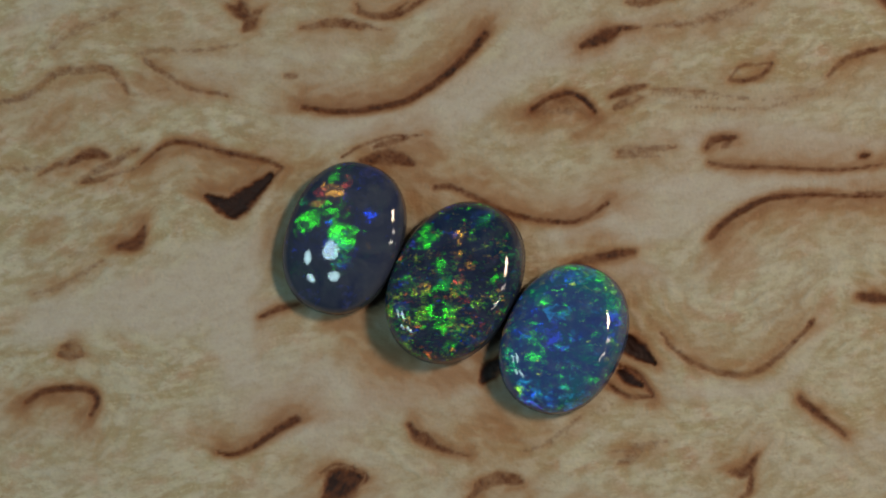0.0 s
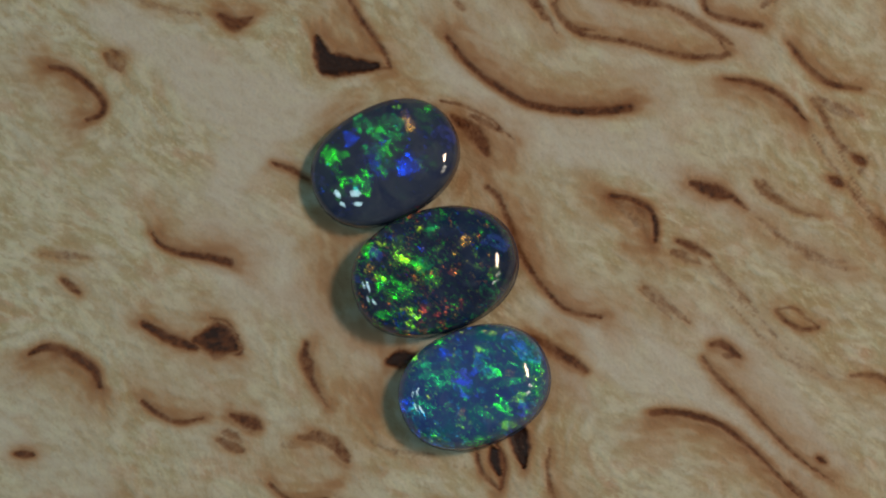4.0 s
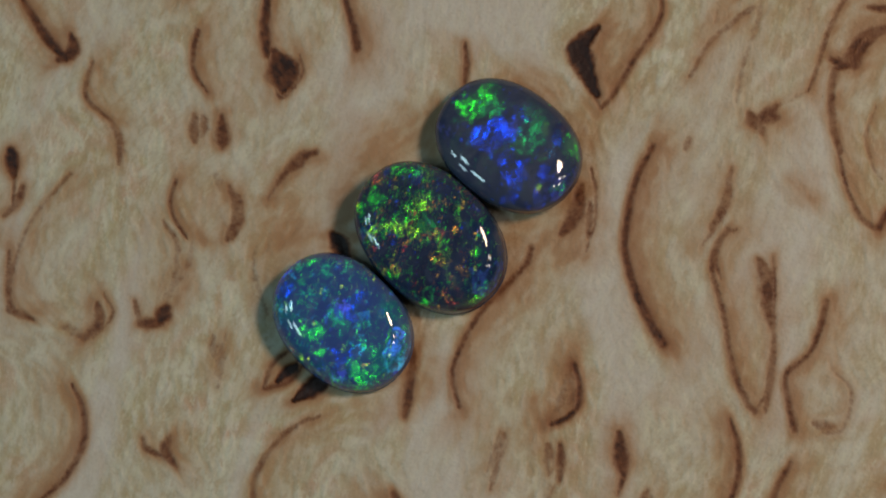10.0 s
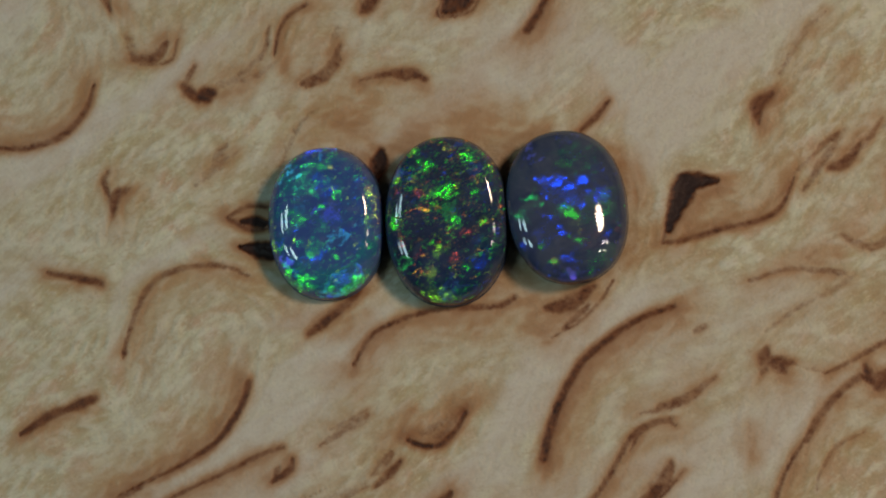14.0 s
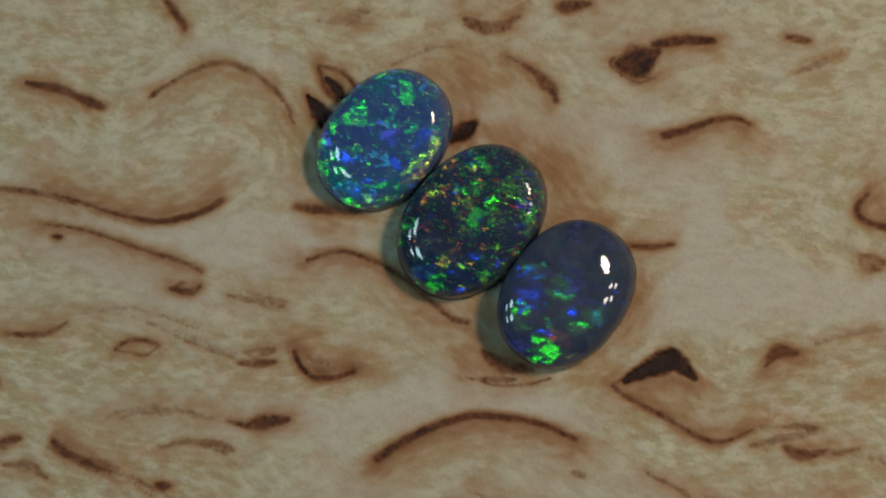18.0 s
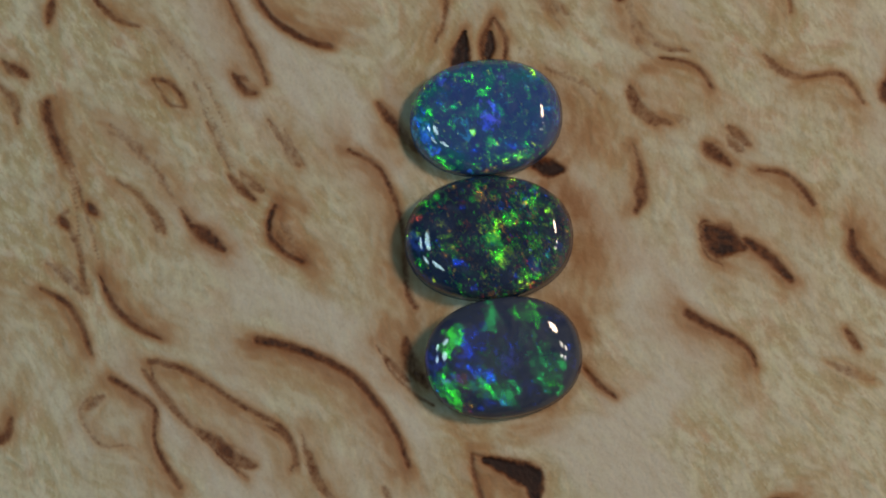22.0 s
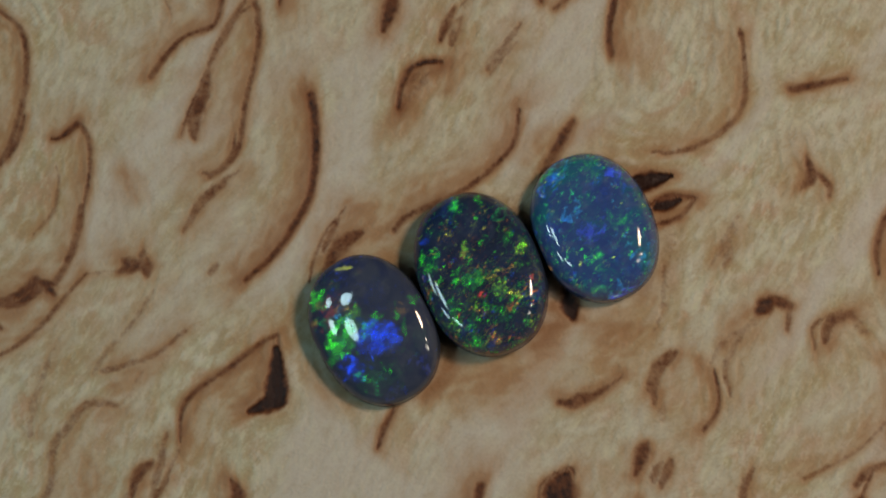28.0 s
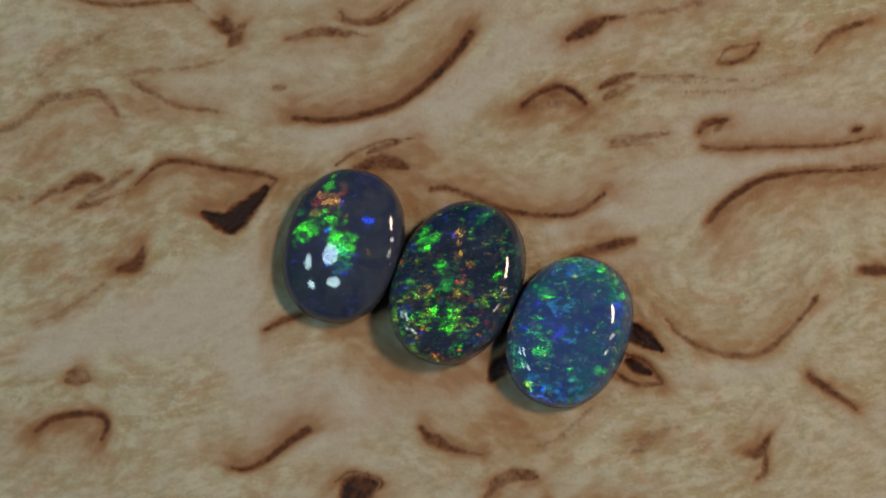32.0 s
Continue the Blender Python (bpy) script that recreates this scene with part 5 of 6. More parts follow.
    flake(287, -0.23, 3.12, 0.15, 0.55, 87, LIME, 0.51)
    flake(287, 3.74, 1.15, 0.25, 0.20, 87, GREEN, 0.69)
    flake(287, 3.25, 2.13, 0.20, 0.20, 87, ORANGE, 0.69)
    flake(287, 2.61, 2.84, 0.35, 0.15, 87, RED, 0.51)
    flake(287, 1.12, 0.73, 0.30, 0.25, 87, ORANGE, 0.51)
    flake(287, -2.46, -4.02, 0.20, 0.35, 87, ORANGE, 0.43)
    flake(287, 0.53, -0.06, 0.30, 0.30, 87, GREEN, 0.51)
    flake(287, 1.87, 4.10, 0.15, 0.35, 87, GREEN, 0.6)
    flake(287, -1.28, 1.67, 0.35, 0.15, 87, LIME, 0.51)
    flake(309, 0.16, -1.17, 0.87, 0.20, 104, LIME, 0.86)
    flake(309, 0.25, -2.30, 0.50, 0.30, 129, LIME, 0.69)
    flake(309, 1.17, 1.19, 0.45, 0.25, 109, ORANGE, 0.69)
    flake(309, -1.13, -3.65, 0.40, 0.70, 109, GREEN, 0.51)
    flake(309, -3.21, -1.96, 0.30, 0.25, 109, GREEN, 0.77)
    flake(309, 0.01, 0.36, 0.62, 0.35, 109, RED, 0.43)
    flake(309, -2.33, -3.77, 0.30, 0.30, 109, RED, 0.51)
    flake(309, 0.11, 3.13, 0.30, 0.20, 139, GREEN, 0.86)
    flake(309, -1.50, -0.74, 0.62, 0.45, 109, LIME, 0.43)
    flake(309, -0.80, 1.52, 0.30, 0.20, 109, ORANGE, 0.51)
    flake(309, 2.58, -1.36, 0.45, 0.35, 109, GOLD, 0.43)
    flake(309, 3.23, 2.32, 0.55, 0.30, 109, RED, 0.43)
    flake(309, 2.42, 3.91, 0.40, 0.20, 109, GREEN, 0.51)
    flake(309, 0.86, -3.11, 0.40, 0.15, 109, LIME, 0.69)
    flake(309, -3.04, -2.85, 0.35, 0.25, 109, GREEN, 0.69)
    flake(309, -1.62, 2.68, 0.15, 0.45, 109, GREEN, 0.43)
    flake(309, 1.52, 2.75, 0.35, 0.35, 109, ORANGE, 0.34)
    flake(309, -3.01, -0.96, 0.25, 0.20, 109, GREEN, 0.6)
    flake(309, 0.57, 0.84, 0.20, 0.20, 109, LIME, 0.69)
    flake(330, 0.02, -0.45, 0.87, 0.18, 105, GREEN, 0.86)
    flake(330, -2.27, -3.56, 0.30, 0.30, 130, ORANGE, 0.77)
    flake(330, -3.16, -2.62, 0.62, 0.40, 130, GREEN, 0.6)
    flake(330, 2.67, -1.06, 0.35, 0.40, 130, GREEN, 0.69)
    flake(330, 2.67, 3.61, 0.62, 0.35, 130, LIME, 0.51)
    flake(330, -0.09, 0.54, 0.25, 0.25, 130, LIME, 0.69)
    flake(330, 0.53, -2.35, 0.30, 0.30, 130, GREEN, 0.6)
    flake(330, -0.40, 1.34, 0.30, 0.20, 130, RED, 0.51)
    flake(330, 0.23, 3.14, 0.20, 0.20, 130, GREEN, 0.77)
    flake(330, 2.47, 2.37, 0.62, 0.30, 130, GOLD, 0.34)
    flake(330, -2.41, -0.73, 0.35, 0.35, 130, GREEN, 0.51)
    flake(330, -0.92, -1.25, 0.70, 0.45, 130, GREEN, 0.43)
    flake(330, 0.21, -3.89, 0.30, 0.50, 130, GREEN, 0.51)
    flake(330, 0.85, 1.34, 0.35, 0.75, 130, LIME, 0.43)
    flake(330, -0.23, 2.21, 0.30, 0.15, 130, TEAL, 0.51)
    flake(330, -1.14, 2.86, 0.25, 0.25, 130, BLUE, 0.6)
    flake(352, -0.81, -1.52, 0.70, 0.62, 152, GREEN, 0.94)
    flake(352, -0.44, -3.16, 0.55, 0.30, 162, GREEN, 0.94)
    flake(352, -3.18, -2.51, 0.55, 0.40, 152, GREEN, 0.73)
    flake(352, -2.20, -3.58, 0.30, 0.25, 152, GOLD, 0.73)
    flake(352, -0.42, 0.57, 0.45, 0.35, 122, GREEN, 1.04)
    flake(352, 2.31, 3.52, 0.70, 0.45, 152, LIME, 0.63)
    flake(352, 0.58, 2.29, 0.40, 0.40, 152, RED, 0.63)
    flake(352, -2.73, -1.35, 0.40, 0.30, 152, ORANGE, 0.52)
    flake(352, 1.48, -3.33, 0.25, 0.35, 152, LIME, 0.73)
    flake(352, -0.48, 3.18, 0.25, 0.25, 152, BLUE, 0.84)
    flake(352, 2.11, 2.55, 0.25, 0.62, 152, LIME, 0.63)
    flake(352, 2.56, -1.27, 0.25, 0.50, 152, GREEN, 0.63)
    flake(352, -0.89, 1.54, 0.45, 0.25, 152, RED, 0.52)
    flake(352, -1.62, 1.32, 0.20, 0.25, 152, ORANGE, 0.73)
    flake(352, -1.28, 2.84, 0.25, 0.35, 152, GREEN, 0.73)
    flake(352, -3.76, -1.26, 0.25, 0.25, 152, LIME, 0.63)
    flake(352, 0.54, -1.89, 0.50, 0.25, 152, RED, 0.37)
    flake(352, -0.25, -4.27, 0.25, 0.25, 152, GREEN, 0.73)
    flake(25, -2.33, -2.02, 0.70, 0.55, 25, LIME, 0.94)
    flake(25, -1.31, -1.18, 0.50, 0.40, 5, GREEN, 0.84)
    flake(25, 1.71, -2.82, 0.25, 0.30, 5, ORANGE, 0.84)
    flake(25, 0.90, -1.45, 0.40, 0.23, 25, GREEN, 0.94)
    flake(25, -0.19, -3.10, 0.55, 0.30, 5, GREEN, 0.65)
    flake(25, 0.81, 2.73, 0.35, 0.30, 5, ORANGE, 0.75)
    flake(25, 0.20, 1.86, 0.25, 0.20, 5, ORANGE, 0.75)
    flake(25, -1.05, 2.04, 0.30, 0.25, 5, BLUE, 0.94)
    flake(25, -0.35, 0.37, 0.30, 0.20, 165, GREEN, 0.84)
    flake(25, -0.94, -2.33, 0.35, 0.30, 5, RED, 0.56)
    flake(25, 2.22, -0.86, 0.35, 0.25, 5, LIME, 0.65)
    flake(25, -2.19, -3.74, 0.20, 0.20, 5, ORANGE, 0.75)
    flake(25, -3.69, -2.12, 0.15, 0.25, 5, LIME, 0.84)
    flake(25, -3.50, -1.15, 0.20, 0.40, 5, GREEN, 0.75)
    flake(25, -1.83, 3.21, 0.30, 0.25, 5, LIME, 0.56)
    flake(25, 0.01, 0.89, 0.30, 0.20, 5, RED, 0.47)
    flake(25, 1.22, 4.26, 0.50, 0.62, 5, GREEN, 0.37)
    flake(25, 0.62, -2.90, 0.45, 0.20, 5, ORANGE, 0.56)
    flake(25, 0.22, 3.23, 0.25, 0.20, 5, BLUE, 0.65)
    flake(25, 2.85, -0.27, 0.20, 0.30, 5, ORANGE, 0.56)
    flake(25, -0.43, 2.77, 0.35, 0.20, 5, LIME, 0.56)
    flake(47, 0.17, -2.27, 0.70, 0.50, 57, GREEN, 0.99)
    flake(47, -1.21, -1.07, 0.45, 0.40, 27, GREEN, 0.94)
    flake(47, -1.91, -2.39, 0.75, 0.55, 27, LIME, 0.59)
    flake(47, 1.79, -2.75, 0.25, 0.35, 27, ORANGE, 0.79)
    flake(47, 0.16, -0.76, 0.35, 0.62, 27, ORANGE, 0.59)
    flake(47, 0.68, 2.71, 0.35, 0.30, 27, LIME, 0.79)
    flake(47, -1.02, 2.13, 0.40, 0.20, 27, BLUE, 0.99)
    flake(47, 0.73, 3.80, 0.45, 0.40, 27, GREEN, 0.59)
    flake(47, 0.37, -3.55, 0.45, 0.40, 27, GREEN, 0.69)
    flake(47, -2.58, -1.97, 0.30, 0.45, 27, LIME, 0.79)
    flake(47, 0.38, 2.10, 0.40, 0.20, 27, RED, 0.49)
    flake(47, 1.08, -1.36, 0.30, 0.20, 27, BLUE, 0.69)
    flake(47, -2.14, -3.73, 0.20, 0.20, 27, ORANGE, 0.69)
    flake(47, -3.44, -0.87, 0.20, 0.30, 27, LIME, 0.79)
    flake(47, -1.68, -0.45, 0.50, 0.30, 27, LIME, 0.49)
    flake(47, 2.24, -0.94, 0.50, 0.25, 27, ORANGE, 0.49)
    flake(47, 2.85, -0.33, 0.20, 0.20, 27, RED, 0.59)
    flake(47, 2.17, 0.40, 0.20, 0.15, 27, BLUE, 0.79)
    flake(47, -0.74, 3.97, 0.35, 0.15, 27, BLUE, 0.69)
    flake(47, 3.44, 2.41, 0.20, 0.20, 27, GREEN, 0.79)
    flake(69, -0.17, -0.52, 0.40, 0.62, 69, LIME, 1.07)
    flake(69, 0.28, -1.80, 0.35, 0.70, 49, GREEN, 0.96)
    flake(69, 0.68, -3.21, 0.70, 0.55, 49, GREEN, 0.75)
    flake(69, -1.29, -0.28, 0.62, 0.55, 49, GREEN, 0.86)
    flake(69, -2.02, -2.16, 0.25, 0.75, 49, LIME, 0.64)
    flake(69, -0.67, 2.22, 0.50, 0.20, 39, BLUE, 0.96)
    flake(69, 2.16, -0.89, 0.75, 0.30, 49, ORANGE, 0.54)
    flake(69, -0.60, -3.01, 0.35, 0.55, 49, GREEN, 0.75)
    flake(69, 2.01, 0.48, 0.35, 0.20, 49, BLUE, 0.86)
    flake(69, -3.38, -0.82, 0.35, 0.35, 49, LIME, 0.75)
    flake(69, 2.20, -2.72, 0.35, 0.20, 49, LIME, 0.75)
    flake(69, 0.45, 2.34, 0.62, 0.40, 49, GREEN, 0.43)
    flake(69, 3.34, 1.51, 0.20, 0.20, 49, GREEN, 0.86)
    flake(69, 0.25, -2.66, 0.25, 0.15, 49, CYAN, 0.86)
    flake(69, 3.47, 2.29, 0.30, 0.20, 49, GREEN, 0.64)
    flake(69, -0.73, -3.79, 0.25, 0.25, 49, LIME, 0.75)
    flake(69, 1.52, -1.42, 0.20, 0.20, 49, ORANGE, 0.86)
    flake(69, -3.42, -1.49, 0.25, 0.20, 49, RED, 0.54)
    flake(69, 3.52, 0.46, 0.35, 0.20, 49, ORANGE, 0.54)
    flake(69, 0.51, 4.08, 0.35, 0.20, 49, GREEN, 0.64)
    flake(69, -2.66, -2.68, 0.20, 0.35, 49, BLUE, 0.75)
    flake(92, 0.04, -0.40, 0.40, 0.87, 72, GREEN, 1.23)
    flake(92, -1.47, -0.20, 0.62, 0.70, 72, LIME, 0.86)
    flake(92, 0.32, -3.47, 0.45, 0.70, 72, LIME, 0.86)
    flake(92, -0.42, -2.24, 0.40, 0.62, 72, GREEN, 0.99)
    flake(92, 2.24, 0.19, 0.35, 0.20, 72, RED, 0.62)
    flake(92, -0.50, 2.34, 0.25, 0.20, 72, BLUE, 1.10)
    flake(92, -3.23, -0.78, 0.50, 0.45, 72, GREEN, 0.73)
    flake(92, 2.03, -0.88, 0.30, 0.35, 72, ORANGE, 0.86)
    flake(92, -0.16, -2.75, 0.15, 0.25, 72, BLUE, 0.99)
    flake(92, 0.01, -1.81, 0.45, 0.40, 72, ORANGE, 0.48)
    flake(92, 3.41, 1.97, 0.62, 0.25, 72, GREEN, 0.62)
    flake(92, 2.92, 3.12, 0.30, 0.20, 72, RED, 0.62)
    flake(92, 2.76, 0.46, 0.25, 0.15, 72, BLUE, 0.86)
    flake(92, 2.38, -0.28, 0.30, 0.20, 72, GREEN, 0.73)
    flake(92, -0.93, -3.79, 0.20, 0.40, 72, GOLD, 0.73)
    flake(92, 2.13, -2.77, 0.25, 0.15, 72, LIME, 0.73)
    flake(92, 1.02, 2.15, 0.50, 0.15, 72, LIME, 0.62)
    flake(92, -2.66, -2.10, 0.45, 0.35, 72, GREEN, 0.73)
    flake(92, 1.69, -1.49, 0.25, 0.30, 72, GREEN, 0.73)
    flake(92, -0.32, 2.00, 0.30, 0.30, 72, GREEN, 0.62)
    flake(92, -3.62, -0.66, 0.35, 0.20, 72, ORANGE, 0.62)
    flake(115, -1.42, 0.17, 0.45, 0.87, 95, GREEN, 0.96)
    flake(115, -3.21, -1.24, 0.75, 0.35, 95, LIME, 0.64)
    flake(115, 1.43, -2.83, 0.30, 0.45, 95, ORANGE, 0.86)
    flake(115, 2.85, -1.19, 0.35, 0.20, 95, GREEN, 1.07)
    flake(115, 0.28, -0.62, 0.62, 0.20, 105, ORANGE, 0.64)
    flake(115, -3.10, -2.45, 0.50, 0.30, 95, GREEN, 0.86)
    flake(115, 2.24, 3.68, 0.30, 0.40, 95, LIME, 0.54)
    flake(115, -2.21, -3.31, 0.35, 0.30, 95, ORANGE, 0.64)
    flake(115, 0.23, -3.08, 0.35, 0.55, 95, LIME, 0.64)
    flake(115, -0.93, -2.37, 0.35, 0.35, 95, GREEN, 0.64)
    flake(115, -0.60, 1.61, 0.35, 0.25, 95, ORANGE, 0.64)
    flake(115, 0.39, 1.30, 0.35, 0.15, 95, GREEN, 0.64)
    flake(115, 1.67, -0.90, 0.40, 0.30, 95, GREEN, 0.54)
    flake(115, 0.65, -1.68, 0.50, 0.25, 95, LIME, 0.54)
    flake(115, 3.29, 2.68, 0.35, 0.20, 95, GREEN, 0.54)
    flake(115, -1.87, -0.97, 0.75, 0.62, 95, GREEN, 0.43)
    flake(115, -0.31, -0.13, 0.35, 0.35, 95, LIME, 0.54)
    flake(115, -1.79, -1.91, 0.25, 0.20, 95, BLUE, 0.75)
    flake(115, 1.96, -2.64, 0.20, 0.20, 95, ORANGE, 0.75)
    flake(150, 2.60, -0.90, 0.37, 0.58, 130, LIME, 0.79)
    flake(150, 2.85, 0.14, 0.26, 0.37, 130, GREEN, 0.7)
    flake(150, 0.43, 1.47, 0.21, 0.47, 130, LIME, 0.7)
    flake(150, 0.59, -2.73, 0.66, 0.21, 140, GOLD, 0.7)
    flake(150, -2.77, -1.85, 0.42, 0.26, 130, GREEN, 0.79)
    flake(150, -3.00, -0.91, 0.42, 0.47, 130, GREEN, 0.53)
    flake(150, -0.94, -2.91, 0.26, 0.47, 130, GREEN, 0.7)
    flake(150, -2.38, -3.20, 0.21, 0.21, 130, RED, 0.62)
    flake(150, 0.27, -1.69, 0.37, 0.37, 130, LIME, 0.44)
    flake(150, -0.11, 1.00, 0.21, 0.21, 130, RED, 0.7)
    flake(150, -0.48, 1.44, 0.21, 0.21, 130, BLUE, 0.7)
    flake(150, 2.01, 3.39, 0.42, 0.37, 130, GREEN, 0.44)
    flake(150, -3.33, -2.51, 0.47, 0.13, 130, GREEN, 0.7)
    flake(150, -0.69, 2.58, 0.21, 0.32, 130, GREEN, 0.53)
    flake(150, 0.64, 2.78, 0.26, 0.21, 130, ORANGE, 0.53)
    flake(150, -0.43, -0.41, 0.66, 0.53, 130, GREEN, 0.31)
    flake(150, -1.55, -1.74, 0.42, 0.21, 130, ORANGE, 0.44)
    flake(150, -0.81, 3.62, 0.26, 0.21, 130, BLUE, 0.53)
    flake(150, 3.17, 2.68, 0.26, 0.32, 130, GREEN, 0.44)
    flake(174, -1.49, 2.62, 0.66, 0.42, 154, GREEN, 0.7)
    flake(174, 0.65, 2.73, 0.32, 0.21, 154, GOLD, 0.79)
    flake(174, 2.28, 3.77, 0.21, 0.32, 154, GREEN, 0.7)
    flake(174, 0.31, 1.39, 0.26, 0.47, 154, ORANGE, 0.53)
    flake(174, -0.67, -2.87, 0.42, 0.21, 154, GREEN, 0.88)
    flake(174, 0.45, -2.86, 0.66, 0.21, 154, GOLD, 0.53)
    flake(174, -1.25, -1.78, 0.21, 0.32, 154, GREEN, 0.79)
    flake(174, 0.07, -2.02, 0.26, 0.53, 154, LIME, 0.62)
    flake(174, 2.55, 0.09, 0.32, 0.42, 154, GREEN, 0.62)
    flake(174, 1.39, 2.93, 0.26, 0.53, 154, LIME, 0.53)
    flake(174, 0.19, -0.80, 0.37, 0.37, 154, ORANGE, 0.53)
    flake(174, -0.71, 0.94, 0.37, 0.21, 154, GREEN, 0.62)
    flake(174, -2.28, -3.24, 0.37, 0.26, 154, ORANGE, 0.53)
    flake(174, -2.49, -0.41, 0.37, 0.53, 154, GREEN, 0.53)
    flake(174, -2.42, -1.89, 0.37, 0.26, 154, GREEN, 0.62)
    flake(174, -0.34, 3.65, 0.21, 0.21, 154, BLUE, 0.7)
    flake(174, 1.66, -1.38, 0.37, 0.21, 154, LIME, 0.44)
    flake(174, 2.93, 2.48, 0.16, 0.37, 154, GREEN, 0.44)
    flake(174, -1.78, -1.25, 0.26, 0.26, 154, LIME, 0.53)
    flake(174, 2.55, -0.87, 0.21, 0.53, 154, LIME, 0.44)
    # the sparks crowd on one half
    return layers, np.clip(0.66 - (0.5 * x + 0.86 * y) / 7.5, 0.25, 1)


def paint_blue(x, y):
    layers, flake = flakes_on(x, y)
    flake(200, 2.00, 3.62, 0.70, 0.25, 150, GREEN, 1.85)
    flake(200, 0.65, 4.17, 0.75, 0.15, 10, GREEN, 1.29)
    flake(200, -0.96, 1.88, 0.35, 0.50, 0, GREEN, 1.29)
    flake(200, -1.50, -0.42, 0.45, 0.75, 0, GREEN, 1.29)
    flake(200, -0.29, 0.66, 0.50, 0.25, 0, BLUE, 1.47)
    flake(200, -1.10, 0.53, 0.75, 0.20, 0, BLUE, 1.29)
    flake(200, 0.38, 3.23, 0.35, 0.25, 0, BLUE, 1.67)
    flake(200, -2.31, 0.39, 0.50, 0.40, 0, BLUE, 1.09)
    flake(200, -1.77, -1.50, 0.35, 0.40, 0, GREEN, 1.29)
    flake(200, -2.85, -0.95, 0.40, 0.35, 0, TEAL, 1.09)
    flake(200, 2.94, 1.73, 0.40, 0.50, 0, GREEN, 1.29)
    flake(200, -1.09, -3.38, 0.55, 0.35, 0, CYAN, 1.47)
    flake(200, 0.66, 0.11, 0.20, 0.25, 0, CYAN, 1.67)
    flake(200, 2.81, 2.67, 0.45, 0.25, 0, LIME, 1.53)
    flake(200, 2.14, 2.68, 0.20, 0.15, 0, RED, 1.09)
    flake(200, -0.15, -2.44, 0.35, 0.15, 0, GREEN, 1.29)
    flake(200, 1.46, -0.43, 0.50, 0.35, 0, TEAL, 0.74)
    flake(200, 3.61, 0.64, 0.15, 0.62, 0, GOLD, 1.53)
    flake(200, -3.39, 0.40, 0.15, 0.45, 0, ORANGE, 1.53)
    flake(200, 1.73, -2.45, 0.45, 0.20, 0, GREEN, 0.92)
    flake(200, -1.90, -3.38, 0.45, 0.35, 0, BLUE, 1.47)
    flake(200, 1.33, 3.63, 0.25, 0.20, 0, LIME, 1.79)
    flake(222, 1.64, 1.80, 1.13, 0.25, 47, GREEN, 1.28)
    flake(222, -0.92, 1.67, 0.30, 0.55, 22, LIME, 1.14)
    flake(222, 0.13, 1.21, 0.45, 0.40, 22, TEAL, 0.95)
    flake(222, 1.94, 0.33, 0.70, 0.45, 22, GREEN, 1.28)
    flake(222, -3.04, 0.40, 0.45, 0.15, 52, GREEN, 1.21)
    flake(222, -3.59, -1.12, 0.30, 0.45, 22, LIME, 1.33)
    flake(222, -1.42, 2.92, 0.40, 0.15, 42, GOLD, 1.51)
    flake(222, 3.11, -0.08, 0.50, 0.20, 22, LIME, 1.51)
    flake(222, 2.47, 3.00, 0.15, 0.62, 22, LIME, 1.51)
    flake(222, 1.24, 2.08, 0.30, 0.20, 22, ORANGE, 1.14)
    flake(222, -1.68, -0.81, 1.00, 1.00, 22, TEAL, 0.61)
    flake(222, 0.45, -3.58, 0.30, 0.20, 22, GREEN, 1.08)
    flake(222, -0.06, 3.89, 0.45, 0.15, 22, GREEN, 0.82)
    flake(222, 1.84, 3.48, 0.35, 0.40, 22, GREEN, 0.67)
    flake(222, -1.25, -2.96, 0.62, 0.50, 22, TEAL, 0.54)
    flake(222, 1.23, -0.82, 0.40, 0.20, 22, GREEN, 0.82)
    flake(222, -2.24, -3.78, 0.40, 0.35, 22, BLUE, 0.95)
    flake(222, 0.26, 3.44, 0.45, 0.20, 22, BLUE, 0.82)
    flake(222, 2.64, 1.47, 0.25, 0.35, 22, LIME, 1.33)
    flake(222, -2.33, 0.10, 0.45, 0.35, 22, BLUE, 0.67)
    flake(222, -0.47, -0.91, 0.75, 0.50, 22, TEAL, 0.54)
    flake(265, 0.55, 1.84, 0.62, 0.30, 35, GREEN, 1.19)
    flake(265, -0.61, 1.92, 0.40, 0.35, 65, TEAL, 0.83)
    flake(265, -1.92, 1.03, 0.13, 0.62, 45, CYAN, 0.95)
    flake(265, -1.57, -0.78, 1.00, 0.87, 65, TEAL, 0.59)
    flake(265, 0.87, -0.99, 0.75, 0.20, 65, GREEN, 0.83)
    flake(265, 1.07, -1.83, 0.50, 0.35, 65, LIME, 1.16)
    flake(265, 2.57, 1.07, 0.30, 0.35, 65, LIME, 1.33)
    flake(265, 1.95, -0.58, 0.30, 0.40, 65, GREEN, 0.83)
    flake(265, 0.64, -3.72, 0.35, 0.25, 65, LIME, 1.16)
    flake(265, 1.98, 2.38, 0.35, 0.20, 65, ORANGE, 1.16)
    flake(265, 3.11, 3.20, 0.20, 0.40, 35, ORANGE, 1.33)
    flake(265, -1.06, 2.88, 0.62, 0.20, 45, GREEN, 0.71)
    flake(265, 1.08, 2.34, 0.40, 0.15, 65, TEAL, 0.95)
    flake(265, 2.47, -2.02, 0.50, 0.25, 65, GREEN, 0.71)
    flake(265, 3.14, 0.06, 0.45, 0.20, 65, LIME, 0.99)
    flake(265, -3.08, 0.81, 0.30, 0.15, 65, GREEN, 0.83)
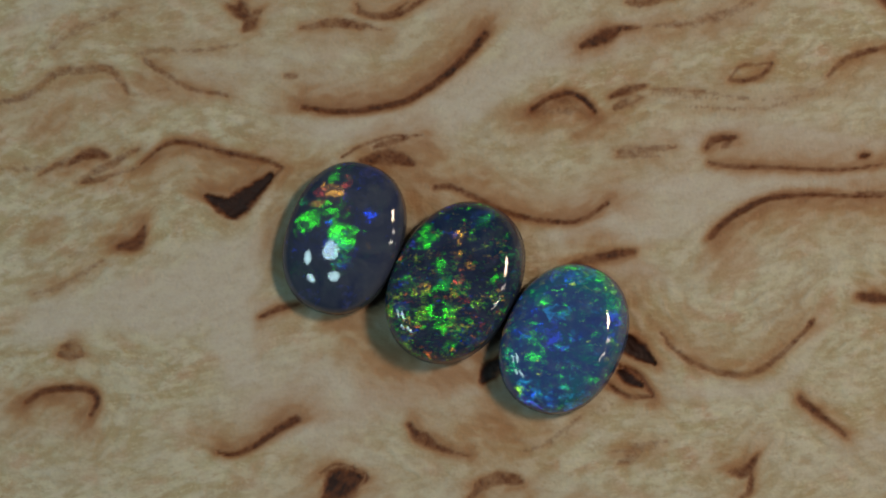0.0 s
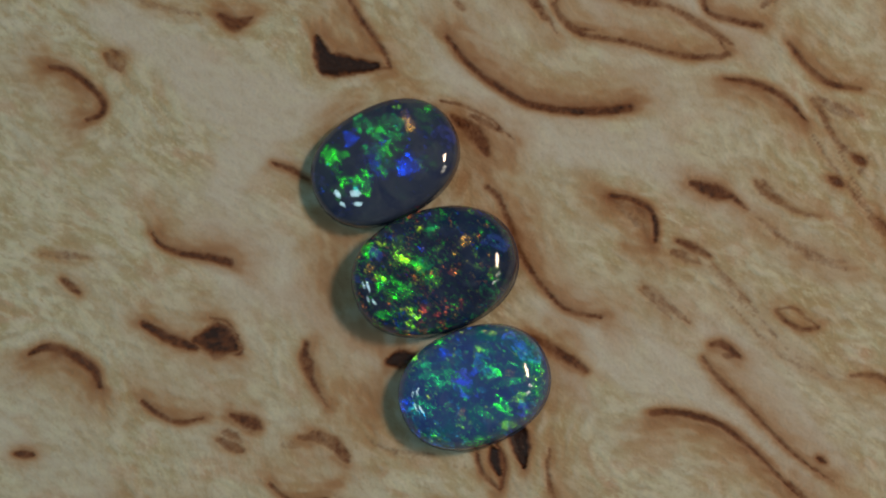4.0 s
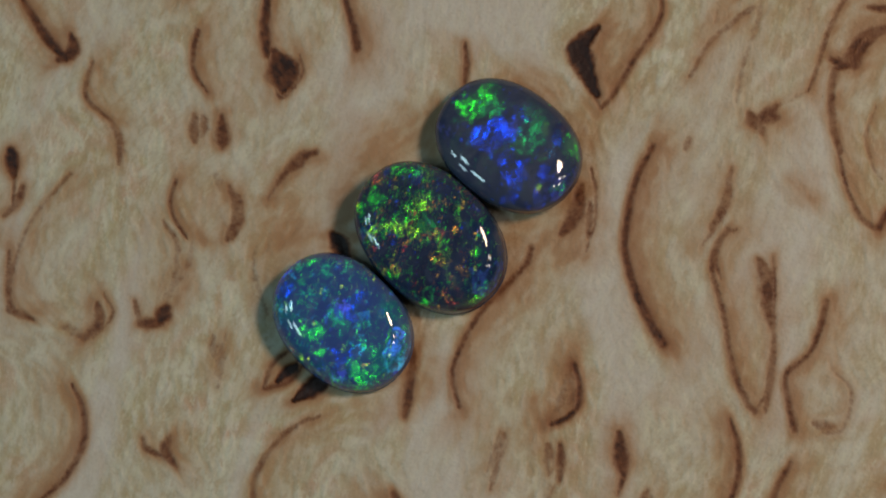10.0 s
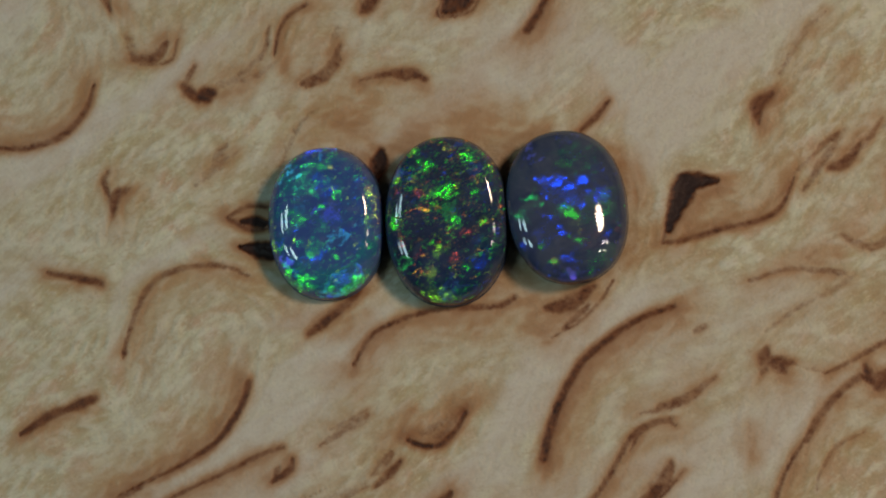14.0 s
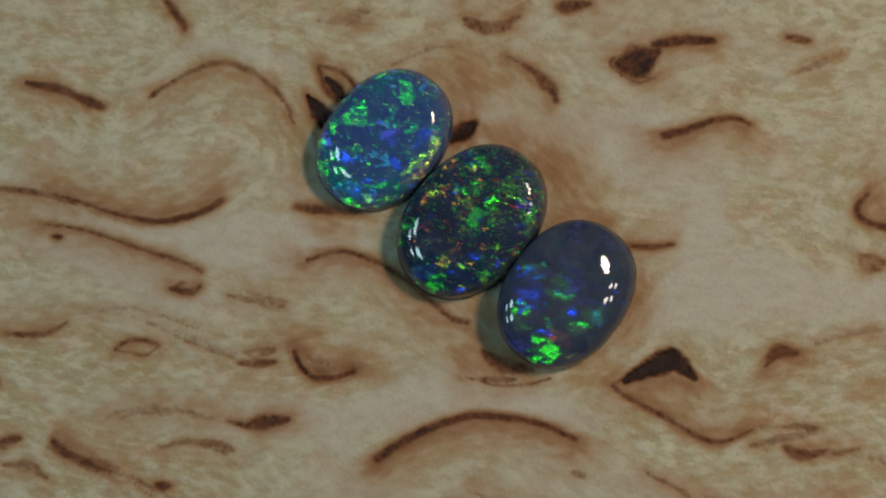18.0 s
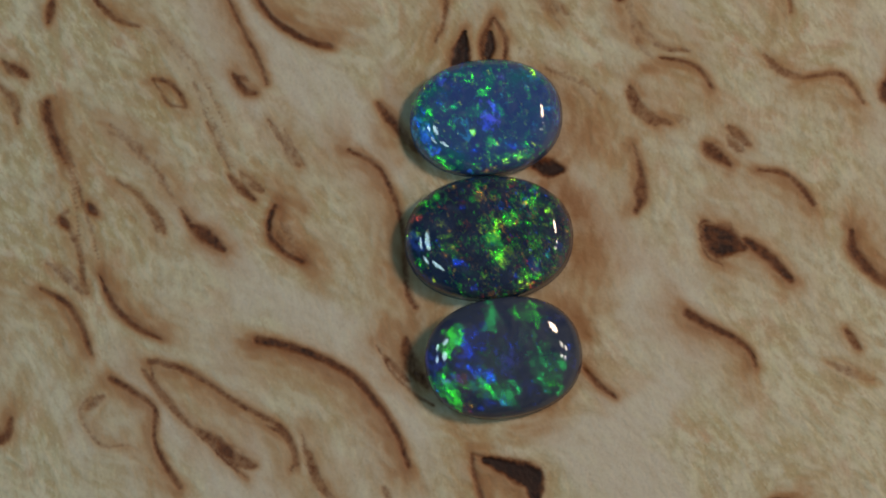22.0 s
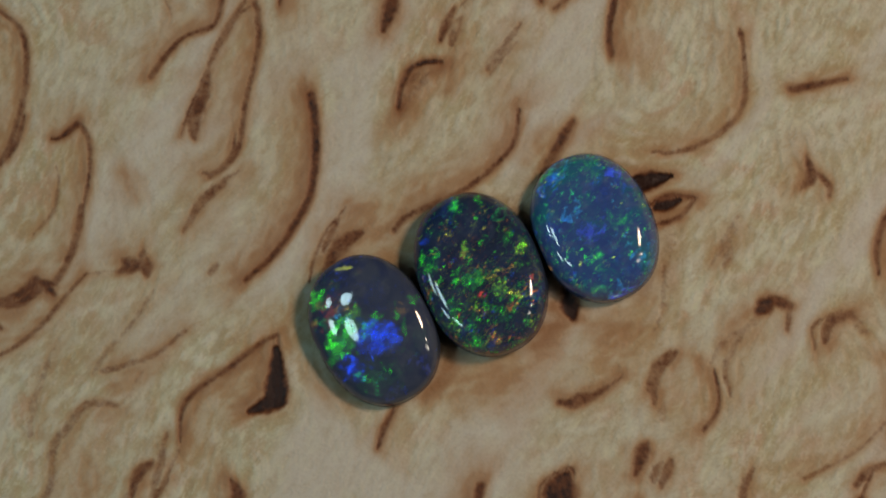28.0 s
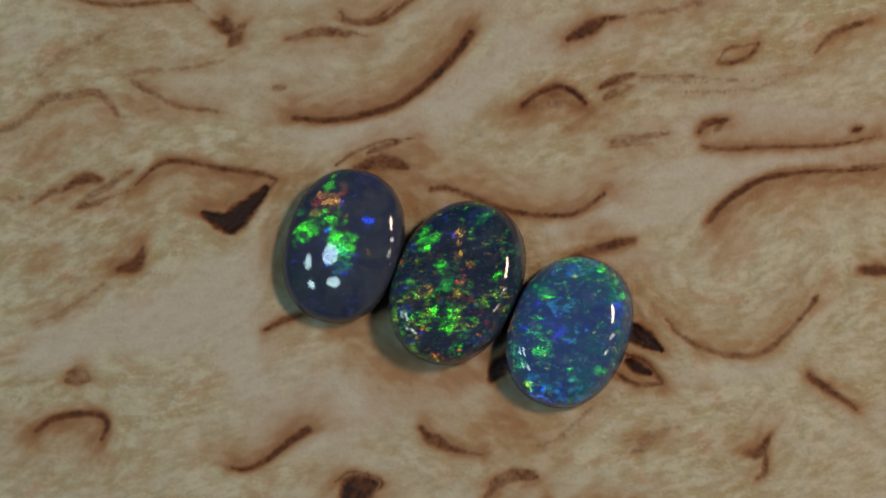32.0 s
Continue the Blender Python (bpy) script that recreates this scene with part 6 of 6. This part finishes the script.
    flake(265, 3.25, 2.54, 0.35, 0.25, 65, GREEN, 0.71)
    flake(265, 0.76, -1.54, 0.35, 0.20, 65, ORANGE, 0.99)
    flake(265, -0.32, -4.18, 0.20, 0.30, 65, BLUE, 0.83)
    flake(265, -0.50, 0.23, 0.35, 0.35, 65, BLUE, 0.71)
    flake(265, -0.90, 1.31, 0.25, 0.25, 65, BLUE, 0.47)
    flake(265, -3.63, -1.34, 0.55, 0.25, 65, TEAL, 0.59)
    flake(287, 1.17, -1.56, 0.30, 0.35, 87, GREEN, 0.83)
    flake(287, 2.05, -0.43, 0.30, 0.25, 87, GREEN, 0.83)
    flake(287, -1.37, 0.47, 0.35, 0.75, 87, BLUE, 0.75)
    flake(287, -0.35, 1.65, 0.50, 0.35, 87, TEAL, 0.58)
    flake(287, 1.00, 1.58, 0.35, 0.55, 87, CYAN, 0.58)
    flake(287, -0.04, -0.00, 0.45, 0.35, 87, TEAL, 0.42)
    flake(287, 1.05, 2.53, 0.40, 0.30, 87, GREEN, 0.49)
    flake(287, 2.16, 2.89, 0.30, 0.40, 87, GREEN, 0.58)
    flake(287, 2.09, 1.67, 0.30, 0.25, 87, GREEN, 0.49)
    flake(287, -2.80, -2.89, 0.40, 0.25, 87, GREEN, 0.49)
    flake(287, -2.33, -1.95, 0.87, 0.62, 87, TEAL, 0.37)
    flake(287, -0.58, -2.30, 0.62, 0.50, 87, TEAL, 0.33)
    flake(287, 0.72, -1.00, 0.35, 0.20, 87, GREEN, 0.49)
    flake(287, 2.17, 0.71, 0.35, 0.50, 87, BLUE, 0.58)
    flake(287, 1.91, -1.46, 0.25, 0.25, 87, CYAN, 0.49)
    flake(287, 2.55, -2.17, 0.20, 0.15, 87, ORANGE, 0.81)
    flake(287, 3.40, 0.92, 0.45, 0.20, 87, GREEN, 0.58)
    flake(287, -0.77, 3.85, 0.15, 0.45, 87, GREEN, 0.42)
    flake(287, 1.86, 2.36, 0.20, 0.15, 87, ORANGE, 0.69)
    flake(287, 0.31, -3.30, 0.25, 0.20, 87, LIME, 0.59)
    flake(287, -3.07, -0.55, 0.30, 0.35, 87, TEAL, 0.42)
    flake(309, 1.15, -1.24, 0.70, 0.30, 124, GREEN, 0.75)
    flake(309, 2.19, -0.24, 0.20, 0.25, 109, GREEN, 0.83)
    flake(309, 2.43, 2.24, 0.70, 0.35, 89, GREEN, 0.75)
    flake(309, -1.04, -1.57, 0.87, 0.62, 109, TEAL, 0.42)
    flake(309, -2.63, -1.54, 0.45, 0.62, 109, TEAL, 0.42)
    flake(309, -2.72, -2.59, 0.55, 0.20, 109, GREEN, 0.49)
    flake(309, -1.60, 0.99, 0.45, 0.35, 109, BLUE, 0.66)
    flake(309, -0.10, -0.08, 0.62, 0.75, 109, TEAL, 0.33)
    flake(309, 2.47, 2.97, 0.30, 0.20, 109, GREEN, 0.83)
    flake(309, 0.59, -2.60, 0.25, 0.45, 109, GREEN, 0.42)
    flake(309, 1.57, 1.36, 0.30, 0.30, 109, BLUE, 0.58)
    flake(309, 2.69, -1.58, 0.20, 0.30, 109, LIME, 0.69)
    flake(309, -0.40, -3.96, 0.20, 0.40, 109, BLUE, 0.49)
    flake(309, 1.19, 2.10, 0.35, 0.15, 109, TEAL, 0.49)
    flake(309, -1.08, 3.34, 0.20, 0.62, 109, GREEN, 0.29)
    flake(309, -0.35, -2.35, 0.30, 0.20, 109, GREEN, 0.49)
    flake(309, -1.56, 2.16, 0.50, 0.40, 109, TEAL, 0.33)
    flake(309, 2.56, 0.98, 0.30, 0.15, 109, VIOLET, 0.49)
    flake(330, 2.34, 2.05, 0.30, 0.40, 130, GREEN, 0.98)
    flake(330, 2.78, 2.80, 0.55, 0.30, 130, GREEN, 0.78)
    flake(330, -2.49, -2.83, 0.87, 0.25, 130, TEAL, 0.58)
    flake(330, -0.72, -3.67, 0.35, 0.35, 130, BLUE, 0.98)
    flake(330, -1.69, -3.79, 0.35, 0.20, 130, BLUE, 0.78)
    flake(330, -1.46, -2.13, 0.62, 0.50, 130, TEAL, 0.49)
    flake(330, 1.13, -1.17, 0.62, 0.30, 130, GREEN, 0.49)
    flake(330, 0.10, 0.48, 0.62, 0.55, 130, TEAL, 0.49)
    flake(330, -1.14, -0.59, 0.40, 0.25, 130, GREEN, 0.58)
    flake(330, -0.00, 4.01, 0.25, 0.55, 110, GREEN, 0.78)
    flake(330, 3.31, 2.17, 0.45, 0.20, 130, GREEN, 0.68)
    flake(330, -3.38, 0.38, 0.10, 0.45, 160, ORANGE, 1.23)
    flake(330, 1.53, 0.81, 0.20, 0.25, 130, LIME, 0.81)
    flake(330, -0.55, 0.83, 0.62, 0.62, 130, BLUE, 0.39)
    flake(330, -2.86, -1.52, 0.45, 0.35, 130, TEAL, 0.49)
    flake(330, 1.57, -0.42, 0.20, 0.30, 130, BLUE, 0.58)
    flake(330, 2.75, -1.41, 0.15, 0.15, 130, LIME, 0.81)
    flake(330, 0.67, 2.78, 0.40, 0.10, 160, TEAL, 0.58)
    flake(330, 1.80, -1.13, 0.15, 0.25, 130, GREEN, 0.68)
    flake(352, 2.44, 2.47, 0.50, 0.30, 152, GREEN, 1.19)
    flake(352, 3.28, 1.70, 0.30, 0.30, 152, GREEN, 1.07)
    flake(352, 0.38, 4.14, 0.62, 0.20, 172, GREEN, 1.07)
    flake(352, -0.54, 3.86, 0.45, 0.20, 12, GREEN, 0.95)
    flake(352, -1.31, -3.84, 0.55, 0.20, 167, BLUE, 1.07)
    flake(352, -0.05, -2.33, 0.75, 0.62, 152, TEAL, 0.59)
    flake(352, -1.43, -0.80, 0.45, 0.35, 152, GREEN, 0.71)
    flake(352, -1.65, -2.71, 0.35, 0.30, 152, GREEN, 0.59)
    flake(352, -3.15, 0.77, 0.10, 0.75, 152, GOLD, 1.33)
    flake(352, -2.95, 1.44, 0.10, 0.55, 152, ORANGE, 1.16)
    flake(352, 1.05, 0.98, 0.55, 0.40, 152, TEAL, 0.59)
    flake(352, 0.40, 2.11, 0.40, 0.10, 117, GREEN, 0.71)
    flake(352, -3.06, -0.06, 0.15, 0.35, 152, GREEN, 0.71)
    flake(352, 1.45, -0.64, 0.30, 0.25, 152, GREEN, 0.59)
    flake(352, 3.29, -0.08, 0.15, 0.45, 152, LIME, 0.99)
    flake(352, 0.89, -1.12, 0.25, 0.25, 152, CYAN, 0.71)
    flake(352, 1.71, 3.73, 0.40, 0.15, 152, GREEN, 0.83)
    flake(352, -1.83, -2.46, 0.20, 0.10, 152, GOLD, 1.16)
    flake(352, 2.07, 0.27, 0.15, 0.25, 152, LIME, 0.99)
    flake(352, -1.02, -1.49, 0.62, 0.75, 152, BLUE, 0.47)
    flake(25, 2.85, 2.71, 0.40, 0.40, 5, GREEN, 1.17)
    flake(25, 1.88, 2.78, 0.20, 0.30, 5, GREEN, 0.94)
    flake(25, 0.92, 4.17, 0.70, 0.20, 170, GREEN, 1.06)
    flake(25, 1.61, -0.28, 0.55, 0.35, 5, GREEN, 0.70)
    flake(25, 1.82, 0.43, 0.30, 0.25, 5, TEAL, 0.81)
    flake(25, -0.46, -1.81, 0.30, 0.70, 155, TEAL, 0.70)
    flake(25, -0.74, -3.35, 0.62, 0.15, 165, GREEN, 0.94)
    flake(25, -2.15, -3.04, 0.30, 0.35, 5, GREEN, 0.81)
    flake(25, 0.60, 3.23, 0.35, 0.25, 5, BLUE, 1.06)
    flake(25, -1.76, -1.21, 0.35, 0.55, 5, TEAL, 0.70)
    flake(25, -3.11, 0.07, 0.20, 0.70, 165, GOLD, 1.31)
    flake(25, -2.28, 1.51, 0.55, 0.15, 45, LIME, 1.31)
    flake(25, -0.35, 3.02, 0.35, 0.13, 5, GREEN, 0.81)
    flake(25, 1.14, 1.76, 0.40, 0.25, 5, BLUE, 0.94)
    flake(25, 1.33, 1.22, 0.35, 0.35, 5, GREEN, 0.70)
    flake(25, -2.28, -0.01, 0.30, 0.35, 5, BLUE, 0.70)
    flake(25, 1.07, -3.45, 0.30, 0.15, 5, GREEN, 0.81)
    flake(25, 2.80, 0.36, 0.25, 0.25, 5, GREEN, 0.70)
    flake(25, -0.29, -0.69, 0.45, 0.25, 5, GREEN, 0.70)
    flake(25, -3.34, -0.50, 0.13, 0.35, 5, ORANGE, 1.14)
    flake(25, -0.28, 3.72, 0.40, 0.15, 5, LIME, 0.99)
    flake(25, 3.12, 1.35, 0.30, 0.40, 5, TEAL, 0.70)
    flake(47, 1.93, -0.69, 1.00, 0.45, 42, GREEN, 0.82)
    flake(47, 2.27, -0.43, 0.35, 0.25, 27, GREEN, 1.18)
    flake(47, -0.87, -2.75, 0.55, 1.00, 47, GREEN, 0.82)
    flake(47, -2.81, 0.44, 1.00, 0.20, 57, LIME, 1.56)
    flake(47, -2.52, 1.66, 0.87, 0.20, 52, ORANGE, 1.31)
    flake(47, -0.83, 2.86, 0.40, 0.15, 27, GREEN, 0.94)
    flake(47, 2.12, 1.95, 0.40, 0.30, 27, GREEN, 0.82)
    flake(47, 1.62, 1.71, 0.55, 0.35, 27, BLUE, 0.94)
    flake(47, -1.26, 1.30, 0.25, 0.35, 27, BLUE, 0.94)
    flake(47, 1.05, -3.35, 0.35, 0.15, 27, GREEN, 0.94)
    flake(47, -1.36, 3.30, 0.50, 0.15, 27, LIME, 1.31)
    flake(47, 3.24, 1.28, 0.35, 0.40, 27, GREEN, 0.82)
    flake(47, 0.17, 1.82, 0.30, 0.25, 27, GREEN, 0.70)
    flake(47, -1.51, -0.60, 0.55, 0.25, 27, TEAL, 0.70)
    flake(47, -2.56, -0.66, 0.40, 0.35, 27, BLUE, 0.70)
    flake(47, -0.37, -3.42, 0.13, 0.30, 27, GREEN, 0.94)
    flake(47, 1.03, 4.34, 0.50, 0.15, 7, GREEN, 0.94)
    flake(47, 2.35, -2.40, 0.30, 0.20, 27, BLUE, 0.82)
    flake(47, -0.89, -0.91, 0.35, 0.25, 27, GREEN, 0.70)
    flake(47, 0.41, -0.43, 0.30, 0.15, 27, GREEN, 0.70)
    flake(47, 0.12, 2.81, 0.30, 0.20, 27, BLUE, 0.70)
    flake(47, 2.72, -1.60, 0.35, 0.13, 47, TEAL, 0.70)
    flake(47, -2.99, -0.72, 0.25, 0.40, 27, GREEN, 0.82)
    flake(69, -2.87, 0.23, 1.50, 0.25, 69, LIME, 1.76)
    flake(69, -2.12, 0.66, 0.40, 0.55, 49, GREEN, 1.11)
    flake(69, -1.25, 3.33, 0.70, 0.15, 39, GREEN, 1.33)
    flake(69, 1.85, -1.27, 0.50, 0.25, 49, GREEN, 1.11)
    flake(69, 2.19, -0.48, 0.40, 0.25, 49, GREEN, 1.11)
    flake(69, 2.61, 2.94, 0.40, 0.40, 49, GREEN, 0.83)
    flake(69, 1.65, 2.67, 0.25, 0.25, 49, GREEN, 1.25)
    flake(69, -1.49, 1.38, 0.20, 0.45, 49, BLUE, 1.25)
    flake(69, 1.92, 1.73, 0.30, 0.30, 49, BLUE, 0.97)
    flake(69, -0.82, -3.49, 0.35, 0.55, 49, BLUE, 1.11)
    flake(69, 0.90, -3.70, 0.45, 0.15, 29, GOLD, 1.56)
    flake(69, 0.23, 1.89, 0.20, 0.50, 49, GREEN, 0.70)
    flake(69, -3.05, -1.23, 0.35, 0.35, 49, TEAL, 1.11)
    flake(69, -3.14, 1.17, 0.87, 0.10, 69, ORANGE, 0.79)
    flake(69, -2.38, -1.09, 0.45, 0.30, 49, TEAL, 0.70)
    flake(69, 2.62, 0.23, 0.30, 0.20, 49, TEAL, 0.83)
    flake(69, -0.16, -0.64, 0.50, 0.40, 49, TEAL, 0.56)
    flake(69, -0.47, 3.39, 0.25, 0.25, 49, BLUE, 0.97)
    flake(69, -1.93, -3.08, 0.20, 0.40, 49, BLUE, 0.83)
    flake(69, 1.79, -0.51, 0.25, 0.13, 49, LIME, 1.56)
    flake(69, 1.16, -2.48, 0.35, 0.40, 49, TEAL, 0.70)
    flake(69, 3.71, 1.47, 0.45, 0.20, 49, TEAL, 0.70)
    flake(69, 2.08, 0.87, 0.25, 0.25, 49, TEAL, 0.83)
    flake(92, -3.03, -0.39, 1.00, 0.25, 82, GREEN, 1.89)
    flake(92, 1.55, -1.13, 0.50, 0.50, 72, GREEN, 1.58)
    flake(92, 2.81, 3.06, 0.35, 0.25, 72, GREEN, 1.58)
    flake(92, 2.65, 1.96, 0.25, 0.15, 72, GREEN, 1.78)
    flake(92, 0.82, -3.76, 0.20, 0.35, 112, LIME, 2.49)
    flake(92, -2.15, -0.10, 0.62, 0.25, 72, CYAN, 1.17)
    flake(92, -2.84, -1.31, 0.50, 0.35, 102, GREEN, 1.17)
    flake(92, 0.37, 0.10, 0.75, 0.55, 72, TEAL, 0.80)
    flake(92, 1.71, 3.26, 0.30, 0.35, 72, BLUE, 1.38)
    flake(92, -2.50, -0.70, 0.30, 0.25, 72, BLUE, 1.58)
    flake(92, -0.36, -2.95, 0.35, 0.50, 72, GREEN, 1.17)
    flake(92, 2.21, -0.05, 0.25, 0.40, 72, GREEN, 0.99)
    flake(92, -1.17, 3.30, 0.45, 0.20, 52, GREEN, 1.58)
    flake(92, -0.59, 1.12, 0.20, 0.25, 72, LIME, 1.40)
    flake(92, -0.31, -3.68, 0.25, 0.50, 72, BLUE, 0.99)
    flake(92, 3.38, 1.30, 0.62, 0.20, 92, TEAL, 1.17)
    flake(92, -2.38, 1.83, 0.45, 0.15, 72, GREEN, 1.38)
    flake(92, -1.19, -1.98, 0.35, 0.25, 72, TEAL, 1.17)
    flake(92, 0.03, -0.51, 0.45, 0.50, 72, BLUE, 0.99)
    flake(92, 2.91, -1.42, 0.30, 0.13, 72, GOLD, 1.64)
    flake(92, 1.28, 1.53, 0.50, 0.20, 72, TEAL, 0.80)
    flake(92, 1.38, -2.08, 0.30, 0.20, 72, VIOLET, 0.99)
    flake(92, 1.07, -0.41, 0.25, 0.20, 72, GREEN, 1.17)
    flake(115, 2.57, 2.32, 0.30, 0.20, 95, GREEN, 1.91)
    flake(115, 2.67, 3.10, 0.35, 0.25, 125, GREEN, 1.52)
    flake(115, 1.49, -0.93, 0.70, 0.55, 95, GREEN, 1.12)
    flake(115, 2.04, 0.71, 0.35, 0.40, 95, BLUE, 1.71)
    flake(115, 2.77, -1.49, 0.35, 0.25, 65, GOLD, 1.84)
    flake(115, 0.69, -3.59, 0.15, 0.30, 95, LIME, 2.40)
    flake(115, -3.26, 0.12, 0.70, 0.20, 75, GREEN, 1.71)
    flake(115, -2.75, -2.69, 0.25, 0.30, 95, LIME, 2.13)
    flake(115, 0.51, 0.89, 0.62, 0.62, 95, TEAL, 0.96)
    flake(115, -0.60, 1.06, 0.20, 0.25, 95, GREEN, 0.96)
    flake(115, -0.17, -0.81, 0.50, 0.50, 95, BLUE, 1.12)
    flake(115, -1.15, -2.26, 0.62, 0.50, 95, TEAL, 0.96)
    flake(115, -1.62, 3.28, 0.55, 0.10, 55, GREEN, 1.32)
    flake(115, -0.42, 3.81, 0.15, 0.35, 95, GREEN, 1.52)
    flake(115, -2.80, -0.52, 0.40, 0.35, 95, VIOLET, 1.32)
    flake(115, 0.68, 3.78, 0.25, 0.50, 95, BLUE, 0.96)
    flake(115, -1.01, -0.62, 0.35, 0.25, 95, GREEN, 1.12)
    flake(115, -2.51, 0.87, 0.35, 0.25, 95, GREEN, 1.32)
    flake(115, 2.26, -1.94, 0.40, 0.20, 95, GREEN, 1.12)
    flake(115, 0.94, -2.61, 0.45, 0.45, 95, TEAL, 0.96)
    flake(115, -1.86, -1.92, 0.55, 0.35, 95, TEAL, 0.96)
    flake(115, -1.24, 2.09, 0.35, 0.25, 95, TEAL, 0.96)
    flake(150, 2.62, -1.41, 0.37, 0.47, 130, LIME, 1.89)
    flake(150, -2.63, -2.70, 0.42, 0.24, 130, GREEN, 1.35)
    flake(150, -1.40, -1.28, 0.42, 0.58, 130, GREEN, 1.08)
    flake(150, 0.89, -0.45, 0.26, 0.47, 130, GREEN, 0.81)
    flake(150, 2.69, 2.46, 0.37, 0.21, 130, GREEN, 1.08)
    flake(150, 0.53, 3.92, 0.53, 0.32, 155, GREEN, 0.94)
    flake(150, 0.59, 3.41, 0.32, 0.26, 130, BLUE, 1.08)
    flake(150, 0.38, 2.48, 0.66, 0.10, 120, TEAL, 0.94)
    flake(150, -0.30, -3.70, 0.37, 0.37, 130, CYAN, 1.08)
    flake(150, -0.36, -2.08, 0.37, 0.47, 130, BLUE, 0.94)
    flake(150, 0.85, 1.38, 0.42, 0.53, 130, TEAL, 0.68)
    flake(150, 0.33, -3.35, 0.26, 0.21, 130, ORANGE, 1.32)
    flake(150, -1.55, -1.78, 0.53, 0.37, 130, GREEN, 0.68)
    flake(150, 1.58, 0.51, 0.42, 0.37, 130, BLUE, 0.68)
    flake(150, -1.65, 1.69, 0.37, 0.53, 130, BLUE, 0.54)
    flake(150, 0.71, -1.35, 0.26, 0.26, 130, BLUE, 0.81)
    flake(150, -0.66, 1.40, 0.47, 0.66, 130, BLUE, 0.47)
    flake(150, -2.54, 1.86, 0.13, 0.37, 130, GREEN, 0.81)
    flake(150, -1.10, -0.09, 0.26, 0.16, 130, TEAL, 0.81)
    flake(150, -1.78, -2.16, 0.32, 0.53, 130, GREEN, 0.81)
    flake(150, -0.87, -3.25, 0.32, 0.21, 130, TEAL, 0.81)
    flake(150, -3.38, 0.40, 0.13, 0.37, 160, ORANGE, 1.13)
    flake(150, 3.08, 1.40, 0.37, 0.26, 130, BLUE, 0.68)
    flake(174, 1.78, 3.80, 1.18, 0.21, 154, GREEN, 1.22)
    flake(174, 3.20, 1.86, 0.37, 0.32, 114, GREEN, 1.08)
    flake(174, 0.41, 3.28, 0.32, 0.26, 154, BLUE, 1.22)
    flake(174, -1.59, -1.38, 0.47, 0.58, 154, GREEN, 1.08)
    flake(174, -2.51, -2.92, 0.32, 0.21, 154, LIME, 1.70)
    flake(174, 1.08, 1.11, 0.21, 0.42, 154, TEAL, 0.94)
    flake(174, 0.25, -0.87, 0.66, 0.66, 154, TEAL, 0.54)
    flake(174, 0.19, 2.20, 0.42, 0.10, 104, GREEN, 0.94)
    flake(174, -0.06, 4.26, 0.37, 0.26, 4, GREEN, 0.94)
    flake(174, -1.66, 1.37, 0.26, 0.26, 154, BLUE, 0.94)
    flake(174, 1.14, -0.04, 0.26, 0.37, 154, BLUE, 0.81)
    flake(174, 2.59, -1.25, 0.16, 0.21, 154, GOLD, 1.70)
    flake(174, -0.77, -3.55, 0.79, 0.42, 154, BLUE, 0.81)
    flake(174, -2.80, -1.89, 0.37, 0.37, 154, TEAL, 0.81)
    flake(174, -3.12, 0.98, 0.13, 0.66, 154, ORANGE, 0.94)
    flake(174, -3.56, -0.87, 0.13, 0.32, 154, ORANGE, 1.13)
    flake(174, 2.91, 0.66, 0.37, 0.26, 154, BLUE, 0.81)
    flake(174, 2.73, 2.84, 0.53, 0.26, 134, TEAL, 0.81)
    flake(174, -2.04, 0.28, 0.37, 0.47, 154, GREEN, 0.68)
    flake(174, 3.42, 0.72, 0.16, 0.26, 154, GOLD, 1.32)
    flake(174, -1.91, -2.66, 0.58, 0.26, 154, CYAN, 0.68)
    flake(174, 0.25, -2.78, 0.37, 0.37, 154, TEAL, 0.68)
    flake(174, -1.40, 2.20, 0.37, 0.37, 154, GREEN, 0.54)
    # a clearer middle with sparks round it
    return layers, np.clip(0.25 + 0.055 * (x ** 2 + y ** 2), 0, 1)


opals = [
    opal("grey_opal", "smoky grey oval opal cabochon with a few green and blue flashes", (-6.80, 0.78), 70.4, 9.17, 7.01, 1.00, 1.69, 2.3, 0.310, 0.151, 0.0, 2.25, GREY_OPAL, GREY_BACK, paint_grey),
    opal("black_opal", "black oval opal cabochon full of green and orange sparks", (-0.22, -1.85), 62.8, 9.99, 7.34, 0.70, 2.07, 7.0, 0.373, -0.018, -0.075, 2.2, BLACK_OPAL, BLACK_BACK, paint_black),
    opal("blue_opal", "blue oval opal cabochon with teal and green sparks", (6.15, -5.18), 64.8, 9.09, 6.99, 0.65, 1.91, 5.8, 0.491, -0.025, -0.043, 2.2, BLUE_OPAL, BLUE_BACK, paint_blue),
]


def motions():
    """The board turns about its upright axis and carries the stones along."""
    for ob in [board] + opals:
        start = ob.location.copy()
        walk(ob, [(t, Matrix.Rotation(radians(a), 4, "Z") @ Matrix.Translation(start)) for t, a in enumerate(TURN)])


motions()
